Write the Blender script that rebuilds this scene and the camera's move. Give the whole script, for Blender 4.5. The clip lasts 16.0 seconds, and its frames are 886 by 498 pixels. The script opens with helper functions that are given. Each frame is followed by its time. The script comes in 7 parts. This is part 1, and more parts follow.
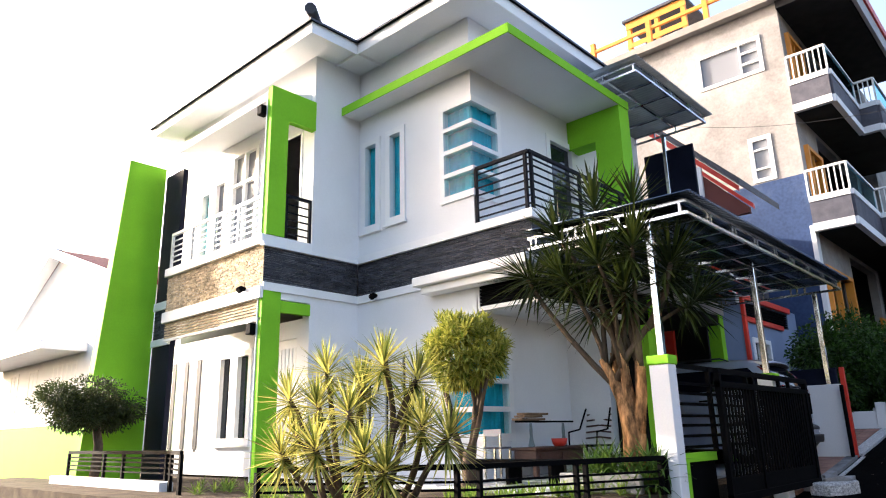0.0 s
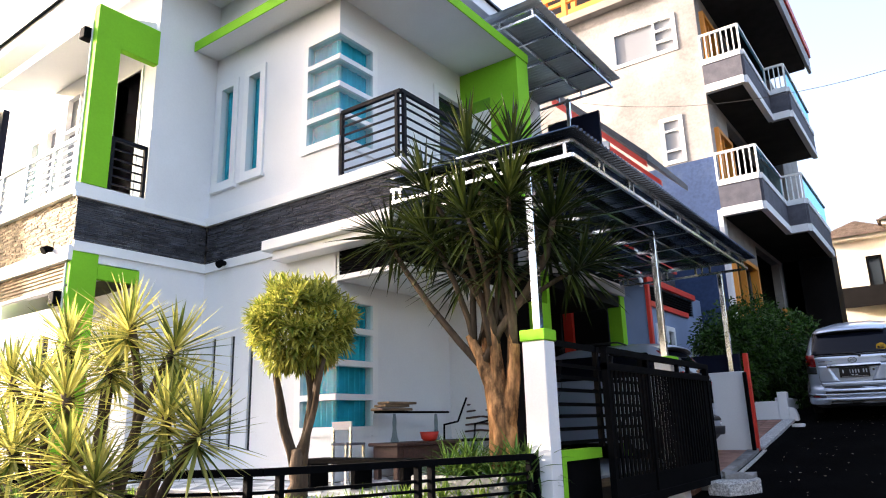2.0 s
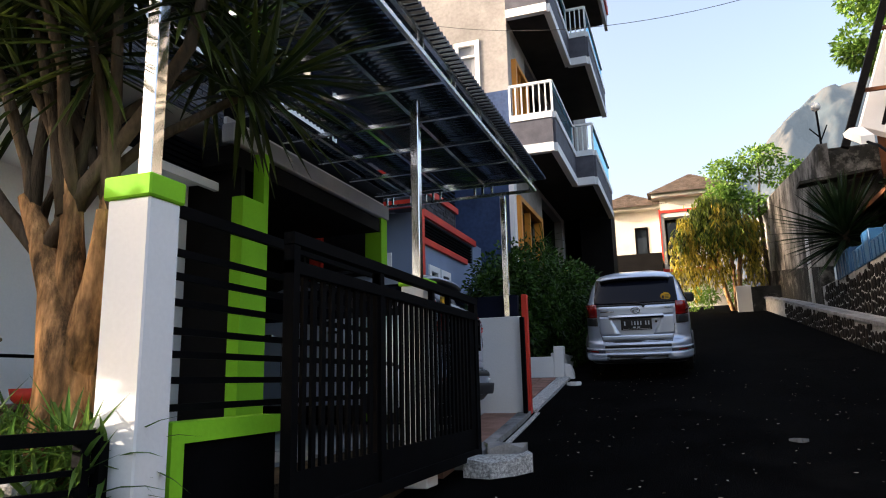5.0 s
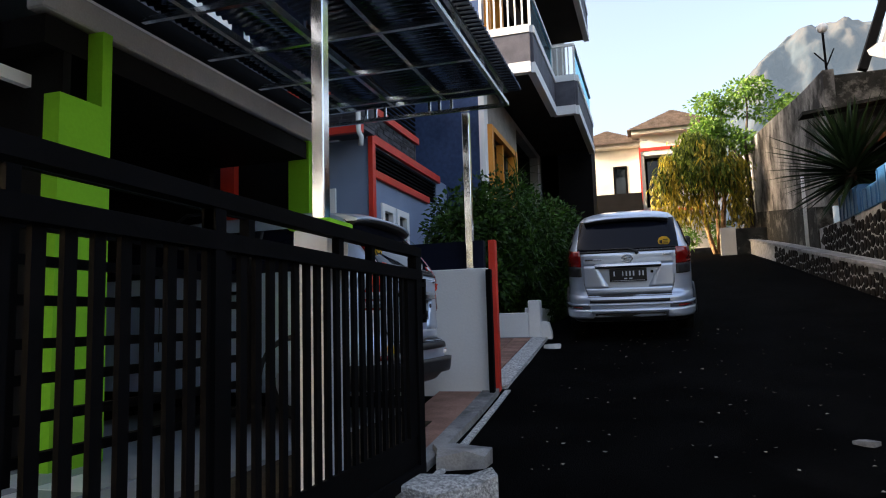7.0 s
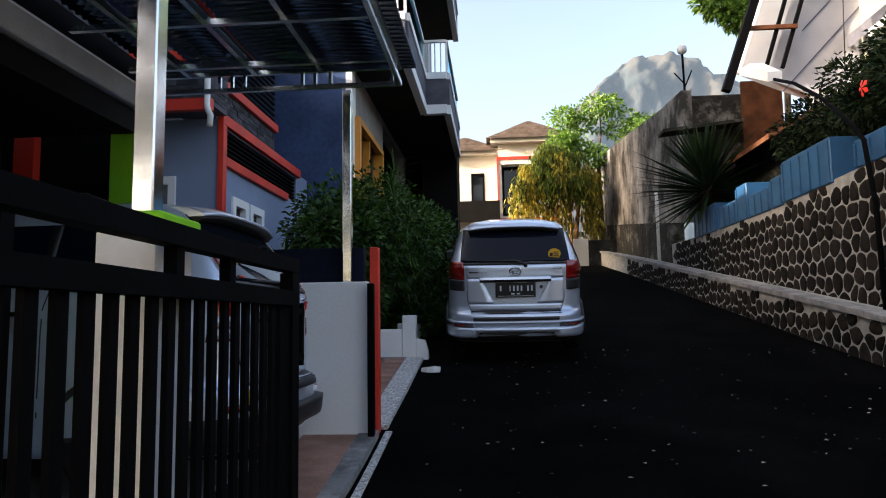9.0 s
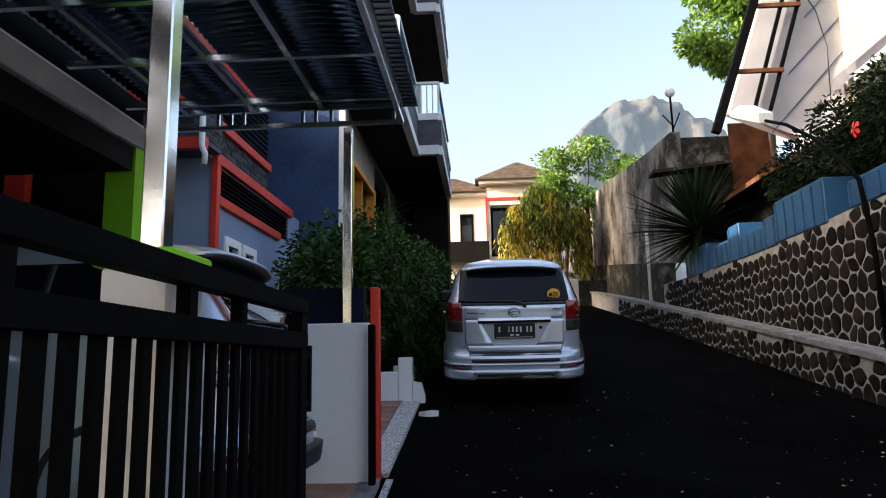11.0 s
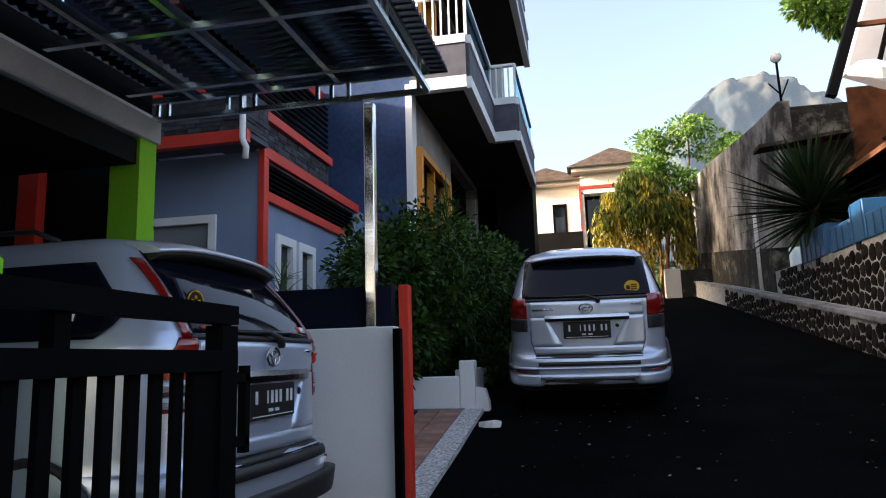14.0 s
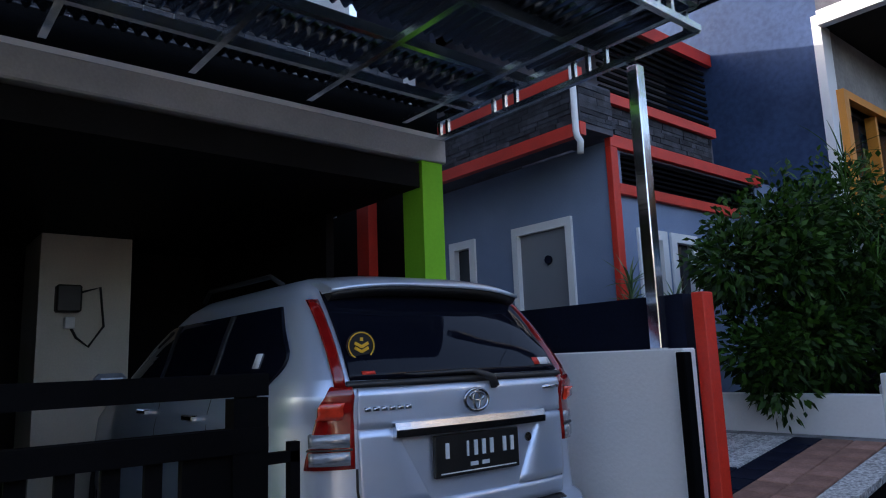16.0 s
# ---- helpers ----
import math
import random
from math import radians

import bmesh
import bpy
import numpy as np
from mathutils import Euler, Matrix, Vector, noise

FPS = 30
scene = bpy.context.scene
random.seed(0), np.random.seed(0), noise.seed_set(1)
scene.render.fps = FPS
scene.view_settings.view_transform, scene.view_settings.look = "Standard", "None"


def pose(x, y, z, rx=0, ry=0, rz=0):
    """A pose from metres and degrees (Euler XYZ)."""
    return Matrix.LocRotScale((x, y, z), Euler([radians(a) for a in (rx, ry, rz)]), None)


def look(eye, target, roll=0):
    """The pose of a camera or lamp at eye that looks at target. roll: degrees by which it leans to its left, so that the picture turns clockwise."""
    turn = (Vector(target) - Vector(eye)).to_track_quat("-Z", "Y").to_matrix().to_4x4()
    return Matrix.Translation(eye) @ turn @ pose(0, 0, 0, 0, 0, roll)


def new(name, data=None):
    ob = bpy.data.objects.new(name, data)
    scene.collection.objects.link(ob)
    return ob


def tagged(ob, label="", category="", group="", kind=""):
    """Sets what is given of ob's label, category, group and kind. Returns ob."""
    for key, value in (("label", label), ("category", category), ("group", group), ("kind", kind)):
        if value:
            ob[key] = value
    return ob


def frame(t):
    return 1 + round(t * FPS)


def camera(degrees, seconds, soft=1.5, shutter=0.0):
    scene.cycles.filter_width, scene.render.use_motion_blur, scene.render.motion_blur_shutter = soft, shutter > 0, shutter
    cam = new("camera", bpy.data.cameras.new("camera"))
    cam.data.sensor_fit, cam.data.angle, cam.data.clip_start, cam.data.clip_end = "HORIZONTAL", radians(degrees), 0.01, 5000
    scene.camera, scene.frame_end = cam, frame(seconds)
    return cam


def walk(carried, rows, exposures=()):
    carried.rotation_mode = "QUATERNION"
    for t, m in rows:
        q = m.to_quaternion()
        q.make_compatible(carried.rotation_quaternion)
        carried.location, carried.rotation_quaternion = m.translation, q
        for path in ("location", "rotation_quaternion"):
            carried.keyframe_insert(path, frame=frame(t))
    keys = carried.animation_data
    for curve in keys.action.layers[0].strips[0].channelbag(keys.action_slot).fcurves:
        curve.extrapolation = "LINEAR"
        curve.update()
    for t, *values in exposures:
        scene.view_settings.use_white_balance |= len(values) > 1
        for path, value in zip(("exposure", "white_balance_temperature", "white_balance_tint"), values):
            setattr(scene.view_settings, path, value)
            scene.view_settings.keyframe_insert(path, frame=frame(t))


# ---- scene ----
cam = camera(65.8, 16.0, 1.1)
METRES, EYE, TILT, LEAN, TURN = 11.0, 1.5, 0.0, 0.0, 42.7
ROWS = [
    (0.0, 0.0, 0.0, 0.0, 0.35, 15.22, 1.3),
    (0.5, 0.0142, 0.0285, -0.0016, 0.2, 15.2, 1.32),
    (1.0, 0.0315, 0.0651, -0.0006, -1.34, 15.38, 1.31),
    (1.5, 0.0586, 0.1057, 0.0006, -3.23, 14.46, 1.57),
    (2.0, 0.0786, 0.1474, -0.0007, -6.12, 14.44, 1.49),
    (2.5, 0.0998, 0.19, -0.0032, -8.1, 14.65, 1.43),
    (3.0, 0.1208, 0.231, -0.0049, -9.43, 14.65, 1.33),
    (3.5, 0.1431, 0.2727, -0.0067, -11.42, 15.04, 1.35),
    (4.0, 0.1674, 0.3123, -0.0048, -15.24, 14.83, 1.17),
    (4.5, 0.1902, 0.3578, -0.0092, -23.05, 14.7, 1.23),
    (5.0, 0.2184, 0.4023, -0.0096, -23.34, 11.02, 1.3),
    (7.5, 0.3288, 0.5932, 0.0241, -27.41, 5.79, 1.13),
    (8.0, 0.3363, 0.6262, 0.0288, -32.06, 5.81, 1.06),
    (8.5, 0.3429, 0.6519, 0.0306, -36.59, 6.01, 0.96),
    (9.0, 0.3492, 0.6671, 0.0342, -38.2, 5.98, 0.93),
    (9.5, 0.3495, 0.6731, 0.0353, -38.97, 6.57, 1.12),
    (10.0, 0.3487, 0.6767, 0.0355, -38.95, 9.0, 1.14),
    (12.5, 0.3524, 0.6956, 0.0329, -40.07, 9.46, 1.21),
    (13.0, 0.3652, 0.6989, 0.0322, -40.11, 9.37, 1.29),
    (13.5, 0.3949, 0.7057, 0.0396, -38.77, 9.18, 1.56),
    (14.0, 0.4262, 0.718, 0.0429, -30.68, 9.13, 1.67),
    (14.5, 0.459, 0.7265, 0.0483, -20.96, 9.02, 1.8),
    (15.0, 0.4925, 0.7351, 0.0539, -11.97, 9.06, 1.9),
    (15.5, 0.5215, 0.75, 0.0574, -2.68, 8.93, 2.11),
    (16.0, 0.5488, 0.7597, 0.0621, 7.9, 9.24, 2.14),
]
EXPOSURES = [(0.0, 2.4, 6550, 17), (1.5, 2.55, 6600, 18), (3.0, 2.6, 6900, 18), (4.0, 2.35, 6900, 16), (5.0, 2.1, 7050, 15), (7.5, 2.15, 7000, 14), (12.5, 2.15, 6900, 14), (14.5, 2.2, 6650, 15), (16.0, 2.2, 6100, 17)]
walk(cam, [(t, pose(0, 0, EYE, TILT, LEAN, TURN) @ pose(METRES * x, METRES * y, METRES * z, 90 + pitch, roll, yaw)) for t, x, y, z, yaw, pitch, roll in ROWS], EXPOSURES)

# ---- world and sun ----
SUN_FROM = Vector((-0.955, -0.26, 0.30)).normalized()
world = bpy.data.worlds.new("sky")
scene.world = world
world.use_nodes = True
wn = world.node_tree
sky = wn.nodes.new("ShaderNodeTexSky")
sky.sky_type = "NISHITA"
sky.sun_disc = False
sky.sun_elevation = math.asin(SUN_FROM.z)
sky.sun_rotation = math.atan2(SUN_FROM.x, SUN_FROM.y)
sky.air_density, sky.dust_density, sky.ozone_density = 0.9, 6.0, 0.6
wn.nodes["Background"].inputs[1].default_value = 0.15
wn.links.new(sky.outputs[0], wn.nodes["Background"].inputs[0])
sun_data = bpy.data.lights.new("sun", "SUN")
sun_data.energy, sun_data.angle, sun_data.color = 3.0, radians(0.5), (1.0, 0.93, 0.82)
sun = new("sun", sun_data)
sun.matrix_world = look(SUN_FROM * 60, (0, 0, 0))

# ---- materials ----
def material(name, color, rough=0.6, metal=0.0, vary=0.12, scale=6.0, fine=60.0, bump=0.15, dirt=None, dirt_at=0.62, island=0.0, spread=0.0, coat=0.0, stretch=(1, 1, 1), shine=0.5):
    """Principled surface with two scales of variation, optional stains of another colour, and relief."""
    m = bpy.data.materials.new(name)
    m.use_nodes = True
    n, l = m.node_tree.nodes, m.node_tree.links
    b = n["Principled BSDF"]
    b.inputs["Roughness"].default_value, b.inputs["Metallic"].default_value = rough, metal
    b.inputs["Specular IOR Level"].default_value = min(shine, 0.1) if rough >= 0.6 else shine
    if coat:
        b.inputs["Coat Weight"].default_value, b.inputs["Coat Roughness"].default_value = coat, 0.05
    co = n.new("ShaderNodeTexCoord")
    mp = n.new("ShaderNodeMapping")
    mp.inputs["Scale"].default_value = stretch
    l.new(co.outputs["Object"], mp.inputs["Vector"])
    big, small = n.new("ShaderNodeTexNoise"), n.new("ShaderNodeTexNoise")
    big.inputs["Scale"].default_value, big.inputs["Detail"].default_value = scale, 5
    small.inputs["Scale"].default_value, small.inputs["Detail"].default_value = fine, 3
    for t in (big, small):
        l.new(mp.outputs[0], t.inputs["Vector"])
    def mixer(kind, fac, a, c):
        x = n.new("ShaderNodeMix")
        x.data_type, x.blend_type = "RGBA", kind
        if isinstance(fac, float):
            x.inputs[0].default_value = fac
        else:
            l.new(fac, x.inputs[0])
        for socket, v in ((x.inputs[6], a), (x.inputs[7], c)):
            if isinstance(v, tuple):
                socket.default_value = (*v, 1)
            else:
                l.new(v, socket)
        return x.outputs[2]
    dark = tuple(c * (1 - vary) for c in color)
    light = tuple(min(1, c * (1 + vary)) for c in color)
    ramp = n.new("ShaderNodeMapRange")
    ramp.inputs[1].default_value, ramp.inputs[2].default_value = 0.35, 0.65
    l.new(big.outputs[0], ramp.inputs[0])
    out = mixer("MIX", ramp.outputs[0], dark, light)
    grain = n.new("ShaderNodeMapRange")
    grain.inputs[1].default_value, grain.inputs[2].default_value = 0.3, 0.7
    grain.inputs[3].default_value, grain.inputs[4].default_value = 1 - vary * 0.6, 1 + vary * 0.6
    l.new(small.outputs[0], grain.inputs[0])
    gm = n.new("ShaderNodeVectorMath")
    gm.operation = "SCALE"
    l.new(out, gm.inputs[0])
    l.new(grain.outputs[0], gm.inputs["Scale"])
    out = gm.outputs[0]
    if dirt:
        st = n.new("ShaderNodeTexNoise")
        st.inputs["Scale"].default_value, st.inputs["Detail"].default_value, st.inputs["Roughness"].default_value = scale * 0.6, 8, 0.7
        l.new(mp.outputs[0], st.inputs["Vector"])
        sr = n.new("ShaderNodeMapRange")
        sr.inputs[1].default_value, sr.inputs[2].default_value = dirt_at - 0.08, dirt_at + 0.1
        l.new(st.outputs[0], sr.inputs[0])
        out = mixer("MIX", sr.outputs[0], out, dirt)
    if island or spread:
        if island:
            src = n.new("ShaderNodeNewGeometry").outputs["Random Per Island"]
        else:
            src = n.new("ShaderNodeObjectInfo").outputs["Random"]
        k = island or spread
        rr = n.new("ShaderNodeMapRange")
        rr.inputs[3].default_value, rr.inputs[4].default_value = 1 - k, 1 + k
        l.new(src, rr.inputs[0])
        g2 = n.new("ShaderNodeVectorMath")
        g2.operation = "SCALE"
        l.new(out, g2.inputs[0])
        l.new(rr.outputs[0], g2.inputs["Scale"])
        out = g2.outputs[0]
    l.new(out, b.inputs["Base Color"])
    if bump:
        bp = n.new("ShaderNodeBump")
        bp.inputs["Strength"].default_value, bp.inputs["Distance"].default_value = bump, 0.02
        l.new(small.outputs[0], bp.inputs["Height"])
        l.new(bp.outputs[0], b.inputs["Normal"])
    return m


def leafy(name, color, tip, island=0.35, rough=0.45, through_light=0.35):
    """Leaf: colour differs from leaf to leaf, some light passes through."""
    m = material(name, color, rough, vary=0.2, scale=3, fine=25, bump=0.05, island=island, shine=0.25)
    n, l = m.node_tree.nodes, m.node_tree.links
    b = n["Principled BSDF"]
    base = b.inputs["Base Color"].links[0].from_socket
    rnd = n.new("ShaderNodeNewGeometry").outputs["Random Per Island"]
    sh = n.new("ShaderNodeMath")
    sh.operation = "FRACT"
    mu = n.new("ShaderNodeMath")
    mu.operation = "MULTIPLY"
    mu.inputs[1].default_value = 7.31
    l.new(rnd, mu.inputs[0])
    l.new(mu.outputs[0], sh.inputs[0])
    x = n.new("ShaderNodeMix")
    x.data_type = "RGBA"
    l.new(sh.outputs[0], x.inputs[0])
    l.new(base, x.inputs[6])
    x.inputs[7].default_value = (*tip, 1)
    l.new(x.outputs[2], b.inputs["Base Color"])
    tr = n.new("ShaderNodeBsdfTranslucent")
    l.new(x.outputs[2], tr.inputs[0])
    ms = n.new("ShaderNodeMixShader")
    ms.inputs[0].default_value = through_light
    l.new(b.outputs[0], ms.inputs[1])
    l.new(tr.outputs[0], ms.inputs[2])
    l.new(ms.outputs[0], n["Material Output"].inputs[0])
    return m


WHITE = material("white_paint", (0.79, 0.795, 0.80), 0.65, vary=0.035, scale=0.9, fine=45, bump=0.08, dirt=(0.66, 0.64, 0.6), dirt_at=0.7)
WHITE_TRIM = material("white_trim", (0.82, 0.82, 0.81), 0.5, vary=0.03, scale=2, bump=0.04)
WARM_WHITE = material("cream_paint", (0.62, 0.58, 0.51), 0.7, vary=0.06, scale=1.2, bump=0.08)
GREEN = material("lime_green_paint", (0.22, 0.56, 0.03), 0.7, vary=0.06, scale=1.3, fine=40, bump=0.06, dirt=(0.16, 0.40, 0.03), dirt_at=0.72)
SLATE = material("dark_slate_cladding", (0.060, 0.062, 0.072), 0.7, vary=0.25, scale=9, fine=70, bump=0.5, island=0.45)
BEIGE_STONE = material("beige_split_stone", (0.52, 0.42, 0.28), 0.8, vary=0.25, scale=9, fine=70, bump=0.5, island=0.35)
ROOF_TILE = material("dark_roof_tile", (0.035, 0.04, 0.055), 0.55, vary=0.25, scale=4, bump=0.3, island=0.25)
RED_TILE = material("red_roof_tile", (0.22, 0.05, 0.04), 0.6, vary=0.25, scale=4, bump=0.3, island=0.3)
BROWN_TILE = material("brown_roof_tile", (0.10, 0.075, 0.06), 0.7, vary=0.3, scale=3, bump=0.4, island=0.35)
BLACK_METAL = material("black_painted_steel", (0.002, 0.0021, 0.0026), 0.8, 0.0, vary=0.25, scale=5, bump=0.06, shine=0.05)
CHARCOAL_METAL = material("charcoal_painted_steel", (0.008, 0.009, 0.013), 0.65, 0.0, vary=0.2, scale=5, bump=0.05, shine=0.12)
CHROME = material("stainless_steel", (0.86, 0.87, 0.88), 0.13, 1.0, vary=0.05, scale=5, fine=10, bump=0.05, stretch=(0.15, 0.15, 1.0))
GALV = material("galvanised_steel", (0.45, 0.48, 0.51), 0.4, 0.35, vary=0.12, scale=8, bump=0.04)
TEAL = material("teal_curtain", (0.01, 0.47, 0.58), 0.7, vary=0.16, scale=5, bump=0.1)
# near-black for rooms, recesses and louvre backs: their shade is in the colour
SHADE_DARK = material("interior_shade_dark", (0.02, 0.02, 0.022), 0.8, vary=0.2, scale=3, bump=0)
CONCRETE = material("raw_grey_plaster", (0.30, 0.285, 0.275), 0.85, vary=0.18, scale=0.8, fine=14, bump=0.3, dirt=(0.42, 0.395, 0.375), dirt_at=0.56)
BLUE_WALL = material("blue_grey_wall", (0.04, 0.068, 0.145), 0.75, vary=0.25, scale=0.8, fine=12, bump=0.12, dirt=(0.09, 0.125, 0.21), dirt_at=0.62)
PALE_BLUE = material("pale_blue_wall", (0.21, 0.265, 0.38), 0.75, vary=0.08, scale=1.2, bump=0.08)
RED_PAINT = material("red_orange_paint", (0.62, 0.030, 0.012), 0.5, vary=0.1, scale=2, bump=0.05)
RED_BROWN = material("brown_red_render", (0.16, 0.06, 0.05), 0.8, vary=0.12, scale=2, bump=0.1)
ORANGE = material("orange_paint", (0.72, 0.27, 0.03), 0.5, vary=0.08, scale=2, bump=0.05)
NAVY = material("navy_paint", (0.006, 0.008, 0.020), 0.6, vary=0.2, scale=2, bump=0.08, shine=0.2)
# near-black brown: shade put into the colour; also the far porch's dark fascia
SHADE_BROWN = material("near_black_shade_brown", (0.007, 0.006, 0.006), 0.7, vary=0.2, scale=2, bump=0.1, shine=0.1)
GREY_TILE = material("grey_cladding", (0.10, 0.10, 0.12), 0.65, vary=0.15, scale=4, bump=0.12)
# ceiling grey that already holds some shade in its colour
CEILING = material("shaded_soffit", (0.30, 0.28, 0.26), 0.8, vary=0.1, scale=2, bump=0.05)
# concrete of balcony slabs, darkened in the colour to paint underside shade
SOFFIT_SHADE = material("concrete_soffit_shade", (0.03, 0.028, 0.026), 0.85, vary=0.15, scale=2, bump=0.1)
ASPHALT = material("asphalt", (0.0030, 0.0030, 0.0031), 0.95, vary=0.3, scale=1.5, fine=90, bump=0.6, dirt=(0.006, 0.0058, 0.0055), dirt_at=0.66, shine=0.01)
PAVER = material("terracotta_paver", (0.30, 0.17, 0.13), 0.8, vary=0.2, scale=5, bump=0.3, spread=0.2)
PEBBLE = material("pebble_wash", (0.50, 0.50, 0.49), 0.8, vary=0.45, scale=40, fine=90, bump=0.8)
KERB = material("kerb_concrete", (0.27, 0.27, 0.27), 0.85, vary=0.2, scale=4, bump=0.4, dirt=(0.12, 0.12, 0.12), dirt_at=0.55)
MORTAR = material("white_mortar", (0.30, 0.30, 0.29), 0.9, vary=0.2, scale=6, bump=0.5)
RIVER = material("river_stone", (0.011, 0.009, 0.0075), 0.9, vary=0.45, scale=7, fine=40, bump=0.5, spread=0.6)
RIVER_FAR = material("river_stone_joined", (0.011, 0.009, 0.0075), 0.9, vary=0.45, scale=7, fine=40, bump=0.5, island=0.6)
OLD_WALL = material("weathered_plaster", (0.30, 0.285, 0.265), 0.9, vary=0.35, scale=1.1, fine=20, bump=0.5, dirt=(0.04, 0.038, 0.034), dirt_at=0.50, stretch=(1, 1, 0.8))
MOSSY = material("mossy_block", (0.03, 0.029, 0.025), 0.9, vary=0.35, scale=3, bump=0.5, dirt=(0.2, 0.19, 0.17), dirt_at=0.6)
RUST = material("rusty_sheet", (0.11, 0.042, 0.02), 0.8, vary=0.3, scale=3, bump=0.3)
BLUE_PLANTER = material("sky_blue_paint", (0.008, 0.066, 0.16), 0.55, vary=0.14, scale=3, bump=0.15)
BARK = material("pale_brown_bark", (0.36, 0.19, 0.085), 0.85, vary=0.55, scale=13, fine=40, bump=0.9, dirt=(0.06, 0.035, 0.018), dirt_at=0.54, stretch=(1, 1, 0.3))
BARK_GREY = material("grey_bark", (0.09, 0.065, 0.045), 0.9, vary=0.3, scale=9, fine=50, bump=0.6, stretch=(1, 1, 0.3))
SOIL = material("dark_soil", (0.06, 0.045, 0.03), 0.95, vary=0.3, scale=4, bump=0.7)
WOOD_PALE = material("weathered_wood", (0.22, 0.15, 0.09), 0.7, vary=0.3, scale=5, fine=40, bump=0.2, stretch=(6, 1, 6))
WOOD = material("dark_wood", (0.07, 0.028, 0.018), 0.5, vary=0.25, scale=5, fine=40, bump=0.15, stretch=(1, 6, 6))
SILVER = material("silver_car_paint", (0.56, 0.64, 0.77), 0.34, 0.62, vary=0.02, scale=2, fine=300, bump=0.0, coat=0.8)
BLACK_PLASTIC = material("black_plastic", (0.012, 0.012, 0.013), 0.5, vary=0.2, scale=10, bump=0.05)
TYRE = material("tyre_rubber", (0.012, 0.012, 0.012), 0.85, vary=0.2, scale=20, bump=0.2)
RED_LENS = material("red_lens", (0.22, 0.006, 0.005), 0.12, vary=0.1, scale=20, bump=0.02, coat=1.0)
CLEAR_LENS = material("clear_lens", (0.30, 0.32, 0.35), 0.12, 0.3, vary=0.5, scale=18, bump=0.05, coat=1.0, stretch=(0.3, 0.3, 1.6))
RED_GLOW = material("bright_red_lens", (0.72, 0.05, 0.02), 0.15, vary=0.15, scale=25, bump=0.05, coat=1.0)
CHROME_TRIM = material("chrome_trim", (0.50, 0.52, 0.56), 0.2, 1.0, vary=0.04, scale=5, fine=40, bump=0.0)
PLATE_INK = material("plate_white_ink", (0.62, 0.66, 0.70), 0.5, vary=0.05, bump=0)
SHINY_STEEL = material("bright_galvanised_steel", (0.66, 0.69, 0.72), 0.24, 1.0, vary=0.12, scale=9, fine=50, bump=0.05)
PLATE = material("black_plate", (0.008, 0.008, 0.008), 0.4, vary=0.1, bump=0.02)
YELLOW = material("yellow_sticker", (0.75, 0.42, 0.02), 0.5, vary=0.05, bump=0)
LETTER = material("white_letter", (0.8, 0.8, 0.8), 0.5, vary=0.03, bump=0)
WHITE_PIPE = material("white_pipe", (0.75, 0.75, 0.73), 0.4, vary=0.06, bump=0.02)
PALE_SHEET = material("pale_corrugated_sheet", (0.42, 0.46, 0.50), 0.35, 0.3, vary=0.1, scale=2, bump=0.05)
CANOPY_SHEET = material("blue_grey_corrugated_sheet", (0.085, 0.115, 0.165), 0.2, 0.9, vary=0.2, scale=1.5, bump=0.05)
TILE_GREY = material("grey_floor_tile", (0.30, 0.32, 0.35), 0.35, vary=0.08, scale=3, bump=0.03, spread=0.15)
TILE_WHITE = material("white_floor_tile", (0.72, 0.73, 0.74), 0.35, vary=0.05, scale=3, bump=0.03, spread=0.08)
GRASSY = leafy("lawn_leaf", (0.10, 0.20, 0.03), (0.22, 0.30, 0.05))
SPIKE_LEAF = leafy("yellow_striped_leaf", (0.66, 0.60, 0.16), (0.06, 0.10, 0.018), 0.35, 0.4, 0.35)
DRAC_LEAF = leafy("dark_sword_leaf", (0.006, 0.016, 0.005), (0.055, 0.075, 0.014), 0.4, 0.3, 0.2)
# yellow-green leaf; the brighter yellow mixed in paints sun on the crown
TOPI_LEAF = leafy("yellow_green_sunlit_leaf", (0.10, 0.15, 0.015), (0.58, 0.55, 0.12), 0.35, 0.45, 0.3)
HEDGE_LEAF = leafy("vine_leaf", (0.005, 0.022, 0.003), (0.045, 0.11, 0.012), 0.5, 0.5, 0.2)
TREE_LEAF = leafy("tree_leaf", (0.09, 0.20, 0.03), (0.17, 0.27, 0.05), 0.4, 0.5, 0.35)
# gold leaf; the dark tone mixed in paints shaded gaps between strands
GOLD_LEAF = leafy("golden_palm_leaf", (0.05, 0.06, 0.008), (0.48, 0.37, 0.04), 0.55, 0.5, 0.35)
GOLD_GREEN_LEAF = leafy("yellow_green_palm_leaf", (0.02, 0.045, 0.006), (0.20, 0.25, 0.03), 0.55, 0.5, 0.35)
# shrub green darkened in the colour for the shade on the bank
DARK_LEAF = leafy("shade_dark_shrub_leaf", (0.004, 0.010, 0.003), (0.011, 0.022, 0.006), 0.5, 0.6, 0.1)
RED_FLOWER = material("red_petal", (0.6, 0.02, 0.015), 0.5, vary=0.1, bump=0)
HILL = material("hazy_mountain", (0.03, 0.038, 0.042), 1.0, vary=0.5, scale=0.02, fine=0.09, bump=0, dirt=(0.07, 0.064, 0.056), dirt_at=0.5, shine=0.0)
# blue emission paints the distance haze onto the mountain
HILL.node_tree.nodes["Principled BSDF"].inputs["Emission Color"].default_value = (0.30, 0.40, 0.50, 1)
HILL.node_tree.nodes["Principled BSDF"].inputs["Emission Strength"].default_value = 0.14


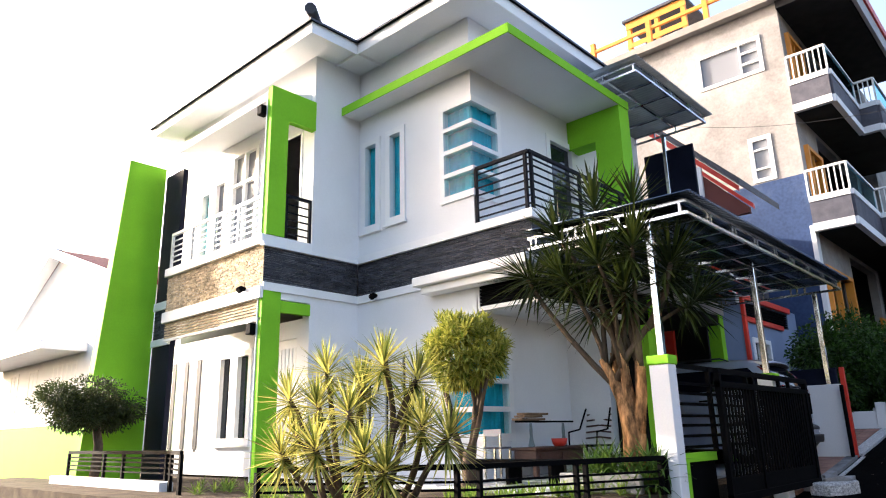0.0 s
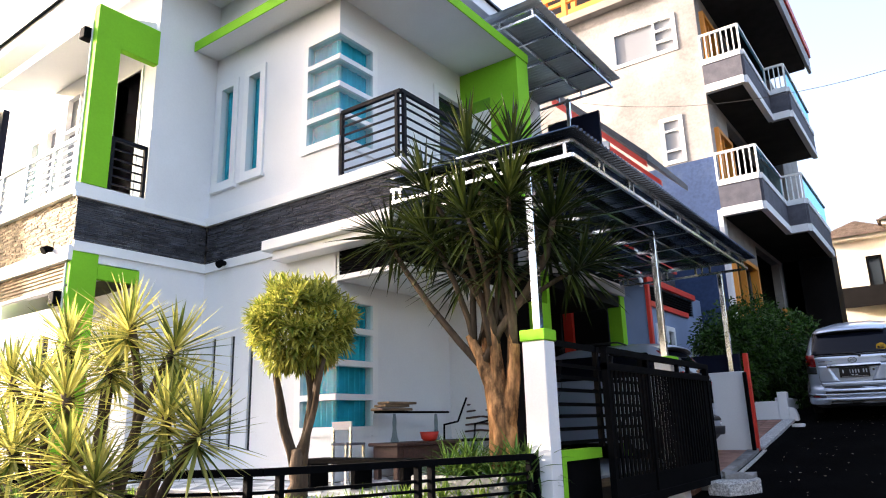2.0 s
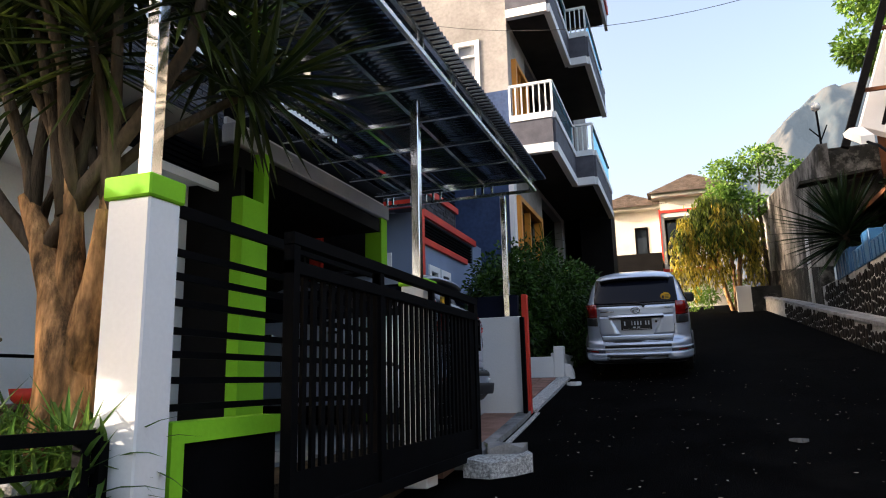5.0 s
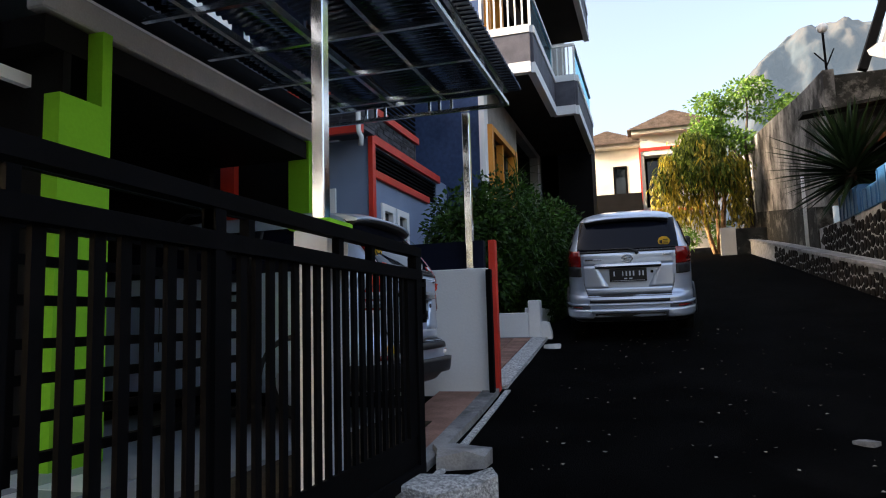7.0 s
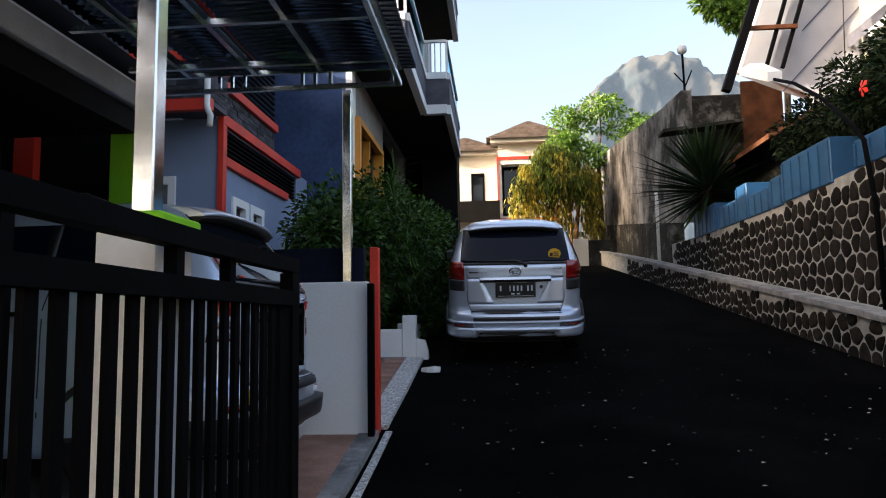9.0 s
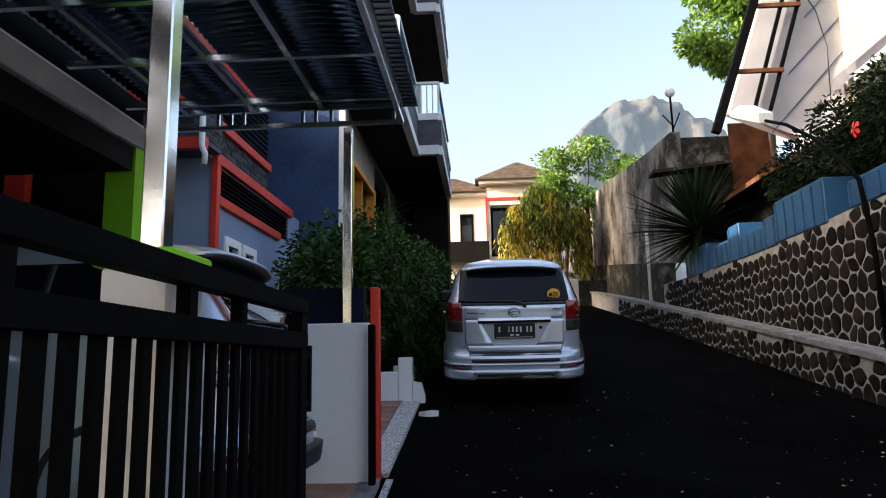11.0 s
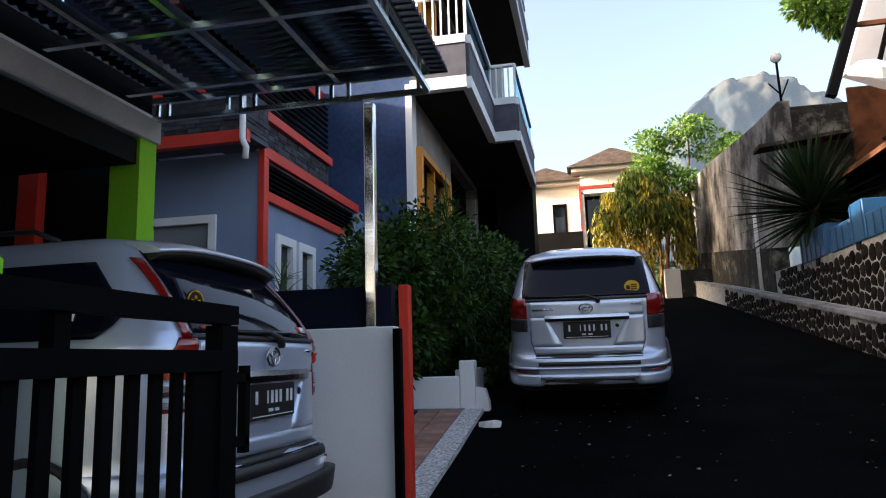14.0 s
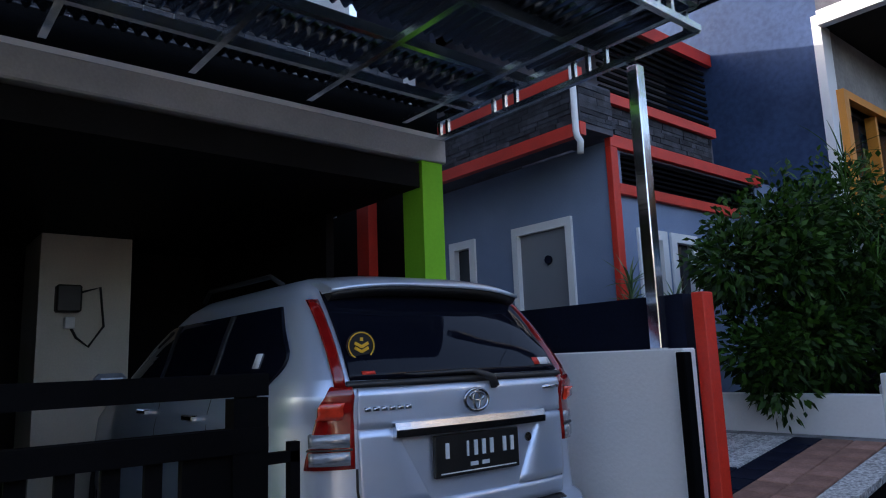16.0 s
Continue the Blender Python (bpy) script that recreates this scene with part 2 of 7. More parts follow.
def glass(name, color, rough=0.02):
    """Dark reflective pane seen from outside."""
    m = bpy.data.materials.new(name)
    m.use_nodes = True
    b = m.node_tree.nodes["Principled BSDF"]
    b.inputs["Base Color"].default_value = (*color, 1)
    b.inputs["Roughness"].default_value = rough
    b.inputs["IOR"].default_value = 1.5
    b.inputs["Specular IOR Level"].default_value = 0.4
    return m


def clear_glass(name):
    m = bpy.data.materials.new(name)
    m.use_nodes = True
    n, l = m.node_tree.nodes, m.node_tree.links
    a, g = n.new("ShaderNodeBsdfTransparent"), n.new("ShaderNodeBsdfGlossy")
    lw = n.new("ShaderNodeLayerWeight")
    lw.inputs[0].default_value = 0.18
    fr = n.new("ShaderNodeMath")
    fr.operation = "MULTIPLY_ADD"
    fr.inputs[1].default_value, fr.inputs[2].default_value = 0.05, 0.01
    l.new(lw.outputs["Facing"], fr.inputs[0])
    mx = n.new("ShaderNodeMixShader")
    a.inputs[0].default_value = (0.86, 0.95, 0.96, 1)
    g.inputs["Roughness"].default_value = 0.02
    l.new(fr.outputs[0], mx.inputs[0])
    l.new(a.outputs[0], mx.inputs[1])
    l.new(g.outputs[0], mx.inputs[2])
    l.new(mx.outputs[0], n["Material Output"].inputs[0])
    return m


# light grey; on the white gable wall it stands for shade
GREY_SHADE = material("grey_and_shaded_white", (0.42, 0.42, 0.44), 0.8, vary=0.08, scale=1.5, bump=0.1)
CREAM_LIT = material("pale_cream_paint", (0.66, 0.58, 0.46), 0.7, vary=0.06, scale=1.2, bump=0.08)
# beam white taken down to grey, shade painted in
BEAM_SHADE_GREY = material("white_beam_shade_grey", (0.42, 0.42, 0.43), 0.7, vary=0.1, scale=2, bump=0.1)
CAR_GLASS = glass("tinted_car_glass", (0.004, 0.005, 0.010))
CAR_GLASS.node_tree.nodes["Principled BSDF"].inputs["Specular IOR Level"].default_value = 0.18
DARK_GLASS = glass("dark_window_glass", (0.015, 0.02, 0.025), 0.03)
GREY_GLASS = glass("frosted_grey_glass", (0.22, 0.23, 0.25), 0.25)
JAR_GLASS = clear_glass("clear_jar_glass")
JAR_GLASS.node_tree.nodes["Transparent BSDF"].inputs[0].default_value = (0.62, 0.68, 0.68, 1)
PANE = clear_glass("clear_window_glass")
RAIL_GLASS = clear_glass("blue_balcony_glass")
RAIL_GLASS.node_tree.nodes["Transparent BSDF"].inputs[0].default_value = (0.55, 0.82, 0.92, 1)

# ---- building helpers ----
def quadbox(bm, x0, x1, y0, y1, z0, z1, bev=0.0):
    v = [bm.verts.new(p) for p in ((x0, y0, z0), (x1, y0, z0), (x1, y1, z0), (x0, y1, z0), (x0, y0, z1), (x1, y0, z1), (x1, y1, z1), (x0, y1, z1))]
    fs = [bm.faces.new([v[i] for i in q]) for q in ((0, 3, 2, 1), (4, 5, 6, 7), (0, 1, 5, 4), (1, 2, 6, 5), (2, 3, 7, 6), (3, 0, 4, 7))]
    if bev:
        es = {e for f in fs for e in f.edges}
        bmesh.ops.bevel(bm, geom=list(es), offset=bev, segments=1, affect="EDGES")
    return v


def boxes(*dims, bev=0.0):
    bm = bmesh.new()
    for d in dims:
        quadbox(bm, *d, bev=bev)
    return bm


def prism(points, axis, a, b):
    """Outline in two axes, pulled along the third from a to b."""
    bm = bmesh.new()
    def at(p, s):
        return {"x": (s, *p), "y": (p[0], s, p[1]), "z": (*p, s)}[axis]
    lo, hi = [bm.verts.new(at(p, a)) for p in points], [bm.verts.new(at(p, b)) for p in points]
    k = len(points)
    bm.faces.new(lo)
    bm.faces.new(hi[::-1])
    for i in range(k):
        bm.faces.new((lo[i], hi[i], hi[(i + 1) % k], lo[(i + 1) % k]))
    bmesh.ops.recalc_face_normals(bm, faces=bm.faces)
    return bm


def tube(bm, pts, radii, sides=8, caps=True):
    """A round bar along points, its radius given at each."""
    pts = [Vector(p) for p in pts]
    rings, ref = [], Vector((0.31, 0.22, 0.93))
    for i, p in enumerate(pts):
        d = (pts[min(i + 1, len(pts) - 1)] - pts[max(i - 1, 0)]).normalized()
        u = d.cross(ref)
        u = (u if u.length > 0.05 else d.cross(Vector((1, 0, 0)))).normalized()
        w = d.cross(u)
        r = radii[i] if isinstance(radii, (list, tuple)) else radii
        rings.append([bm.verts.new(p + r * (math.cos(2 * math.pi * k / sides) * u + math.sin(2 * math.pi * k / sides) * w)) for k in range(sides)])
    for a, b in zip(rings, rings[1:]):
        for k in range(sides):
            f = bm.faces.new((a[k], a[(k + 1) % sides], b[(k + 1) % sides], b[k]))
            f.smooth = True
    if caps:
        bm.faces.new(rings[0][::-1])
        bm.faces.new(rings[-1])
    return bm


def bar(bm, a, b, w, h, up=(0, 0, 1)):
    """A square bar from a to b, w across and h high."""
    a, b = Vector(a), Vector(b)
    d = (b - a).normalized()
    s = d.cross(Vector(up))
    s = (s if s.length > 0.01 else d.cross(Vector((1, 0, 0)))).normalized() * (w / 2)
    u = s.cross(d).normalized() * (h / 2)
    lo, hi = [bm.verts.new(a + q) for q in (-s - u, s - u, s + u, -s + u)], [bm.verts.new(b + q) for q in (-s - u, s - u, s + u, -s + u)]
    bm.faces.new(lo[::-1])
    bm.faces.new(hi)
    for i in range(4):
        bm.faces.new((lo[i], lo[(i + 1) % 4], hi[(i + 1) % 4], hi[i]))
    return bm


def mesh_of(name, bm):
    me = bpy.data.meshes.new(name)
    bmesh.ops.recalc_face_normals(bm, faces=bm.faces)
    bm.to_mesh(me)
    bm.free()
    return me


def part(name, bm, mat, parent=None, label=""):
    ob = new(name, mesh_of(name, bm))
    ob.data.materials.append(mat)
    if parent is not None:
        ob.parent = parent
        ob.matrix_parent_inverse = Matrix.Translation(-world_of(parent))
    return tagged(ob, label)


def world_of(ob):
    p = Vector()
    while ob is not None:
        p += ob.location
        ob = ob.parent if ob.parent is None or ob.parent.type == "EMPTY" and ob.type == "EMPTY" else None
    return p


def raw(name, verts, faces, mat, parent=None, label="", smooth=False):
    me = bpy.data.meshes.new(name)
    me.from_pydata(verts, [], faces)
    if smooth:
        me.polygons.foreach_set("use_smooth", [True] * len(me.polygons))
    me.materials.append(mat)
    ob = new(name, me)
    if parent is not None:
        ob.parent = parent
        ob.matrix_parent_inverse = Matrix.Translation(-world_of(parent))
    return tagged(ob, label)


def thing(name, label, category, at=(0, 0, 0), group="", kind=""):
    ob = new(name)
    ob.empty_display_size = 0.1
    ob.location = at
    return tagged(ob, label, category, group, kind)


def structure(name, bm, mat, label, category):
    return tagged(part(name, bm, mat), label, category, kind="structure")


GROUND_Y = (-400, -60, 0, 4, 8, 11.9, 13.4, 16, 22, 30, 45, 60, 120, 400, 1200)
GROUND_Z = (-10, -2.2, -0.03, 0.03, 0.34, 0.72, 0.95, 1.33, 2.15, 3.25, 5.2, 6.6, 9, 14, 20)


def ground(y):
    """Height of the rising street at y."""
    return float(np.mean([np.interp(y + d, GROUND_Y, GROUND_Z) for d in (-1.2, -0.6, 0, 0.6, 1.2)]))

# ---- ground, street and distance ----
def terrain():
    xs = np.concatenate((np.linspace(-900, -40, 14), np.linspace(-30, 30, 41), np.linspace(40, 900, 14)))
    ys = np.concatenate((np.linspace(-400, -20, 12), np.linspace(-15, 60, 151), np.linspace(70, 1200, 24)))
    verts, faces = [], []
    for y in ys:
        for x in xs:
            bumpy = 0.012 * noise.noise(Vector((x * 0.9, y * 0.9, 0))) if -4 < x < 3 else 0
            verts.append((x, y, ground(y) + bumpy))
    k = len(xs)
    for j in range(len(ys) - 1):
        for i in range(k - 1):
            faces.append((j * k + i, j * k + i + 1, (j + 1) * k + i + 1, (j + 1) * k + i))
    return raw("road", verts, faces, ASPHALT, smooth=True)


tagged(terrain(), "dark worn asphalt lane climbing between the houses", "road", kind="structure")


def strip(x0, x1, y0, y1, rise, step=0.5, thick=0.3):
    """A slab that follows the street's slope."""
    bm = bmesh.new()
    n = max(1, int((y1 - y0) / step))
    rows = []
    for i in range(n + 1):
        y = y0 + (y1 - y0) * i / n
        z = ground(y)
        a, b = (x0(y), x1(y)) if callable(x0) else (x0, x1)
        rows.append([bm.verts.new(p) for p in ((a, y, z - thick), (b, y, z - thick), (b, y, z + rise), (a, y, z + rise))])
    for p, q in zip(rows, rows[1:]):
        for k in range(4):
            bm.faces.new((p[k], p[(k + 1) % 4], q[(k + 1) % 4], q[k]))
    bm.faces.new(rows[0])
    bm.faces.new(rows[-1][::-1])
    return bm


structure("pavement_forecourt", strip(-5.6, -3.28, 13.68, 16.5, 0.04), KERB, "concrete bed under the paved forecourt", "pavement")
kerb = structure("kerb", strip(-3.28, -3.07, 13.68, 16.45, 0.045), PEBBLE, "pale pebble-wash kerb strip beside the lane", "kerb")
structure("drive_apron", strip(-3.7, -3.26, 10.6, 13.42, 0.05), PAVER, "red-brown paved apron below the gate", "pavement")
structure("kerb_stone", strip(lambda y: -3.26, lambda y: -3.11 - 0.06 * max(0, (12.6 - y)) / 2, 10.9, 13.5, 0.06), KERB, "grey kerb stones beside the gate", "kerb")
structure("kerb_line", strip(lambda y: -3.075, lambda y: -3.02, 10.9, 13.6, 0.02), PEBBLE, "worn pale edge line of the lane", "kerb")


RIDGE_X = (-520, -100, 0, 60, 99, 130, 140, 171, 202, 222, 235, 251, 276, 330, 430, 600, 850)
RIDGE_Z = (50, 80, 140, 210, 255, 288, 302, 315, 320, 319, 312, 303, 284, 240, 180, 120, 60)


def mountain():
    rng = np.random.RandomState(4)
    verts, faces = [], []
    nx, ny = 260, 40
    for j in range(ny):
        for i in range(nx):
            x = -520 + 1350 * i / (nx - 1)
            v = j / (ny - 1)
            ridge = float(np.mean([np.interp(x + d, RIDGE_X, RIDGE_Z) for d in (-9, -3, 3, 9)]))
            rough = 7 * noise.fractal(Vector((x * 0.02, v * 3, 2.0)), 1.0, 2.0, 6)
            z = ridge * (1 - (1 - v) ** 1.6) + rough * v
            verts.append((x, 680 + 160 * v + 34 * noise.fractal(Vector((x * 0.03, v * 2.6, 5)), 0.8, 2.0, 7), z))
    for j in range(ny - 1):
        for i in range(nx - 1):
            faces.append((j * nx + i, j * nx + i + 1, (j + 1) * nx + i + 1, (j + 1) * nx + i))
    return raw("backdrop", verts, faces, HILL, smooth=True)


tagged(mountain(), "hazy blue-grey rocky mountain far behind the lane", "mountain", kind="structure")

# ---- white two-storey house ----
house = thing("house", "white two-storey house with lime green frames and dark slate band", "house", (-8.5, 10, 0.9))
XL, XM, XR, XB = -14.0, -9.08, -6.36, -5.33      # far side, inner corner, street face, balcony edge
YF, YW, YS, YB = 5.7, 6.6, 7.62, 13.3            # balcony front, left wing wall, right wing wall, back
Z0, ZB0, ZB1, ZT = 0.9, 3.86, 4.47, 8.16         # floor, band bottom, band top, soffit


def wall_with_holes(axis, at0, at1, u0, u1, z0, z1, holes):
    """An upright wall along x or y, with real openings (u0, u1, z0, z1) through it."""
    us = sorted({u0, u1, *[h[0] for h in holes], *[h[1] for h in holes]})
    zs = sorted({z0, z1, *[h[2] for h in holes], *[h[3] for h in holes]})
    bm = bmesh.new()
    grid = {}
    solid = {}
    for i in range(len(us) - 1):
        for j in range(len(zs) - 1):
            cu, cz = (us[i] + us[i + 1]) / 2, (zs[j] + zs[j + 1]) / 2
            solid[i, j] = not any(h[0] < cu < h[1] and h[2] < cz < h[3] for h in holes)
    def vert(i, j, s):
        key = (i, j, s)
        if key not in grid:
            a = (at0, at1)[s]
            grid[key] = bm.verts.new((us[i], a, zs[j]) if axis == "x" else (a, us[i], zs[j]))
        return grid[key]
    for (i, j), full in solid.items():
        if not full:
            continue
        for s in (0, 1):
            bm.faces.new([vert(i + a, j + b, s) for a, b in ((0, 0), (1, 0), (1, 1), (0, 1))])
        for (di, dj), (p, q) in {(-1, 0): ((0, 0), (0, 1)), (1, 0): ((1, 0), (1, 1)), (0, -1): ((0, 0), (1, 0)), (0, 1): ((0, 1), (1, 1))}.items():
            if not solid.get((i + di, j + dj), False):
                bm.faces.new([vert(i + p[0], j + p[1], 0), vert(i + q[0], j + q[1], 0), vert(i + q[0], j + q[1], 1), vert(i + p[0], j + p[1], 1)])
    return bm


T = 0.18
TWINS = ((-8.93, -8.55, 5.04, 6.66), (-8.28, -7.92, 5.06, 6.68))
CORNER = (5.09, 6.68)
LOWER = (1.45, 3.05)
SLITS = ((-8.80, -8.72, 1.25, 2.75), (-8.38, -8.30, 1.25, 2.75), (-7.98, -7.90, 1.25, 2.75))
# right wing, wall to the yard
part("wall", wall_with_holes("x", YS, YS + T, XM, XR, ZB1, ZT, [*TWINS, (-6.98, XR - 0.0, *CORNER)]), WHITE, house)
part("wall", wall_with_holes("x", YS, YS + T, XM, XR, Z0, ZB0, [*SLITS, (-6.98, XR, *LOWER)]), WHITE, house)
part("wall", wall_with_holes("x", YS + 0.01, YS + T, XM, XB, ZB0, ZB1, []), WHITE, house)
# right wing, wall to the street
part("wall", wall_with_holes("y", XR - T, XR, YS + T, YB, ZB1, ZT, [(YS + T, 8.28, *CORNER), (9.74, 10.55, 4.6, 6.68)]), WHITE, house)
part("wall", wall_with_holes("y", XR - T, XR, YS + T, 9.92, Z0, ZB1, [(YS + T, 8.28, *LOWER)]), WHITE, house)
part("wall", boxes((XR - T, XR, 9.92, YB, 3.46, ZB1)), WHITE, house)
# left wing
part("wall", wall_with_holes("y", XM - T, XM, YW, YS, ZB1, ZT, []), WHITE, house)
part("wall", wall_with_holes("y", XM - T, XM, YW, YS, Z0, ZB0, []), WHITE, house)
part("wall", wall_with_holes("x", YW, YW + T, XL, XM - T, ZB1 - 0.2, ZT, [(-11.75, -10.85, 5.0, 7.0), (-10.15, -9.45, 4.6, 6.75), (-12.95, -12.55, 4.6, 6.5), (-12.4, -11.95, 4.6, 6.6)]), WHITE, house)
part("wall", wall_with_holes("x", YW, YW + T, XL, XM - T, Z0, 3.4, [(-11.80, -11.35, 1.48, 3.0), (-11.2, -10.75, 1.48, 3.0), (-10.3, -9.4, 1.0, 3.1), (-13.62, -13.54, 1.3, 3.0), (-13.12, -13.04, 1.3, 3.0), (-12.62, -12.54, 1.3, 3.0)]), WHITE, house)
part("wall", boxes((XL, XL + T, YW + T, YB, Z0, ZT)), WHITE, house)
part("wall", boxes((XL + T, XR - T, YB - T, YB, Z0, ZT)), WHITE, house)
# unseen block, raised above the roof to keep sun off the far bank
part("rear_wing", boxes((-13.0, -8.9, YB, 16.2, Z0, 10.4)), WHITE, house)
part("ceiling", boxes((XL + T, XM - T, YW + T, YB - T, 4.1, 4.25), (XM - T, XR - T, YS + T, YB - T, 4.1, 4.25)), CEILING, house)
# base of white wall lines below the band
part("ledge", boxes((XM, -7.35, YS - 0.04, YS, ZB0 - 0.13, ZB0), (XM, XM + 0.04, YF, YS - 0.04, ZB0 - 0.13, ZB0)), WHITE_TRIM, house)
part("ledge", boxes((-7.4, XB + 0.12, YS - 0.34, YS, 3.72, 3.86), (-7.3, XB + 0.06, YS - 0.24, YS, 3.60, 3.72), bev=0.01), WHITE_TRIM, house, "white stepped ledge under the slate band")


def clad(axis, face, out, u0, u1, z0, z1, mat, parent, row=0.030, length=0.22, seed=1, name="cladding"):
    """Stacked split-stone strips of uneven depth, one mesh."""
    rng = random.Random(seed)
    verts, faces = [], []
    z = z0
    while z < z1 - 0.005:
        h = min(row * rng.uniform(0.7, 1.35), z1 - z)
        u = u0
        while u < u1 - 0.01:
            w = min(length * rng.uniform(0.5, 1.6), u1 - u)
            d = out * rng.uniform(0.006, 0.02)
            g = 0.003
            b = len(verts)
            for s in (0, d):
                for uu, zz in ((u + g, z + g), (u + w - g, z + g), (u + w - g, z + h - g), (u + g, z + h - g)):
                    verts.append((uu, face + s, zz) if axis == "x" else (face + s, uu, zz))
            faces += [(b + 4, b + 5, b + 6, b + 7), (b, b + 1, b + 5, b + 4), (b + 1, b + 2, b + 6, b + 5), (b + 2, b + 3, b + 7, b + 6), (b + 3, b, b + 4, b + 7)]
            u += w
        z += h
    return tagged(raw(name, verts, faces, mat, parent), kind="stuff")


clad("x", YS, -1, XM + 0.02, XB, ZB0, ZB1 - 0.04, SLATE, house, seed=2)
clad("y", XM, 1, YF, YS - 0.03, ZB0, ZB1 - 0.04, SLATE, house, seed=3)
clad("y", XB, 1, YS, YB, ZB0, ZB1 - 0.04, SLATE, house, seed=4)
part("band_cap", boxes((XM, XB + 0.07, YS - 0.07, YS + 0.0, ZB1 - 0.04, ZB1 + 0.09), (XM, XM + 0.07, YF - 0.06, YS - 0.07, ZB1 - 0.04, ZB1 + 0.02)), WHITE_TRIM, house)
# street balcony
part("balcony_slab", boxes((XR, XB, YS + T, 12.2, ZB0, ZB1)), WHITE, house)
part("balcony_edge", boxes((XB - 0.02, XB + 0.07, YS, 12.2, ZB1 - 0.04, ZB1 + 0.09)), WHITE_TRIM, house)
part("louvre_box", boxes((XR, XB - 0.03, YS + 0.05, YS + 0.1, 3.30, 3.62)), SHADE_DARK, house)
louvre = part("louvre_frame", boxes((XR - 0.02, XB, YS + 0.0, YS + 0.05, 3.24, 3.30), (XR - 0.02, XR + 0.03, YS, YS + 0.05, 3.3, 3.62)), WHITE_TRIM, house)
for k in range(6):
    part("slat", boxes((XR + 0.03, XB, YS + 0.015, YS + 0.05, 3.31 + 0.052 * k, 3.345 + 0.052 * k)), BLACK_METAL, louvre)
part("porch_ceiling", boxes((XR, XB, YS + 0.1, 9.92, 3.24, 3.3)), WHITE, house)
part("porch_edge", boxes((XB, XB + 0.05, YS, 10.20, 3.22, 3.30)), WHITE_TRIM, house)

# the same louvre turns the corner and runs to the green entry column
side_louvre = part("side_louvre_box", boxes((XB - 0.11, XB - 0.06, YS + 0.11, 9.92, 3.305, 3.60)), SHADE_DARK, house)
for k in range(6):
    part("slat", boxes((XB - 0.05, XB - 0.015, YS + 0.055, 9.92, 3.31 + 0.052 * k, 3.345 + 0.052 * k)), BLACK_METAL, side_louvre)
# flat green-edged canopy slab over the corner
SX0, SX1, SY0, SY1, SZ = -9.15, -5.26, 7.21, 10.80, 7.2
part("canopy_slab", boxes((SX0, SX1, SY0, YS, SZ, SZ + 0.10), (XR, SX1, YS, SY1, SZ, SZ + 0.10)), WHITE, house)
part("canopy_edge", boxes((SX0, SX1, SY0 - 0.02, SY0, SZ - 0.02, SZ + 0.14), (SX1, SX1 + 0.02, SY0 - 0.02, SY1, SZ - 0.02, SZ + 0.14), bev=0.004), GREEN, house, "lime green canopy edge")
part("canopy_frame", prism([(XR, SZ - 0.02), (XR, 6.62), (-5.78, 6.62), (-5.78, ZB1), (SX1, ZB1), (SX1, SZ - 0.02)], "y", SY1 - 0.36, SY1), GREEN, house, "lime green frame holding up the canopy")

# left balcony wing
part("balcony_slab", boxes((-12.32, XM, YF + 0.02, YW, ZB0 - 0.24, ZB1)), WHITE, house)
part("balcony_edge", boxes((-12.34, XM + 0.03, YF - 0.06, YW, ZB1, ZB1 + 0.16), bev=0.01), WHITE_TRIM, house)
part("balcony_edge", boxes((-12.34, XM + 0.02, YF - 0.05, YF + 0.02, ZB0 - 0.26, ZB0 - 0.06), bev=0.01), WHITE_TRIM, house)
clad("x", YF + 0.02, -1, -12.32, XM, ZB0 - 0.06, ZB1, BEIGE_STONE, house, row=0.028, length=0.10, seed=5)
sl = part("shade_rail", boxes((-12.32, XM, YF, YF + 0.06, 3.27, 3.31)), WHITE_TRIM, house)
for k in range(6):
    part("slat", boxes((-12.3, XM - 0.02, YF + 0.01, YF + 0.05, 3.32 + 0.05 * k, 3.35 + 0.05 * k)), BEIGE_STONE, sl)
part("column", boxes((XM - 0.08, XM + 0.02, YF, YF + 0.34, Z0, ZB0 - 0.1), bev=0.008), GREEN, house, "lime green column")
part("column_face", boxes((XM - 0.10, XM - 0.083, YF - 0.015, YF + 0.3, Z0, 3.6)), WHITE, house)
part("beam", boxes((XM - 0.08, XM + 0.02, YF + 0.34, YW, 3.42, 3.6)), GREEN, house, "lime green beam")
part("upper_frame", prism([(YF, ZB1 + 0.16), (YF + 0.34, ZB1 + 0.16), (YF + 0.34, 6.68), (YW, 6.68), (YW, 7.22), (YF, 7.22)], "x", XM - 0.08, XM + 0.04), GREEN, house, "lime green upright frame on the balcony")
part("upper_frame_face", boxes((XM - 0.10, XM - 0.083, YF - 0.015, YF + 0.3, ZB1 + 0.16, 7.0)), WHITE, house)
part("balcony_roof", prism([(YF, 7.0), (YW, 7.28), (YW, 7.42), (YF, 7.14)], "x", -12.32, XM - 0.1), WHITE, house)

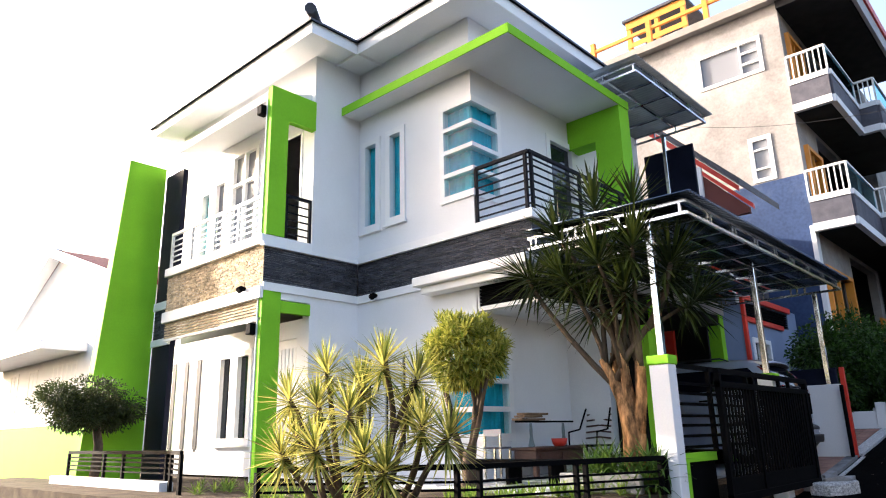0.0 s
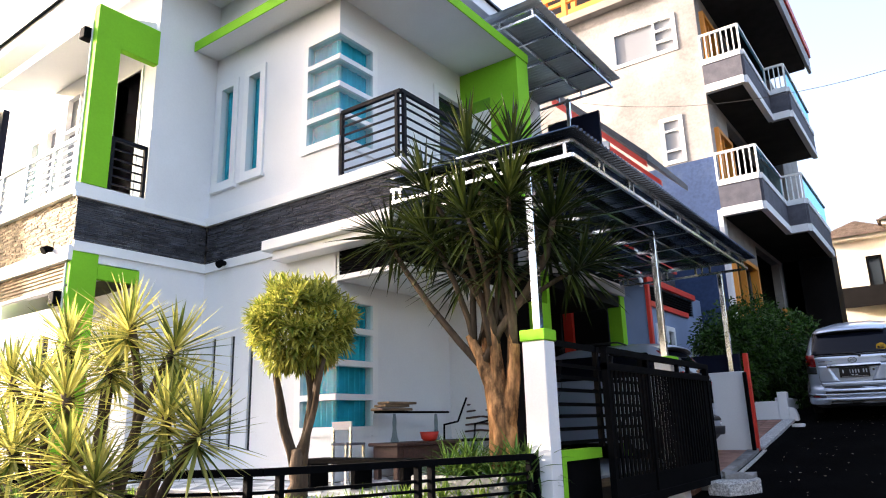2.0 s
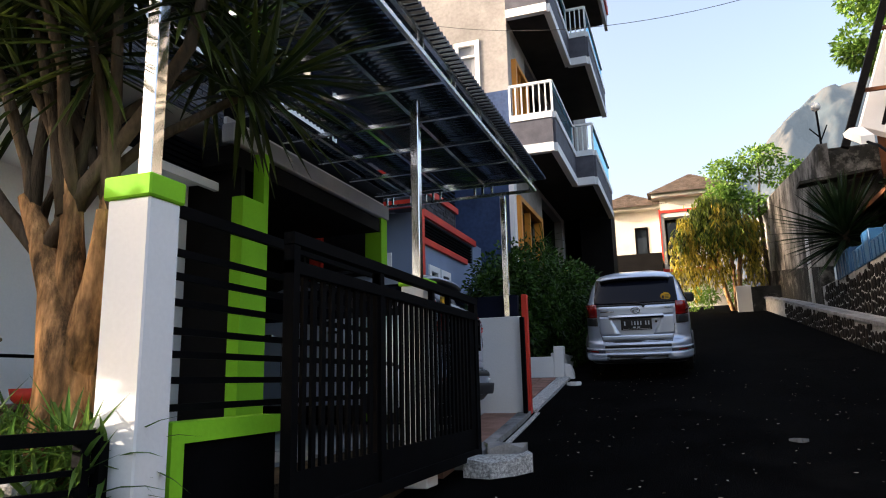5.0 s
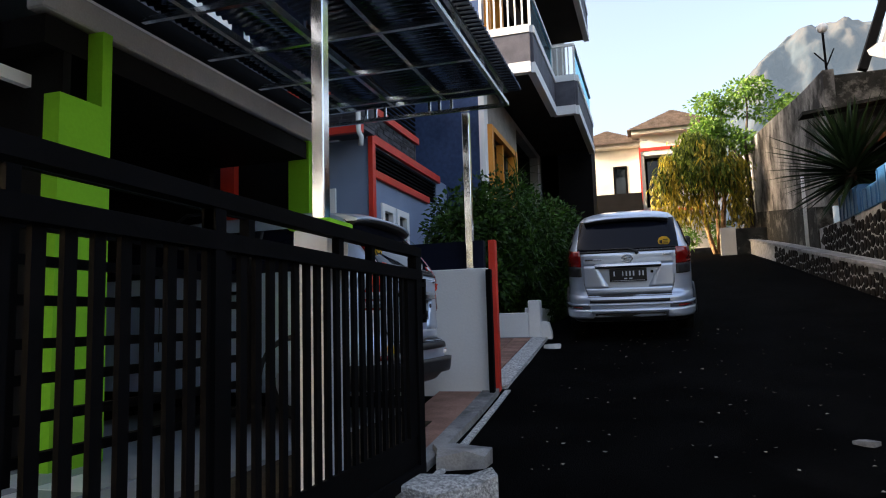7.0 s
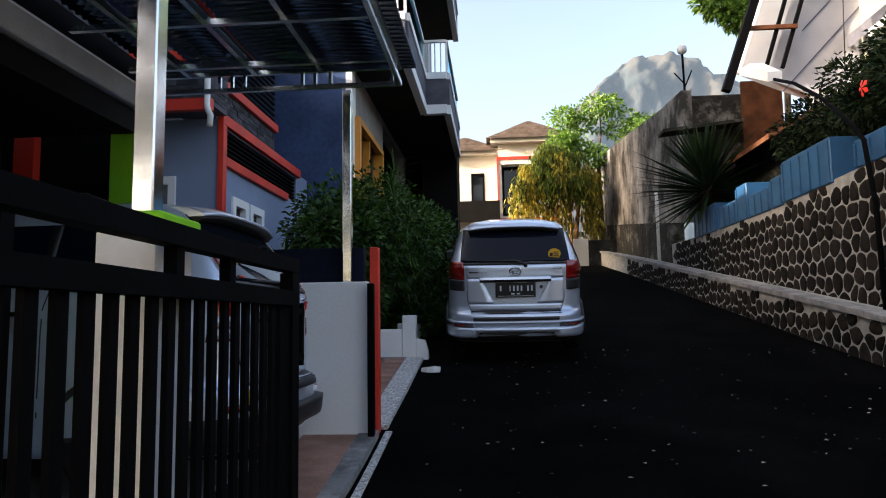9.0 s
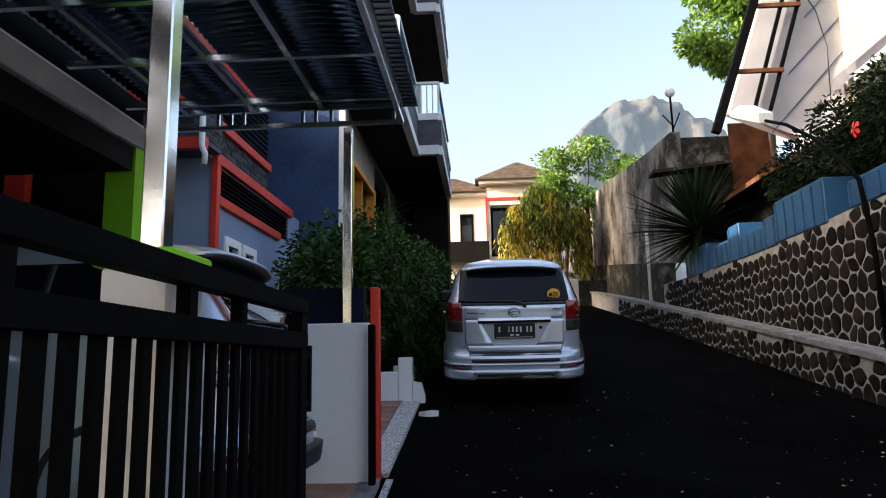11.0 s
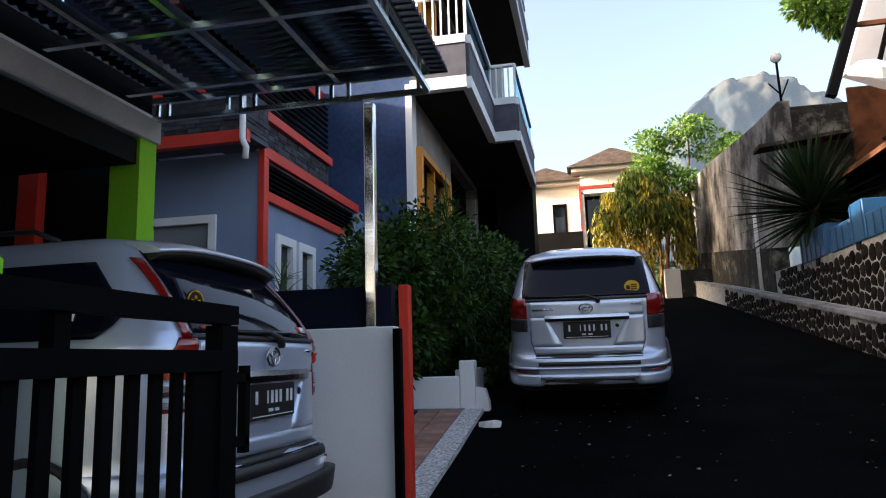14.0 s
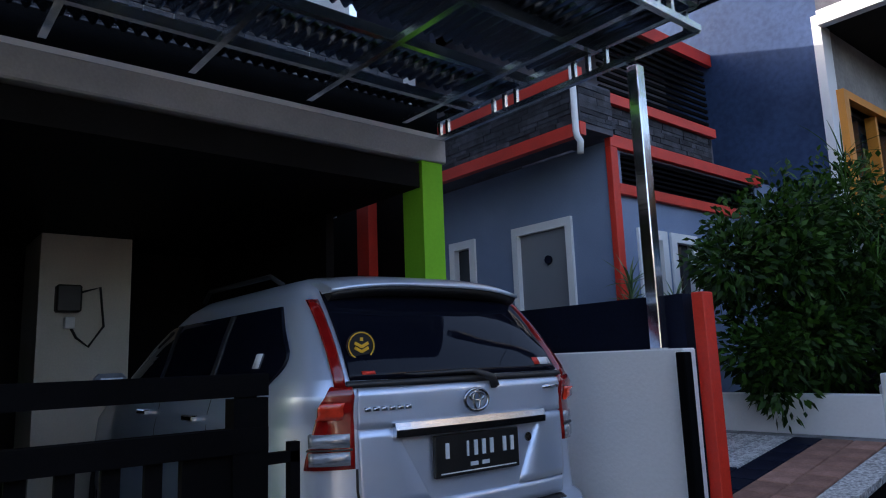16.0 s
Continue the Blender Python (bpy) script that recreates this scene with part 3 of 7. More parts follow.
# roof with white fascia
def roof_wing(x0, x1, y0, y1, z, rise, name="roof"):
    """Hipped tiled roof: rows of overlapping tile courses."""
    w = min(x1 - x0, y1 - y0) / 2
    verts, faces = [], []
    courses = 16
    for c in range(courses):
        for zz in (0.0, 0.04):
            a = w * 0.995 * c / courses
            q = z + rise * c / courses + zz
            verts += [(x0 + a, y0 + a, q), (x1 - a, y0 + a, q), (x1 - a, y1 - a, q), (x0 + a, y1 - a, q)]
    for r in range(2 * courses - 1):
        for s in range(4):
            n = (s + 1) % 4
            faces.append((4 * r + s, 4 * r + n, 4 * r + 4 + n, 4 * r + 4 + s))
    k = 4 * (2 * courses - 1)
    faces.append((k, k + 1, k + 2, k + 3))
    return verts, faces


for x0, x1, y0, y1, dz in ((-14.4, -8.48, 6.05, 16.2, 0.0), (-9.6, -5.75, 7.05, 13.6, 0.01)):
    part("soffit", boxes((x0, x1, y0, y1, ZT + dz, ZT + 0.05 + dz)), WHITE, house)
    part("fascia", boxes((x0, x1, y0 - 0.02, y0, ZT - 0.05, ZT + 0.16), (x1, x1 + 0.02, y0 - 0.02, y1, ZT - 0.05, ZT + 0.16)), WHITE_TRIM, house)
    v, f = roof_wing(x0 - 0.06, x1 + 0.07, y0 - 0.08, y1, ZT + 0.15 + dz, 1.05)
    raw("roof", v, f, ROOF_TILE, house, "dark hipped tile roof")
    bm = bmesh.new()
    tube(bm, [(x1 + 0.1, y0 - 0.12, ZT + 0.33), (x1 - 0.6, y0 + 0.58, ZT + 0.60), (x1 - 1.3, y0 + 1.3, ZT + 0.88)], [0.10, 0.085, 0.08], 8)
    part("ridge_tile", bm, ROOF_TILE, house)


# ---- windows ----
def window(axis, face, out, u0, u1, z0, z1, parent, rails=(), mullions=(), glass_mat=PANE, frame=0.05, curtain=None, label="", sill=True, deep=0.10, frame_mat=None):
    """Frame with its panes behind; out is +1 or -1, the way it faces along the other axis."""
    def bx(a, b, c, d, n0, n1):
        n0, n1 = sorted((face + out * n0, face + out * n1))
        return (a, b, n0, n1, c, d) if axis == "x" else (n0, n1, a, b, c, d)
    fr = [bx(u0 - 0.06, u0 + frame, z0 - 0.06, z1 + 0.06, -deep, 0.03), bx(u1 - frame, u1 + 0.06, z0 - 0.06, z1 + 0.06, -deep, 0.03),
          bx(u0 + frame, u1 - frame, z1 - frame, z1 + 0.06, -deep, 0.03), bx(u0 + frame, u1 - frame, z0 - 0.06, z0 + frame, -deep, 0.03)]
    for r in rails:
        fr.append(bx(u0 + frame, u1 - frame, r - 0.025, r + 0.025, -deep, 0.02))
    for m in mullions:
        fr.append(bx(m - 0.025, m + 0.025, z0 + frame, z1 - frame, -deep, 0.018))
    w = part("window", boxes(*fr), frame_mat or WHITE_TRIM, parent, label)
    p = part("pane", boxes(bx(u0 + frame * 0.8, u1 - frame * 0.8, z0 + frame * 0.8, z1 - frame * 0.8, -0.065, -0.055)), glass_mat, w)
    p.visible_shadow = False
    if sill:
        part("sill", boxes(bx(u0 - 0.09, u1 + 0.09, z0 - 0.10, z0 - 0.062, -0.02, 0.06)), WHITE_TRIM, w)
    if curtain:
        c = curtain_mesh(axis, face - out * 0.125, u0 - 0.05, u1 + 0.05, z0 - 0.05, z1 + 0.05)
        raw("curtain", *c, TEAL, w, "teal curtain in folds")
    return w


def curtain_mesh(axis, face, u0, u1, z0, z1, fold=0.09):
    verts, faces = [], []
    n = max(8, int((u1 - u0) / 0.015))
    for i in range(n + 1):
        u = u0 + (u1 - u0) * i / n
        d = 0.028 * math.sin(2 * math.pi * u / fold) + 0.012 * math.sin(2 * math.pi * u / 0.23 + 1)
        for z in (z0, z1):
            verts.append((u, face + d, z) if axis == "x" else (face + d, u, z))
    for i in range(n):
        faces.append((2 * i, 2 * i + 2, 2 * i + 3, 2 * i + 1))
    return verts, faces


for u0, u1, z0, z1 in TWINS:
    window("x", YS, -1, u0, u1, z0, z1, house, curtain=True, label="tall narrow window with teal curtain")


def corner_window(z0, z1, n):
    """Window that wraps the house corner, with white crossbars."""
    fr = [(-7.04, -6.94, YS - 0.03, YS + 0.1, z0 - 0.06, z1 + 0.06), (XR - 0.1, XR + 0.03, 8.24, 8.34, z0 - 0.06, z1 + 0.06)]
    for k in range(n + 1):
        z = z0 + (z1 - z0) * k / n
        h = 0.055 if k in (0, n) else 0.035
        fr.append((-6.94, XR + 0.035, YS - 0.035, YS + 0.1, z - h, z + h))
        fr.append((XR - 0.1, XR + 0.035, YS + 0.1, 8.24, z - h, z + h))
    w = part("window", boxes(fr[0]), WHITE_TRIM, house, "corner window with white crossbars and teal curtains")
    for d in fr[1:]:
        part("crossbar", boxes(d), WHITE_TRIM, w)
    for k in range(n):
        a, b = z0 + (z1 - z0) * k / n + 0.03, z0 + (z1 - z0) * (k + 1) / n - 0.03
        for d in ((-6.95, XR - 0.01, YS + 0.02, YS + 0.026, a, b), (XR - 0.016, XR - 0.010, YS + 0.03, 8.25, a, b)):
            part("pane", boxes(d), PANE, w).visible_shadow = False
    raw("curtain", *curtain_mesh("x", YS + 0.11, -7.0, XR - 0.07, z0 - 0.05, z1 + 0.05), TEAL, w)
    raw("curtain", *curtain_mesh("y", XR - 0.11, YS + 0.07, 8.4, z0 - 0.05, z1 + 0.05), TEAL, w)


corner_window(*CORNER, 4)
corner_window(*LOWER, 4)
for x in (-13.58, -13.08, -12.58):
    part("slit_window", boxes((x - 0.05, x + 0.05, YW + 0.04, YW + 0.06, 1.28, 3.02)), DARK_GLASS, house)
for u0, u1, z0, z1 in SLITS:
    part("slit_window", boxes((u0 - 0.01, u1 + 0.01, YS + 0.03, YS + 0.05, z0, z1)), DARK_GLASS, house)
# left wing openings
window("x", YW, -1, -11.75, -10.85, 5.0, 7.0, house, rails=(6.35,), mullions=(-11.3,), glass_mat=GREY_GLASS)
window("x", YW, -1, -12.4, -11.95, 4.6, 6.6, house, glass_mat=GREY_GLASS, sill=False)
window("x", YW, -1, -12.95, -12.55, 4.6, 6.5, house, glass_mat=PANE, curtain=True, sill=False)
window("x", YW, -1, -11.80, -11.35, 1.48, 3.0, house, glass_mat=DARK_GLASS)
window("x", YW, -1, -11.2, -10.75, 1.48, 3.0, house, glass_mat=DARK_GLASS)
part("doorway_lining", boxes((-10.2, -10.15, YW - 0.02, YW + T, 4.47, 6.8), (-9.45, -9.40, YW - 0.02, YW + T, 4.47, 6.8), (-10.15, -9.45, YW - 0.02, YW + T, 6.75, 6.8)), WHITE_TRIM, house)
ld = part("door", boxes((-10.3, -9.4, YW + 0.05, YW + 0.09, 0.95, 3.1)), WHITE_TRIM, house, "white slatted door")
for k in range(8):
    part("slat", boxes((-10.25 + 0.105 * k, -10.19 + 0.105 * k, YW + 0.03, YW + 0.05, 1.1, 2.95)), WHITE, ld)
window("y", XR, 1, 9.74, 10.55, 4.62, 6.68, house, glass_mat=DARK_GLASS, sill=False, label="balcony door with dark glass")

# ---- yard, terrace and low fences ----
FENCE = [(-3.42, 7.05), (-4.28, 4.9), (-5.9, 3.75)]
yard_outline = [(-3.45, 13.3), (-3.45, 7.0), (-4.32, 4.86), (-5.95, 3.7), (-16.5, 3.7), (-16.5, 13.3)]
structure("yard_ground", prism(yard_outline, "z", -0.6, 0.86), SOIL, "planted earth yard in front of the house", "ground")
terrace = structure("terrace_floor", boxes((-8.9, -4.2, 6.3, 7.62, 0.5, 0.89), (-6.36, -3.9, 7.62, 13.25, 0.5, 0.89)), TILE_GREY, "grey tiled terrace floor", "floor")


def railing(name, label, pts, posts, top, bars, mat, base, group="", post_w=0.045):
    """Steel railing along a polyline: posts, a top rail and thin bars, each a part."""
    r = thing(name, label, "railing", (*pts[0], base), group)
    for (ax, ay), (bx, by) in zip(pts, pts[1:]):
        bm = bmesh.new()
        bar(bm, (ax, ay, top), (bx, by, top), post_w * 1.1, 0.05)
        part("top_rail", bm, mat, r)
        for z in bars:
            bm = bmesh.new()
            bar(bm, (ax, ay, z), (bx, by, z), 0.02, 0.022)
            part("rail_bar", bm, mat, r)
    for x, y in posts:
        bm = bmesh.new()
        bar(bm, (x, y, base), (x, y, top - 0.02), post_w, post_w, (0, 1, 0))
        part("post", bm, mat, r)
    return r


def along(a, b, ts):
    return [(a[0] + (b[0] - a[0]) * t, a[1] + (b[1] - a[1]) * t) for t in ts]


low_posts = along(FENCE[0], FENCE[1], (0.0, 0.03, 0.44, 0.49, 0.95)) + along(FENCE[1], FENCE[2], (0.05, 0.5, 1.0))
railing("yard_fence", "low black steel yard fence with thin rails", FENCE, low_posts, 1.22, (0.95, 1.02, 1.09), BLACK_METAL, 0.86)
railing("balcony_railing", "dark steel balcony railing with horizontal bars", [(XR + 0.02, YS + 0.02), (XB, YS + 0.02), (XB, 11.6)],
        [(XR + 0.04, YS + 0.02), (XB - 0.06, YS + 0.02), (XB, YS + 0.08), (XB, 9.0), (XB, 10.3), (XB, 11.58)], 5.46, (4.66, 4.78, 4.90, 5.02, 5.14, 5.26, 5.36), CHARCOAL_METAL, ZB1 + 0.05)
railing("balcony_railing", "pale steel balcony railing with horizontal bars", [(-12.28, YF + 0.02), (XM - 0.12, YF + 0.02)],
        [(x, YF + 0.02) for x in (-12.26, -11.5, -10.7, -9.9, XM - 0.14)], 5.30, (4.76, 4.86, 4.96, 5.06, 5.17), GALV, ZB1 + 0.16)
railing("balcony_railing", "short dark steel railing beside the green frame", [(XM, YF + 0.36), (XM, YW - 0.03)],
        [(XM, YF + 0.38), (XM, YW - 0.05)], 5.36, (4.72, 4.84, 4.96, 5.08, 5.22), CHARCOAL_METAL, ZB1 + 0.02)
railing("yard_fence", "low pale steel fence on a white planter wall", [(-13.1, 4.6), (-9.44, 4.6), (-8.5, 4.3)],
        [(-13.1, 4.6), (-11.6, 4.6), (-10.9, 4.6), (-9.5, 4.6), (-9.2, 4.52), (-8.5, 4.3)], 1.36, (1.08, 1.15, 1.22, 1.28), BLACK_METAL, 0.86)
structure("planter_wall", boxes((-13.4, -9.3, 4.42, 4.62, -0.3, 0.98), bev=0.01), WHITE, "white planter wall with green trim", "wall")

# gate pier, low wall, fixed panel and sliding gate
pier = thing("gate_pier", "white gate pier with lime green cap", "pier", (-3.42, 7.27, 0.0))
part("shaft", boxes((-3.515, -3.29, 7.09, 7.28, 0.0, 2.19), bev=0.008), WHITE, pier)
part("cap", boxes((-3.53, -3.275, 7.075, 7.295, 2.19, 2.29), bev=0.008), GREEN, pier, "lime green cap")
pier2 = thing("gate_pier", "low white gate pier with lime green cap", "pier", (-3.27, 10.1, 0.6))
part("shaft", boxes((-3.37, -3.17, 9.98, 10.22, 0.6, 2.168), bev=0.008), WHITE, pier2)
part("cap", boxes((-3.39, -3.15, 9.96, 10.24, 2.168, 2.222), bev=0.008), GREEN, pier2, "lime green cap")
lw = thing("gate_wall", "low black panelled wall with lime green border", "wall", (-3.38, 7.9, 0.3))
part("panel", boxes((-3.42, -3.34, 7.30, 8.15, 0.2, 1.16)), BLACK_METAL, lw)
part("border", prism([(7.32, 0.2), (7.4, 0.2), (7.4, 1.16), (8.15, 1.16), (8.15, 1.25), (7.32, 1.25)], "x", -3.44, -3.31), GREEN, lw, "lime green border")


def panel_fence():
    r = thing("fence_panel", "black steel fence panel with horizontal bars", "fence", (-3.4, 7.45, 1.25))
    for y in (7.34, 8.38, 9.62):
        part("post", boxes((-3.43, -3.38, y - 0.025, y + 0.025, 1.25, 2.23)), BLACK_METAL, r)
    for y0, y1 in ((7.365, 8.355), (8.405, 9.595)):
        for z, h in ((1.31, 0.016), (1.43, 0.016), (1.545, 0.016), (1.65, 0.016), (1.78, 0.016), (1.90, 0.016), (2.01, 0.016), (2.205, 0.028)):
            part("rail", boxes((-3.42, -3.39, y0, y1, z - h, z + h)), BLACK_METAL, r)


panel_fence()


def gate():
    g = thing("sliding_gate", "black steel sliding gate with upright bars and sheet panels", "gate", (-3.2, 10.1, 0.7))
    x0, x1, y0, y1 = -3.12, -3.06, 7.85, 11.10
    KICK, R2 = 0.98, 1.955
    for y in (y0, 8.9, y1 - 0.10):
        part("stile", boxes((x0, x1, y, y + (0.06 if y < 10 else 0.10), 0.74, 2.10)), BLACK_METAL, g)
    for z, h in ((0.72, 0.08), (R2, 0.065), (2.105, 0.062)):
        part("rail", boxes((x0 - 0.002, x1 + 0.002, y0, y1, z, z + h)), BLACK_METAL, g)
    for y in (y0 + 0.01, 8.9, 9.9, 10.3, y1 - 0.08):
        part("rail_spacer", boxes((x0 + 0.01, x1 - 0.01, y, y + 0.05, R2 + 0.065, 2.105)), BLACK_METAL, g)
    part("kick_panel", boxes((x0 + 0.02, x1 - 0.02, y0 + 0.06, y1 - 0.06, 0.80, KICK)), BLACK_METAL, g)
    for k in range(29):
        y = 7.98 + 0.1 * k
        part("bar", boxes((x0 + 0.0205, x1 - 0.0205, y, y + 0.043, KICK, R2)), BLACK_METAL, g)
    part("end_plate", boxes((x0 + 0.015, x1 - 0.015, 10.87, 11.0, KICK, R2)), BLACK_METAL, g)
    bm = bmesh.new()
    for z in (1.72, 1.93):
        bar(bm, (x1 - 0.02, y1 - 0.01, z), (x1 - 0.02, y1 + 0.10, z), 0.03, 0.03)
    bar(bm, (x1 - 0.02, y1 + 0.085, 1.68), (x1 - 0.02, y1 + 0.085, 1.97), 0.03, 0.03, (0, 1, 0))
    part("handle", bm, BLACK_METAL, g)


gate()

# ---- carport canopy ----
def canopy(name, label, x0, x1, y0, y1, z, posts, pitch=0.09, beams_y=(), beams_x=(), sheet=CANOPY_SHEET, struts=(), runs=()):
    """Corrugated sheet on purlins and rafters, with a ladder-like steel edge."""
    c = thing(name, label, "canopy", ((x0 + x1) / 2, (y0 + y1) / 2, z))
    n = int((y1 - y0 + 0.3) / pitch * 8)
    for xa, xb in runs or ((x0 - 0.05, x1 + 0.12),):
        verts, faces = [], []
        for i in range(n + 1):
            y = y0 - 0.15 + (y1 - y0 + 0.3) * i / n
            d = 0.020 * math.sin(2 * math.pi * y / pitch)
            verts += [(xa, y, z + 0.125 + d), (xb, y, z + 0.105 + d)]
        for i in range(n):
            faces.append((2 * i, 2 * i + 1, 2 * i + 3, 2 * i + 2))
        sh = raw("sheet", verts, faces, sheet, c, smooth=True)
        md = sh.modifiers.new("thick", "SOLIDIFY")
        md.thickness = 0.003
    for x in beams_x:
        part("purlin", boxes((x - 0.02, x + 0.02, y0, y1, z + 0.025, z + 0.085)), SHINY_STEEL, c)
    for y in beams_y:
        part("rafter", boxes((x0, x1, y - 0.02, y + 0.02, z - 0.015, z + 0.025)), SHINY_STEEL, c)
    def ladder(a, b, at):
        for zz in (z - 0.09, z + 0.05):
            bm = bmesh.new()
            bar(bm, (*a, zz), (*b, zz), 0.035, 0.035)
            part("edge_rail", bm, SHINY_STEEL, c)
        for t in at:
            p = (a[0] + (b[0] - a[0]) * t, a[1] + (b[1] - a[1]) * t)
            bm = bmesh.new()
            bar(bm, (*p, z - 0.075), (*p, z + 0.035), 0.026, 0.026, (0, 1, 0))
            part("edge_strut", bm, SHINY_STEEL, c)
    ladder((x1, y0), (x1, y1), [min(1, max(0, (y + d - y0) / (y1 - y0))) for y in beams_y for d in (-0.06, 0.06)])
    for y in (y0, y1):
        ladder((x0, y), (x1, y), struts)
    for x, y, zb in posts:
        part("post", boxes((x - 0.036, x + 0.036, y - 0.036, y + 0.036, zb, z - 0.1), bev=0.005), CHROME, c, "polished steel post")
    return c


canopy("carport_canopy", "carport canopy of corrugated steel sheet on polished steel posts", -5.03, -2.90, 7.1, 13.38, 3.90,
       [(-3.40, 7.20, 2.29), (-3.27, 10.10, 2.20), (-3.355, 13.48, 2.2)], pitch=0.076, beams_y=[7.72 + 0.765 * k for k in range(8)], beams_x=(-4.66, -4.10, -3.54),
       struts=(0.02, 0.06, 0.29, 0.34, 0.39, 0.62, 0.67, 0.73, 0.97), runs=((-4.98, -4.70), (-4.62, -4.15), (-4.06, -2.78)))
canopy("upper_canopy", "small corrugated canopy over the upper balcony", -6.3, -4.73, 10.15, 13.1, 7.62, [(-5.6, 13.0, 4.6)], beams_y=(10.9, 11.6, 12.4), beams_x=(-5.4,), sheet=PALE_SHEET, struts=(0.02, 0.3, 0.6, 0.98))
structure("carport_beam", boxes((-5.12, -4.98, 9.9, 13.42, 3.62, 3.80), bev=0.01), BEAM_SHADE_GREY, "white concrete carport beam greyed to paint its shade", "beam")
structure("beam_flashing", boxes((-5.10, -5.06, 9.9, 13.42, 3.802, 3.865)), WHITE_TRIM, "white metal flashing along the carport beam", "trim")
# added board: blacks out the open gap between beam and sheet
structure("beam_board", boxes((-5.10, -5.07, 9.9, 13.42, 3.866, 4.06)), BLACK_METAL, "added black board keeping the gap over the beam dark", "trim")
# ceiling and walls below carry the carport's shade in their colour
structure("carport_roof", boxes((-8.9, -5.02, 9.95, 13.19, 3.42, 3.6)), SHADE_BROWN, "carport ceiling with shade painted into its colour", "ceiling")
structure("carport_column", boxes((-5.24, -5.00, 13.20, 13.39, 0.9, 3.62)), GREEN, "lime green carport column", "column")
structure("entry_column", prism([(9.96, 0.89), (10.36, 0.89), (10.36, 3.6), (10.28, 3.6), (10.28, 3.10), (9.96, 3.10)], "x", -5.02, -4.90), GREEN, "lime green entry column", "column")
structure("red_pillar", boxes((-6.24, -6.06, 13.43, 13.52, 2.2, 3.7)), RED_PAINT, "red painted pillar behind the carport", "column")
structure("carport_back_wall", boxes((-9.0, -8.82, 9.95, 13.3, 0.9, 3.42)), SHADE_BROWN, "carport back wall coloured near-black for the shade there", "wall")
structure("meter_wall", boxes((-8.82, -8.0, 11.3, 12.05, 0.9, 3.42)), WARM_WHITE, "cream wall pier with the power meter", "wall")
structure("carport_side_wall", boxes((-8.8, -5.03, 10.1, 10.16, 0.9, 3.42)), SHADE_BROWN, "shade-coloured carport side wall, extended to darken the car's flank", "wall")
structure("terrace_wall", boxes((-8.8, -5.62, 9.92, 10.09, 0.9, 3.42)), WHITE, "white wall between terrace and carport", "wall")
structure("boundary_wall", boxes((-5.1, -3.18, 13.42, 13.54, 0.5, 2.20), bev=0.008), WHITE, "white boundary wall beside the carport", "wall")
structure("carport_end_wall", boxes((-8.8, -5.1, 13.42, 13.54, 0.5, 2.20)), SHADE_BROWN, "carport end wall continuing the white one in painted shade", "wall")
# two added near-black boards cover pale walls and stand for shade
structure("carport_rear_lining", boxes((-8.8, -6.1, 13.04, 13.11, 0.9, 3.42)), SHADE_BROWN, "added near-black board standing for shade before the rear wall", "wall")
structure("carport_end_screen", boxes((-8.8, -5.42, 13.58, 13.65, 2.49, 4.1)), SHADE_BROWN, "added near-black panel standing for shade behind the carport", "screen")
structure("black_post", boxes((-3.17, -3.12, 13.33, 13.40, 0.85, 2.18), bev=0.005), BLACK_METAL, "thin black gate stop post", "post")
structure("navy_wall", boxes((-8.8, -3.24, 13.56, 13.66, 0.5, 2.49)), NAVY, "navy garden wall behind the white one", "wall")
structure("red_post", boxes((-3.19, -3.12, 13.56, 13.66, 0.7, 2.49), bev=0.005), RED_PAINT, "red painted end post of the garden wall", "post")

# ---- neighbouring house with red trim ----
nb = thing("neighbour_house", "pale blue house with red-orange trim and slate balcony", "house", (-8, 18, 1.2))
part("wall", wall_with_holes("x", 16.3, 16.48, -12.0, -5.62, 0.9, 4.5, [(-7.1, -6.23, 1.5, 3.7), (-8.3, -7.9, 2.4, 3.7)]), PALE_BLUE, nb)
part("wall", wall_with_holes("y", -5.80, -5.62, 16.48, 20.3, 0.9, 4.5, [(16.75, 17.2, 1.9, 3.5), (17.4, 17.85, 1.9, 3.5), (16.5, 19.6, 3.98, 4.4)]), PALE_BLUE, nb)
dr = part("door", boxes((-7.05, -6.28, 16.33, 16.38, 1.4, 3.66)), GREY_GLASS, nb, "pale grey panelled door")
part("door_frame", boxes((-7.14, -7.05, 16.26, 16.40, 1.4, 3.76), (-6.28, -6.19, 16.26, 16.40, 1.4, 3.76), (-7.05, -6.28, 16.26, 16.40, 3.66, 3.76)), WHITE_TRIM, nb)
window("x", 16.3, -1, -8.3, -7.9, 2.4, 3.7, nb, glass_mat=DARK_GLASS)
window("y", -5.62, 1, 16.75, 17.2, 1.9, 3.5, nb, glass_mat=DARK_GLASS)
window("y", -5.62, 1, 17.4, 17.85, 1.9, 3.5, nb, glass_mat=DARK_GLASS)
part("trim", boxes((-5.64, -5.56, 16.26, 16.38, 0.9, 4.42), (-5.64, -5.56, 16.26, 19.7, 4.42, 4.56), (-5.64, -5.56, 16.38, 19.0, 3.90, 4.02), bev=0.006), RED_PAINT, nb, "red-orange painted trim")
for k in range(6):
    part("louvre", boxes((-5.78, -5.64, 16.5, 19.6, 4.04 + 0.062 * k, 4.07 + 0.062 * k)), BLACK_METAL, nb)
part("balcony", boxes((-12.0, -5.53, 15.72, 16.28, 4.52, 5.05), (-6.2, -5.75, 16.28, 18.8, 4.56, 5.1)), GREY_TILE, nb)
clad("x", 15.72, -1, -12.0, -5.51, 4.58, 5.02, SLATE, nb, seed=11, row=0.06)
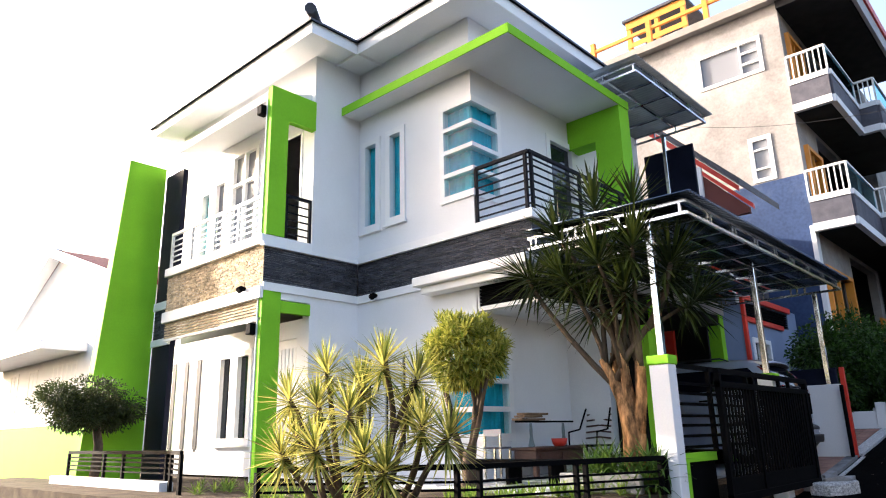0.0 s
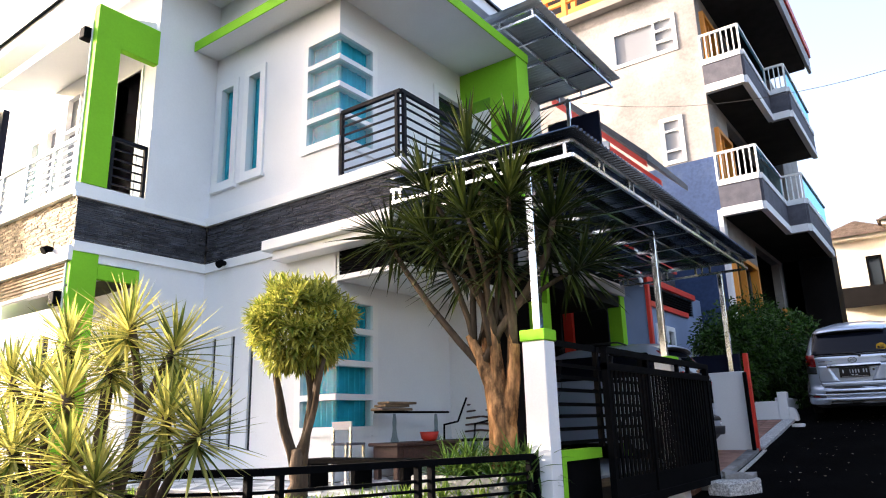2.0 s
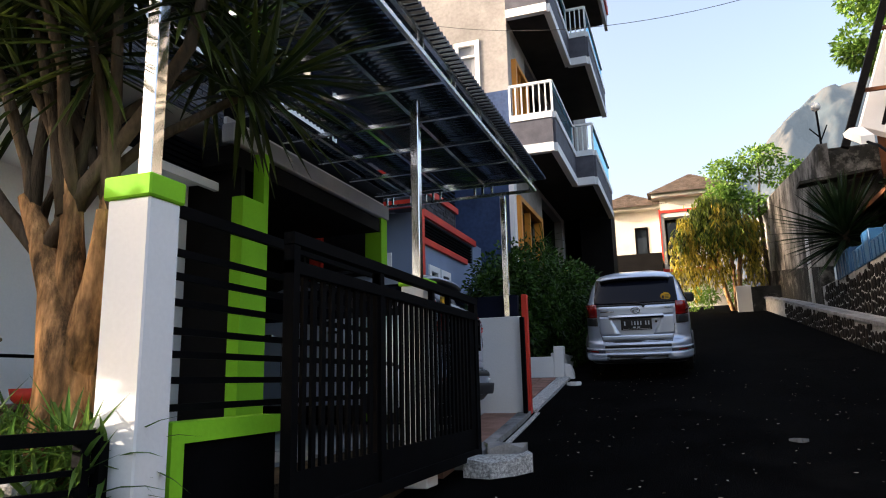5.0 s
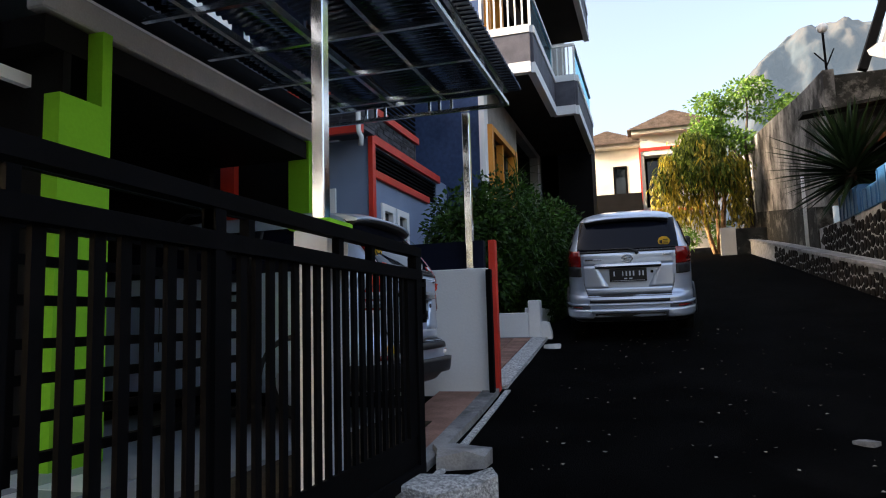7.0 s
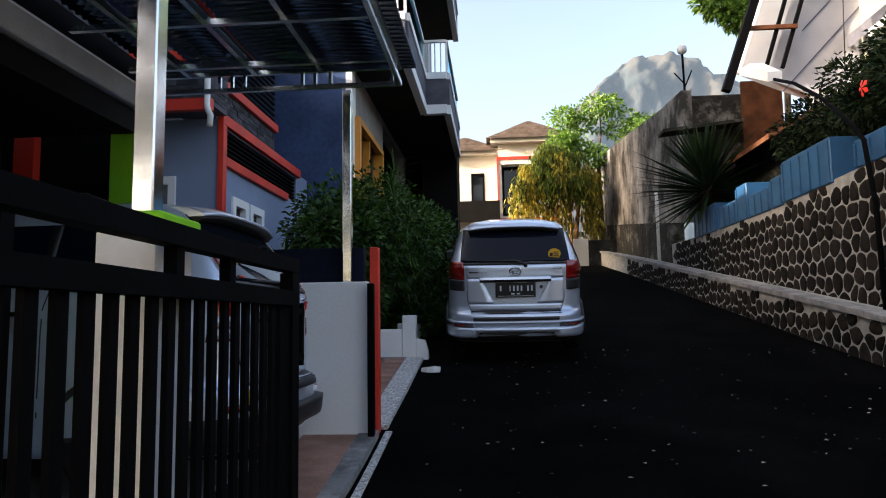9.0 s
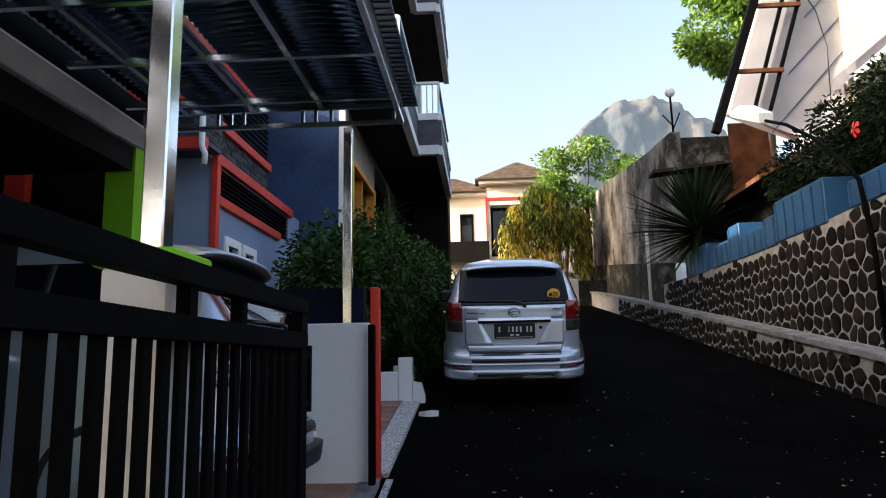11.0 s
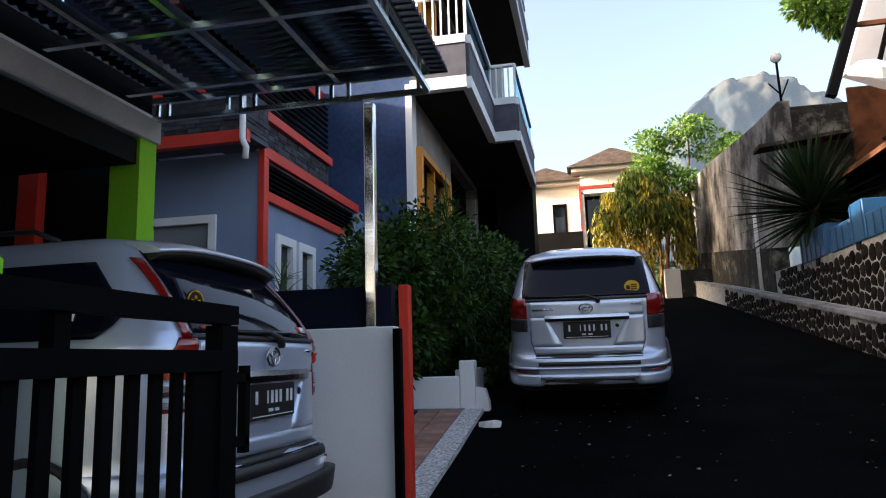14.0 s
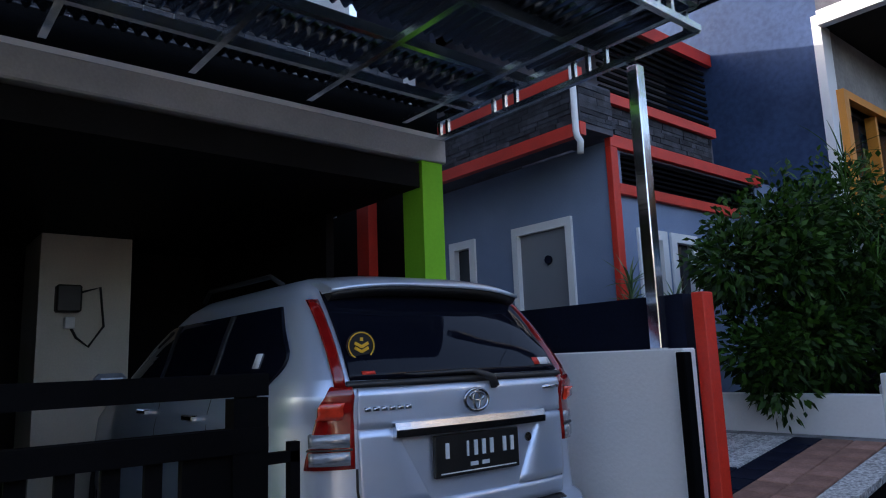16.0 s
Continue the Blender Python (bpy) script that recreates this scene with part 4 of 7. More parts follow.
clad("y", -5.53, 1, 15.72, 16.27, 4.58, 5.02, SLATE, nb, seed=13, row=0.06)
clad("y", -5.75, 1, 16.28, 18.75, 4.6, 5.0, SLATE, nb, seed=12, row=0.06)
part("trim", boxes((-12.0, -5.48, 15.66, 15.75, 4.42, 4.56), (-12.0, -5.48, 15.66, 15.75, 5.04, 5.16), (-5.75, -5.68, 16.2, 18.8, 5.0, 5.12)), RED_PAINT, nb, "red-orange painted trim")
part("upper_wall", boxes((-12, -7.2, 16.6, 20.2, 4.5, 6.9)), GREY_TILE, nb)
v, f = roof_wing(-12.4, -6.6, 15.9, 20.6, 6.9, 0.9)
raw("roof", v, f, BROWN_TILE, nb)
part("gable_roof", prism([(-7.3, 9.25), (-5.08, 6.98), (-5.08, 7.14), (-7.3, 9.42)], "y", 15.7, 18.5), ROOF_TILE, nb, "dark sloping tile roof over the gable")
part("gable_fascia", prism([(-7.3, 9.02), (-5.14, 6.84), (-5.14, 6.98), (-7.3, 9.22)], "y", 15.78, 15.84), RED_PAINT, nb, "red-orange gable fascia")
part("gable_wall", prism([(-7.3, 6.3), (-5.0, 6.3), (-5.0, 6.45), (-5.95, 7.45), (-7.3, 7.45)], "y", 15.86, 16.0), RED_BROWN, nb, "brown-red rendered gable wall")
part("gable_corner", boxes((-6.2, -5.96, 15.80, 15.86, 6.3, 7.7)), WHITE, nb)
part("gable_edge", prism([(-5.95, 7.46), (-4.88, 6.36), (-4.88, 6.48), (-5.95, 7.58)], "y", 15.82, 15.9), RED_PAINT, nb, "red-orange sloping edge")
part("gable_trim", boxes((-7.3, -6.5, 15.85, 15.93, 6.72, 6.92), (-6.55, -6.47, 15.85, 20.4, 6.72, 6.92)), RED_PAINT, nb)
bm = bmesh.new()
tube(bm, [(-5.50, 15.61, 5.2), (-5.50, 15.61, 4.44), (-5.48, 15.60, 4.38), (-5.46, 15.62, 4.33), (-5.47, 15.62, 4.20)], 0.035, 10)
part("downpipe", bm, WHITE_PIPE, nb, "white plastic downpipe")
for k in range(9):
    part("rail_slat", boxes((-5.74, -5.71, 16.35, 18.7, 5.16 + 0.09 * k, 5.20 + 0.09 * k)), BLACK_METAL, nb)
orn = bmesh.new()
tube(orn, [(-6.602, 16.30, 3.311), (-6.602, 16.33, 3.311)], 0.05, 20)
part("ornament", orn, NAVY, dr, "round dark door ornament")
structure("dark_screen", boxes((-6.3, -5.2, 13.48, 13.54, 4.55, 7.35)), NAVY, "dark screen beside the upper balcony", "screen")

# ---- grey apartment building ----
gb = thing("apartment_building", "unfinished grey four-storey building with white balconies", "building", (-10, 26, 1.9))
GX, GY = -4.80, 20.4
part("wall", wall_with_holes("x", GY, GY + 0.25, -16, GX, 8.45, 14.0, [(-7.33, -5.45, 12.0, 13.1), (-6.12, -5.58, 8.55, 9.85), (-9.6, -8.8, 12.2, 13.2)]), CONCRETE, gb)
part("wall", wall_with_holes("x", GY, GY + 0.25, -16, GX, 1.0, 8.45, []), BLUE_WALL, gb, "blue-grey painted lower wall")
part("wall", wall_with_holes("y", GX - 0.25, GX, GY + 0.25, 28.2, 1.0, 14.0, [(20.75, 23.3, 3.6, 5.68), (20.9, 22.2, 6.9, 9.3), (20.9, 22.2, 10.6, 13.0), (22.45, 27.4, 6.85, 10.2), (22.45, 27.4, 10.45, 13.6), (24.0, 27.4, 1.2, 6.6)]), CONCRETE, gb)
part("corner_strip", boxes((GX - 0.1, GX + 0.02, GY - 0.02, GY + 0.3, 1.0, 6.9)), WHITE, gb)
# recess backs in near-black, painting the shade behind the balconies
part("inner_wall", boxes((-16, GX - 1.2, GY + 0.8, 28.2, 1.0, 13.8)), SHADE_DARK, gb)
part("back_wall", boxes((GX - 1.2, GX, 27.9, 28.2, 1.0, 13.8)), SHADE_DARK, gb)
# added near-black block fills the shaded area beyond the balconies
part("annex", boxes((GX, -3.25, 28.22, 29.7, 2.4, 7.3)), SHADE_BROWN, gb, "ground-floor block added in near-black to fill the shaded area")
# unseen block added behind the building to shade the old wall
part("rear_wing", boxes((-16, -4.3, 28.22, 31.9, 1.0, 13.9)), CONCRETE, gb, "plain grey unseen block that shades the old wall")
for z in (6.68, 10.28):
    part("floor_slab", boxes((GX - 1.2, GX - 0.25, GY + 0.3, 27.9, z, z + 0.14)), SOFFIT_SHADE, gb)
part("side_door", boxes((GX - 0.02, GX + 0.06, 26.9, 27.9, 3.0, 5.0)), ORANGE, gb, "orange painted side door")
window("x", GY, -1, -7.33, -5.45, 12.0, 13.1, gb, rails=(), mullions=(-6.05,), glass_mat=GREY_GLASS, sill=False)
for z in (12.33, 12.70):
    part("window_bar", boxes((-6.03, -5.5, GY - 0.02, GY + 0.05, z, z + 0.07)), WHITE_TRIM, gb)
window("x", GY, -1, -6.12, -5.58, 8.55, 9.85, gb, rails=(8.9, 9.5), glass_mat=GREY_GLASS, sill=False)
window("x", GY, -1, -9.6, -8.8, 12.2, 13.2, gb, glass_mat=GREY_GLASS, sill=False)
for y0, y1, z0, z1 in ((20.75, 23.3, 3.6, 5.68), (20.9, 22.2, 6.9, 9.3), (20.9, 22.2, 10.6, 13.0)):
    w = part("window", boxes((GX - 0.1, GX + 0.12, y0 - 0.12, y0 + 0.04, z0, z1 + 0.12), (GX - 0.1, GX + 0.12, y1 - 0.04, y1 + 0.12, z0, z1 + 0.12), (GX - 0.1, GX + 0.12, y0 + 0.04, y1 - 0.04, z1, z1 + 0.12), (GX - 0.1, GX + 0.05, (y0 + y1) / 2 - 0.04, (y0 + y1) / 2 + 0.04, z0, z1)), ORANGE, gb, "orange framed window")
    part("pane", boxes((GX - 0.16, GX - 0.15, y0, y1, z0, z1)), DARK_GLASS, w)


def balcony(z, y0, y1, x_out, step_y):
    """Balcony floor with parapet: a shallow first bay and a deeper second one."""
    x_mid = x_out - 0.0
    dims = [(GX, x_out - 0.55, y0, step_y, z), (GX, x_out, step_y, y1, z)]
    b = part("balcony", boxes(*[(a, c, d, e, f, f + 0.14) for a, c, d, e, f in dims]), SOFFIT_SHADE, gb)
    xa = x_out - 0.55
    edges = [((GX + 0.02, y0), (xa, y0)), ((xa, y0), (xa, step_y)), ((xa, step_y), (x_out, step_y)), ((x_out, step_y), (x_out, y1))]
    for (ax, ay), (bx, by) in edges:
        for zz, h, w, mat, nm in ((z + 0.05, 0.22, 0.16, WHITE, "lower_edge"), (z + 0.48, 0.62, 0.12, GREY_TILE, "parapet"), (z + 0.86, 0.16, 0.17, WHITE, "upper_edge")):
            bm = bmesh.new()
            bar(bm, (ax, ay, zz), (bx, by, zz), w, h)
            part(nm, bm, mat, b)
        bm = bmesh.new()
        bar(bm, (ax, ay, z + 1.72), (bx, by, z + 1.72), 0.07, 0.06)
        part("hand_rail", bm, WHITE_TRIM, b)
        length = math.hypot(bx - ax, by - ay)
        if ay == by:
            n = max(4, int(length / 0.14))
            for k in range(n + 1):
                t = k / n
                bm = bmesh.new()
                bar(bm, (ax + (bx - ax) * t, ay, z + 0.94), (ax + (bx - ax) * t, ay, z + 1.70), 0.05 if k in (0, n) else 0.03, 0.04, (0, 1, 0))
                part("baluster", bm, WHITE_TRIM, b)
        else:
            bm = bmesh.new()
            bar(bm, (ax, ay + 0.08, z + 1.32), (bx, by - 0.08, z + 1.32), 0.012, 0.74)
            part("glass_panel", bm, RAIL_GLASS, b).visible_shadow = False


balcony(6.75, GY - 0.05, 28, -3.2, 23.6)
balcony(10.35, GY - 0.05, 28, -3.2, 23.6)
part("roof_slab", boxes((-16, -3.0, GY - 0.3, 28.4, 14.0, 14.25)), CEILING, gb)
part("roof_slab", boxes((GX, -3.05, GY - 0.1, 28, 13.75, 14.0)), SHADE_DARK, gb)
part("roof_edge", boxes((-3.0, -2.9, GY - 0.3, 28.4, 13.7, 14.3)), GREY_SHADE, gb)
part("roof_edge", boxes((-2.9, -2.84, GY - 0.3, 28.4, 14.30, 14.62)), RED_PAINT, gb)
rl = part("roof_rail", boxes((-16, GX - 0.2, GY + 0.1, GY + 0.2, 15.0, 15.12)), ORANGE, gb, "orange roof railing")
for x in (-16, -13.6, -11.2, -9.0, -7.0, -5.2):
    part("roof_post", boxes((x, x + 0.16, GY + 0.08, GY + 0.24, 14.25, 15.4)), ORANGE, rl)

# ---- house at the end of the lane ----
fh = thing("far_house", "cream two-storey house with brown tile roof at the lane's end", "house", (-2, 46, 5))
FY = 44.0
part("wall", wall_with_holes("x", FY, FY + 0.3, -5.2, 1.6, 4.5, 10.6, [(-3.3, -2.7, 7.6, 9.6), (-1.65, -0.75, 7.4, 9.9), (0.2, 0.9, 8.2, 9.9)]), WARM_WHITE, fh)
part("wall", boxes((-5.2, -4.9, FY + 0.3, 52, 4.5, 10.6), (1.3, 1.6, FY + 0.3, 52, 4.5, 10.6)), WARM_WHITE, fh)
part("inner", boxes((-4.8, 1.2, FY + 0.9, 51, 4.5, 10.5)), SHADE_DARK, fh)
part("wall", boxes((-1.9, 1.0, FY - 0.7, FY, 9.95, 11.0), (-1.95, -1.75, FY - 0.7, FY, 7.2, 10.0)), WARM_WHITE, fh)
for u0, u1, z0, z1 in ((-3.3, -2.7, 7.6, 9.6), (-1.65, -0.75, 7.4, 9.9), (0.2, 0.9, 8.2, 9.9)):
    window("x", FY, -1, u0, u1, z0, z1, fh, glass_mat=DARK_GLASS, sill=False, frame_mat=BLACK_METAL)
part("trim", boxes((-1.98, -1.9, FY - 0.75, FY - 0.7, 6.9, 10.4), (-1.9, 1.0, FY - 0.75, FY - 0.7, 10.2, 10.35), (-1.9, 1.0, FY - 0.75, FY - 0.65, 6.95, 7.1)), RED_PAINT, fh)
part("balcony_floor", boxes((-1.9, 1.0, FY - 0.7, FY, 6.9, 7.2)), WARM_WHITE, fh)
for k in range(14):
    part("baluster", boxes((-1.8 + 0.2 * k, -1.77 + 0.2 * k, FY - 0.6, FY - 0.57, 7.2, 8.1)), BLACK_METAL, fh)
part("hand_rail", boxes((-1.85, 1.0, FY - 0.61, FY - 0.56, 8.1, 8.15)), BLACK_METAL, fh)
part("eave", boxes((-5.6, -1.8, FY - 0.5, FY, 10.6, 10.8), (-2.3, 1.9, FY - 1.2, FY, 11.0, 11.25)), WARM_WHITE, fh)
v, f = roof_wing(-2.5, 2.1, FY - 1.4, 51, 11.2, 1.5)
raw("roof", v, f, BROWN_TILE, fh)
v, f = roof_wing(-5.9, -1.5, FY - 0.7, 52, 10.75, 1.3)
raw("roof", v, f, BROWN_TILE, fh)
part("porch_roof", prism([(FY - 5.0, 6.95), (FY, 7.2), (FY, 7.4), (FY - 5.0, 7.25)], "x", -5.6, -1.9), SHADE_DARK, fh)
part("porch_fascia", boxes((-5.6, -1.9, FY - 5.06, FY - 5.0, 6.35, 7.3)), SHADE_BROWN, fh, "dark porch fascia")
for x in (-5.5, -2.1):
    part("porch_post", boxes((x, x + 0.14, FY - 4.95, FY - 4.8, 4.4, 6.98)), WARM_WHITE, fh)

# ---- stone retaining walls and the wall above ----
LOWX, UPX = 2.0, 2.65


def run_wall(name, label, x0, x1, y0, y1, z0f, z1f, mat, step=1.0):
    bm = bmesh.new()
    n = max(1, int((y1 - y0) / step))
    rows = []
    for i in range(n + 1):
        y = y0 + (y1 - y0) * i / n
        rows.append([bm.verts.new(p) for p in ((x0, y, z0f(y)), (x1, y, z0f(y)), (x1, y, z1f(y)), (x0, y, z1f(y)))])
    for p, q in zip(rows, rows[1:]):
        for k in range(4):
            bm.faces.new((p[k], p[(k + 1) % 4], q[(k + 1) % 4], q[k]))
    bm.faces.new(rows[0])
    bm.faces.new(rows[-1][::-1])
    return structure(name, bm, mat, label, "wall")


def low_top(y):
    return ground(y) + 0.5


def up_top(y):
    return float(np.interp(y, (8, 15, 17, 20, 24, 27), (3.9, 3.85, 3.8, 3.72, 3.75, 3.85)))


low_wall = run_wall("low_stone_wall", "low river-stone wall with pale coping", LOWX, LOWX + 0.6, 6, 36, lambda y: ground(y) - 0.3, low_top, MORTAR)
run_wall("coping", "pale concrete coping on the low stone wall", LOWX - 0.05, LOWX + 0.22, 6, 36, low_top, lambda y: low_top(y) + 0.07, KERB)
up_wall = run_wall("high_stone_wall", "tall river-stone retaining wall with white mortar", UPX, UPX + 0.6, 8, 27, lambda y: ground(y) - 0.2, up_top, MORTAR)
run_wall("terrace_bank", "earth bank behind the retaining wall", UPX + 0.6, 30, 6, 40, lambda y: -1.0, lambda y: up_top(y) - 0.1, SOIL)
run_wall("old_wall", "tall weathered plaster wall with dark streaks", 2.7, 2.95, 25.5, 42, lambda y: ground(y) + 1.6, lambda y: float(np.interp(y, (25.5, 28, 32, 37, 42), (7.66, 7.87, 8.38, 8.95, 9.1))), OLD_WALL)
run_wall("old_wall_base", "dark stone base below the weathered wall", 2.62, 3.0, 27, 42, lambda y: ground(y) - 0.2, lambda y: ground(y) + 1.6, MOSSY)
structure("cross_wall", boxes((2.95, 4.25, 25.5, 25.75, 3.5, 7.5)), MOSSY, "mossy block wall across the bank", "wall")
structure("end_wall", boxes((0.95, 1.5, 35.2, 35.6, 3.0, 5.0)), WARM_WHITE, "sunlit low wall at the bend", "wall")
structure("end_wall_stone", boxes((1.5, 2.62, 35.3, 35.6, 3.0, 4.95)), MOSSY, "dark stone wall at the bend", "wall")

# roof shelter on the apartment building
sh = part("roof_shelter", boxes((-10.3, -7.9, GY + 1.0, GY + 3.6, 16.3, 16.4)), ROOF_TILE, gb, "dark corrugated roof shelter")
for x in (-10.2, -9.1, -8.1):
    part("shelter_post", boxes((x, x + 0.16, GY + 1.1, GY + 1.26, 14.25, 16.3)), ORANGE, sh)
part("shelter_beam", boxes((-10.2, -7.9, GY + 1.08, GY + 1.1, 16.0, 16.3)), ORANGE, sh)
part("shelter_beam", boxes((-10.2, -7.9, GY + 1.08, GY + 1.1, 15.2, 15.4)), ORANGE, sh)

# ---- parked cars ----
CAR_Z = (0.20, 0.28, 0.40, 0.50, 0.545, 0.565, 0.70, 0.86, 0.98, 1.08, 1.14, 1.25, 1.36, 1.46, 1.54, 1.59, 1.62)
CAR_W = (0.77, 0.81, 0.83, 0.835, 0.832, 0.83, 0.83, 0.828, 0.82, 0.80, 0.785, 0.745, 0.71, 0.67, 0.63, 0.57, 0.46)
CAR_R = (0.08, 0.01, 0.0, 0.0, 0.02, 0.07, 0.08, 0.085, 0.09, 0.10, 0.12, 0.19, 0.275, 0.36, 0.43, 0.50, 0.64)
CAR_F = (0.12, 0.04, 0.0, 0.01, 0.02, 0.03, 0.07, 0.15, 0.45, 0.95, 1.08, 1.28, 1.50, 1.74, 1.95, 2.10, 2.3)
CAR_L = 4.1


def car_point(theta, z, out=0.0):
    """A point of the car's skin at the height z; theta turns round it, -90 degrees is the middle of the tail."""
    w, r, fr = (float(np.interp(z, CAR_Z, v)) for v in (CAR_W, CAR_R, CAR_F))
    cy, ly, n = (r + CAR_L - fr) / 2, (CAR_L - fr - r) / 2, 8.0 if z < 1.0 else 10.0
    c, s = math.cos(theta), math.sin(theta)
    u = abs(c) ** (2 / n)
    crown = (0.055 if z < 1.05 else 0.03) * u * u if s < 0 else 0.0
    return (math.copysign(u, c) * (w + out), cy + math.copysign(abs(s) ** (2 / n), s) * (ly + out) + crown, z)


def angle_at_x(x, z):
    w, n = float(np.interp(z, CAR_Z, CAR_W)), 8.0 if z < 1.0 else 10.0
    return -math.acos(max(-1, min(1, math.copysign((min(abs(x), w) / w) ** (n / 2), x))))


def angle_at_y(y, z, side):
    r, fr = (float(np.interp(z, CAR_Z, v)) for v in (CAR_R, CAR_F))
    cy, ly, n = (r + CAR_L - fr) / 2, (CAR_L - fr - r) / 2, 8.0 if z < 1.0 else 10.0
    v = (y - 0.045 - cy) / ly
    s = math.copysign(min(1, abs(v)) ** (n / 2), v)
    a = math.asin(s)
    return a if side > 0 else -math.pi - a


def skin(a_of_z, b_of_z, z0, z1, out, nu=12, nz=8, tuck=0.004):
    """A panel lying on the car's skin between two edges; its rim folds back into the body."""
    bm = bmesh.new()
    rows = []
    dz = min(0.004, (z1 - z0) * 0.2)
    for j in range(nz + 3):
        rim_z = j in (0, nz + 2)
        z = z0 if j <= 1 else z1 if j > nz else z0 + (z1 - z0) * (j - 1) / nz
        z += dz if j == 1 else -dz if j == nz + 1 else 0
        a, b = a_of_z(z), b_of_z(z)
        o = out(z) if callable(out) else out
        row = []
        for i in range(nu + 3):
            t = 0 if i <= 1 else 1 if i > nu else (i - 1) / nu
            inset = 0.006 if i == 1 else -0.006 if i == nu + 1 else 0
            th = a + (b - a) * min(1, max(0, t + inset))
            row.append(bm.verts.new(car_point(th, z, -tuck if rim_z or i in (0, nu + 2) else o)))
        rows.append(row)
    for p, q in zip(rows, rows[1:]):
        for i in range(nu + 2):
            bm.faces.new((p[i], p[i + 1], q[i + 1], q[i])).smooth = True
    return bm


def across(x0, x1):
    """Edges at fixed distances from the car's middle."""
    return (lambda z: angle_at_x(x0, z)), (lambda z: angle_at_x(x1, z))


def disc(bm, c, rx, rz, y, n=20):
    lo = [bm.verts.new((c[0] + rx * math.cos(2 * math.pi * k / n), y, c[1] + rz * math.sin(2 * math.pi * k / n))) for k in range(n)]
    hi = [bm.verts.new((v.co.x, y + 0.006, v.co.z)) for v in lo]
    bm.faces.new(lo)
    bm.faces.new(hi[::-1])
    for k in range(n):
        bm.faces.new((lo[k], hi[k], hi[(k + 1) % n], lo[(k + 1) % n]))


def torus_ring(bm, c, rx, rz, y, r=0.007, n=24):
    pts = [(c[0] + rx * math.cos(2 * math.pi * k / n), y, c[1] + rz * math.sin(2 * math.pi * k / n)) for k in range(n + 1)]
    tube(bm, pts, r, 6, caps=False)


def car_wheel(car, s, y):
    wh = bmesh.new()
    tube(wh, [(s * 0.60, y, 0.29), (s * 0.62, y, 0.29), (s * 0.795, y, 0.29), (s * 0.815, y, 0.29)], [0.25, 0.29, 0.29, 0.26], 28)
    wheel = part("wheel", wh, TYRE, car)
    rim = bmesh.new()
    tube(rim, [(s * 0.795, y, 0.29), (s * 0.82, y, 0.29), (s * 0.823, y, 0.29)], [0.19, 0.19, 0.06], 20)
    part("rim", rim, GALV, wheel)
    ar = bmesh.new()
    pts = [(s * 0.828, y + 0.33 * math.cos(a), 0.29 + 0.33 * math.sin(a)) for a in np.linspace(-0.1, math.pi + 0.1, 18)]
    tube(ar, pts, 0.022, 6)
    part("wheel_arch", ar, BLACK_PLASTIC, car)


def tail_lamps(car, s, sporty):
    """One tail lamp of either kind, wrapping from the tailgate round to the flank."""
    inner = 0.60 if sporty else 0.574
    def lamp_in(z):
        return angle_at_x(s * inner, z)
    def lamp_out(z):
        if sporty:
            return angle_at_y(0.33 + 0.06 * max(0.0, 1 - abs(z - 1.05) / 0.25), z, s)
        t = min(1.0, max(0.0, (1.12 - z) / 0.30)) ** 0.7
        return angle_at_x(s * 0.655, z) * (1 - t) + angle_at_y(0.24, z, s) * t
    lamp = part("tail_lamp", skin(lamp_in, lamp_out, 0.93 if sporty else 0.80, 1.15 if sporty else 1.118, 0.014, 14, 8), RED_LENS, car, "red tail lamp")
    if sporty:
        part("lamp_lower", skin(lamp_in, lamp_out, 0.80, 0.926, 0.012, 10, 6), BLACK_PLASTIC, lamp, "smoked lower lens")
        return
    for z0, z1 in ((0.815, 0.872), (0.882, 0.94)):
        part("clear_lens", skin(*across(s * 0.59, s * 0.72), z0, z1, 0.02, 6, 2), CLEAR_LENS, lamp, "clear reversing lens")
    part("lamp_rib", skin(*across(s * 0.58, s * 0.725), 0.872, 0.882, 0.022, 6, 1), BLACK_PLASTIC, lamp)
    part("lamp_bulb", skin(*across(s * 0.615, s * 0.70), 0.985, 1.055, 0.02, 6, 3), RED_GLOW, lamp, "bright red reflector bowl")
    part("lamp_strip", skin(lambda z: angle_at_x(s * (0.602 - 0.09 * (z - 1.12)), z), lambda z: angle_at_x(s * (0.644 - 0.10 * (z - 1.12)), z), 1.11, 1.49, 0.016, 4, 8), RED_LENS, lamp, "red strip beside the rear window")


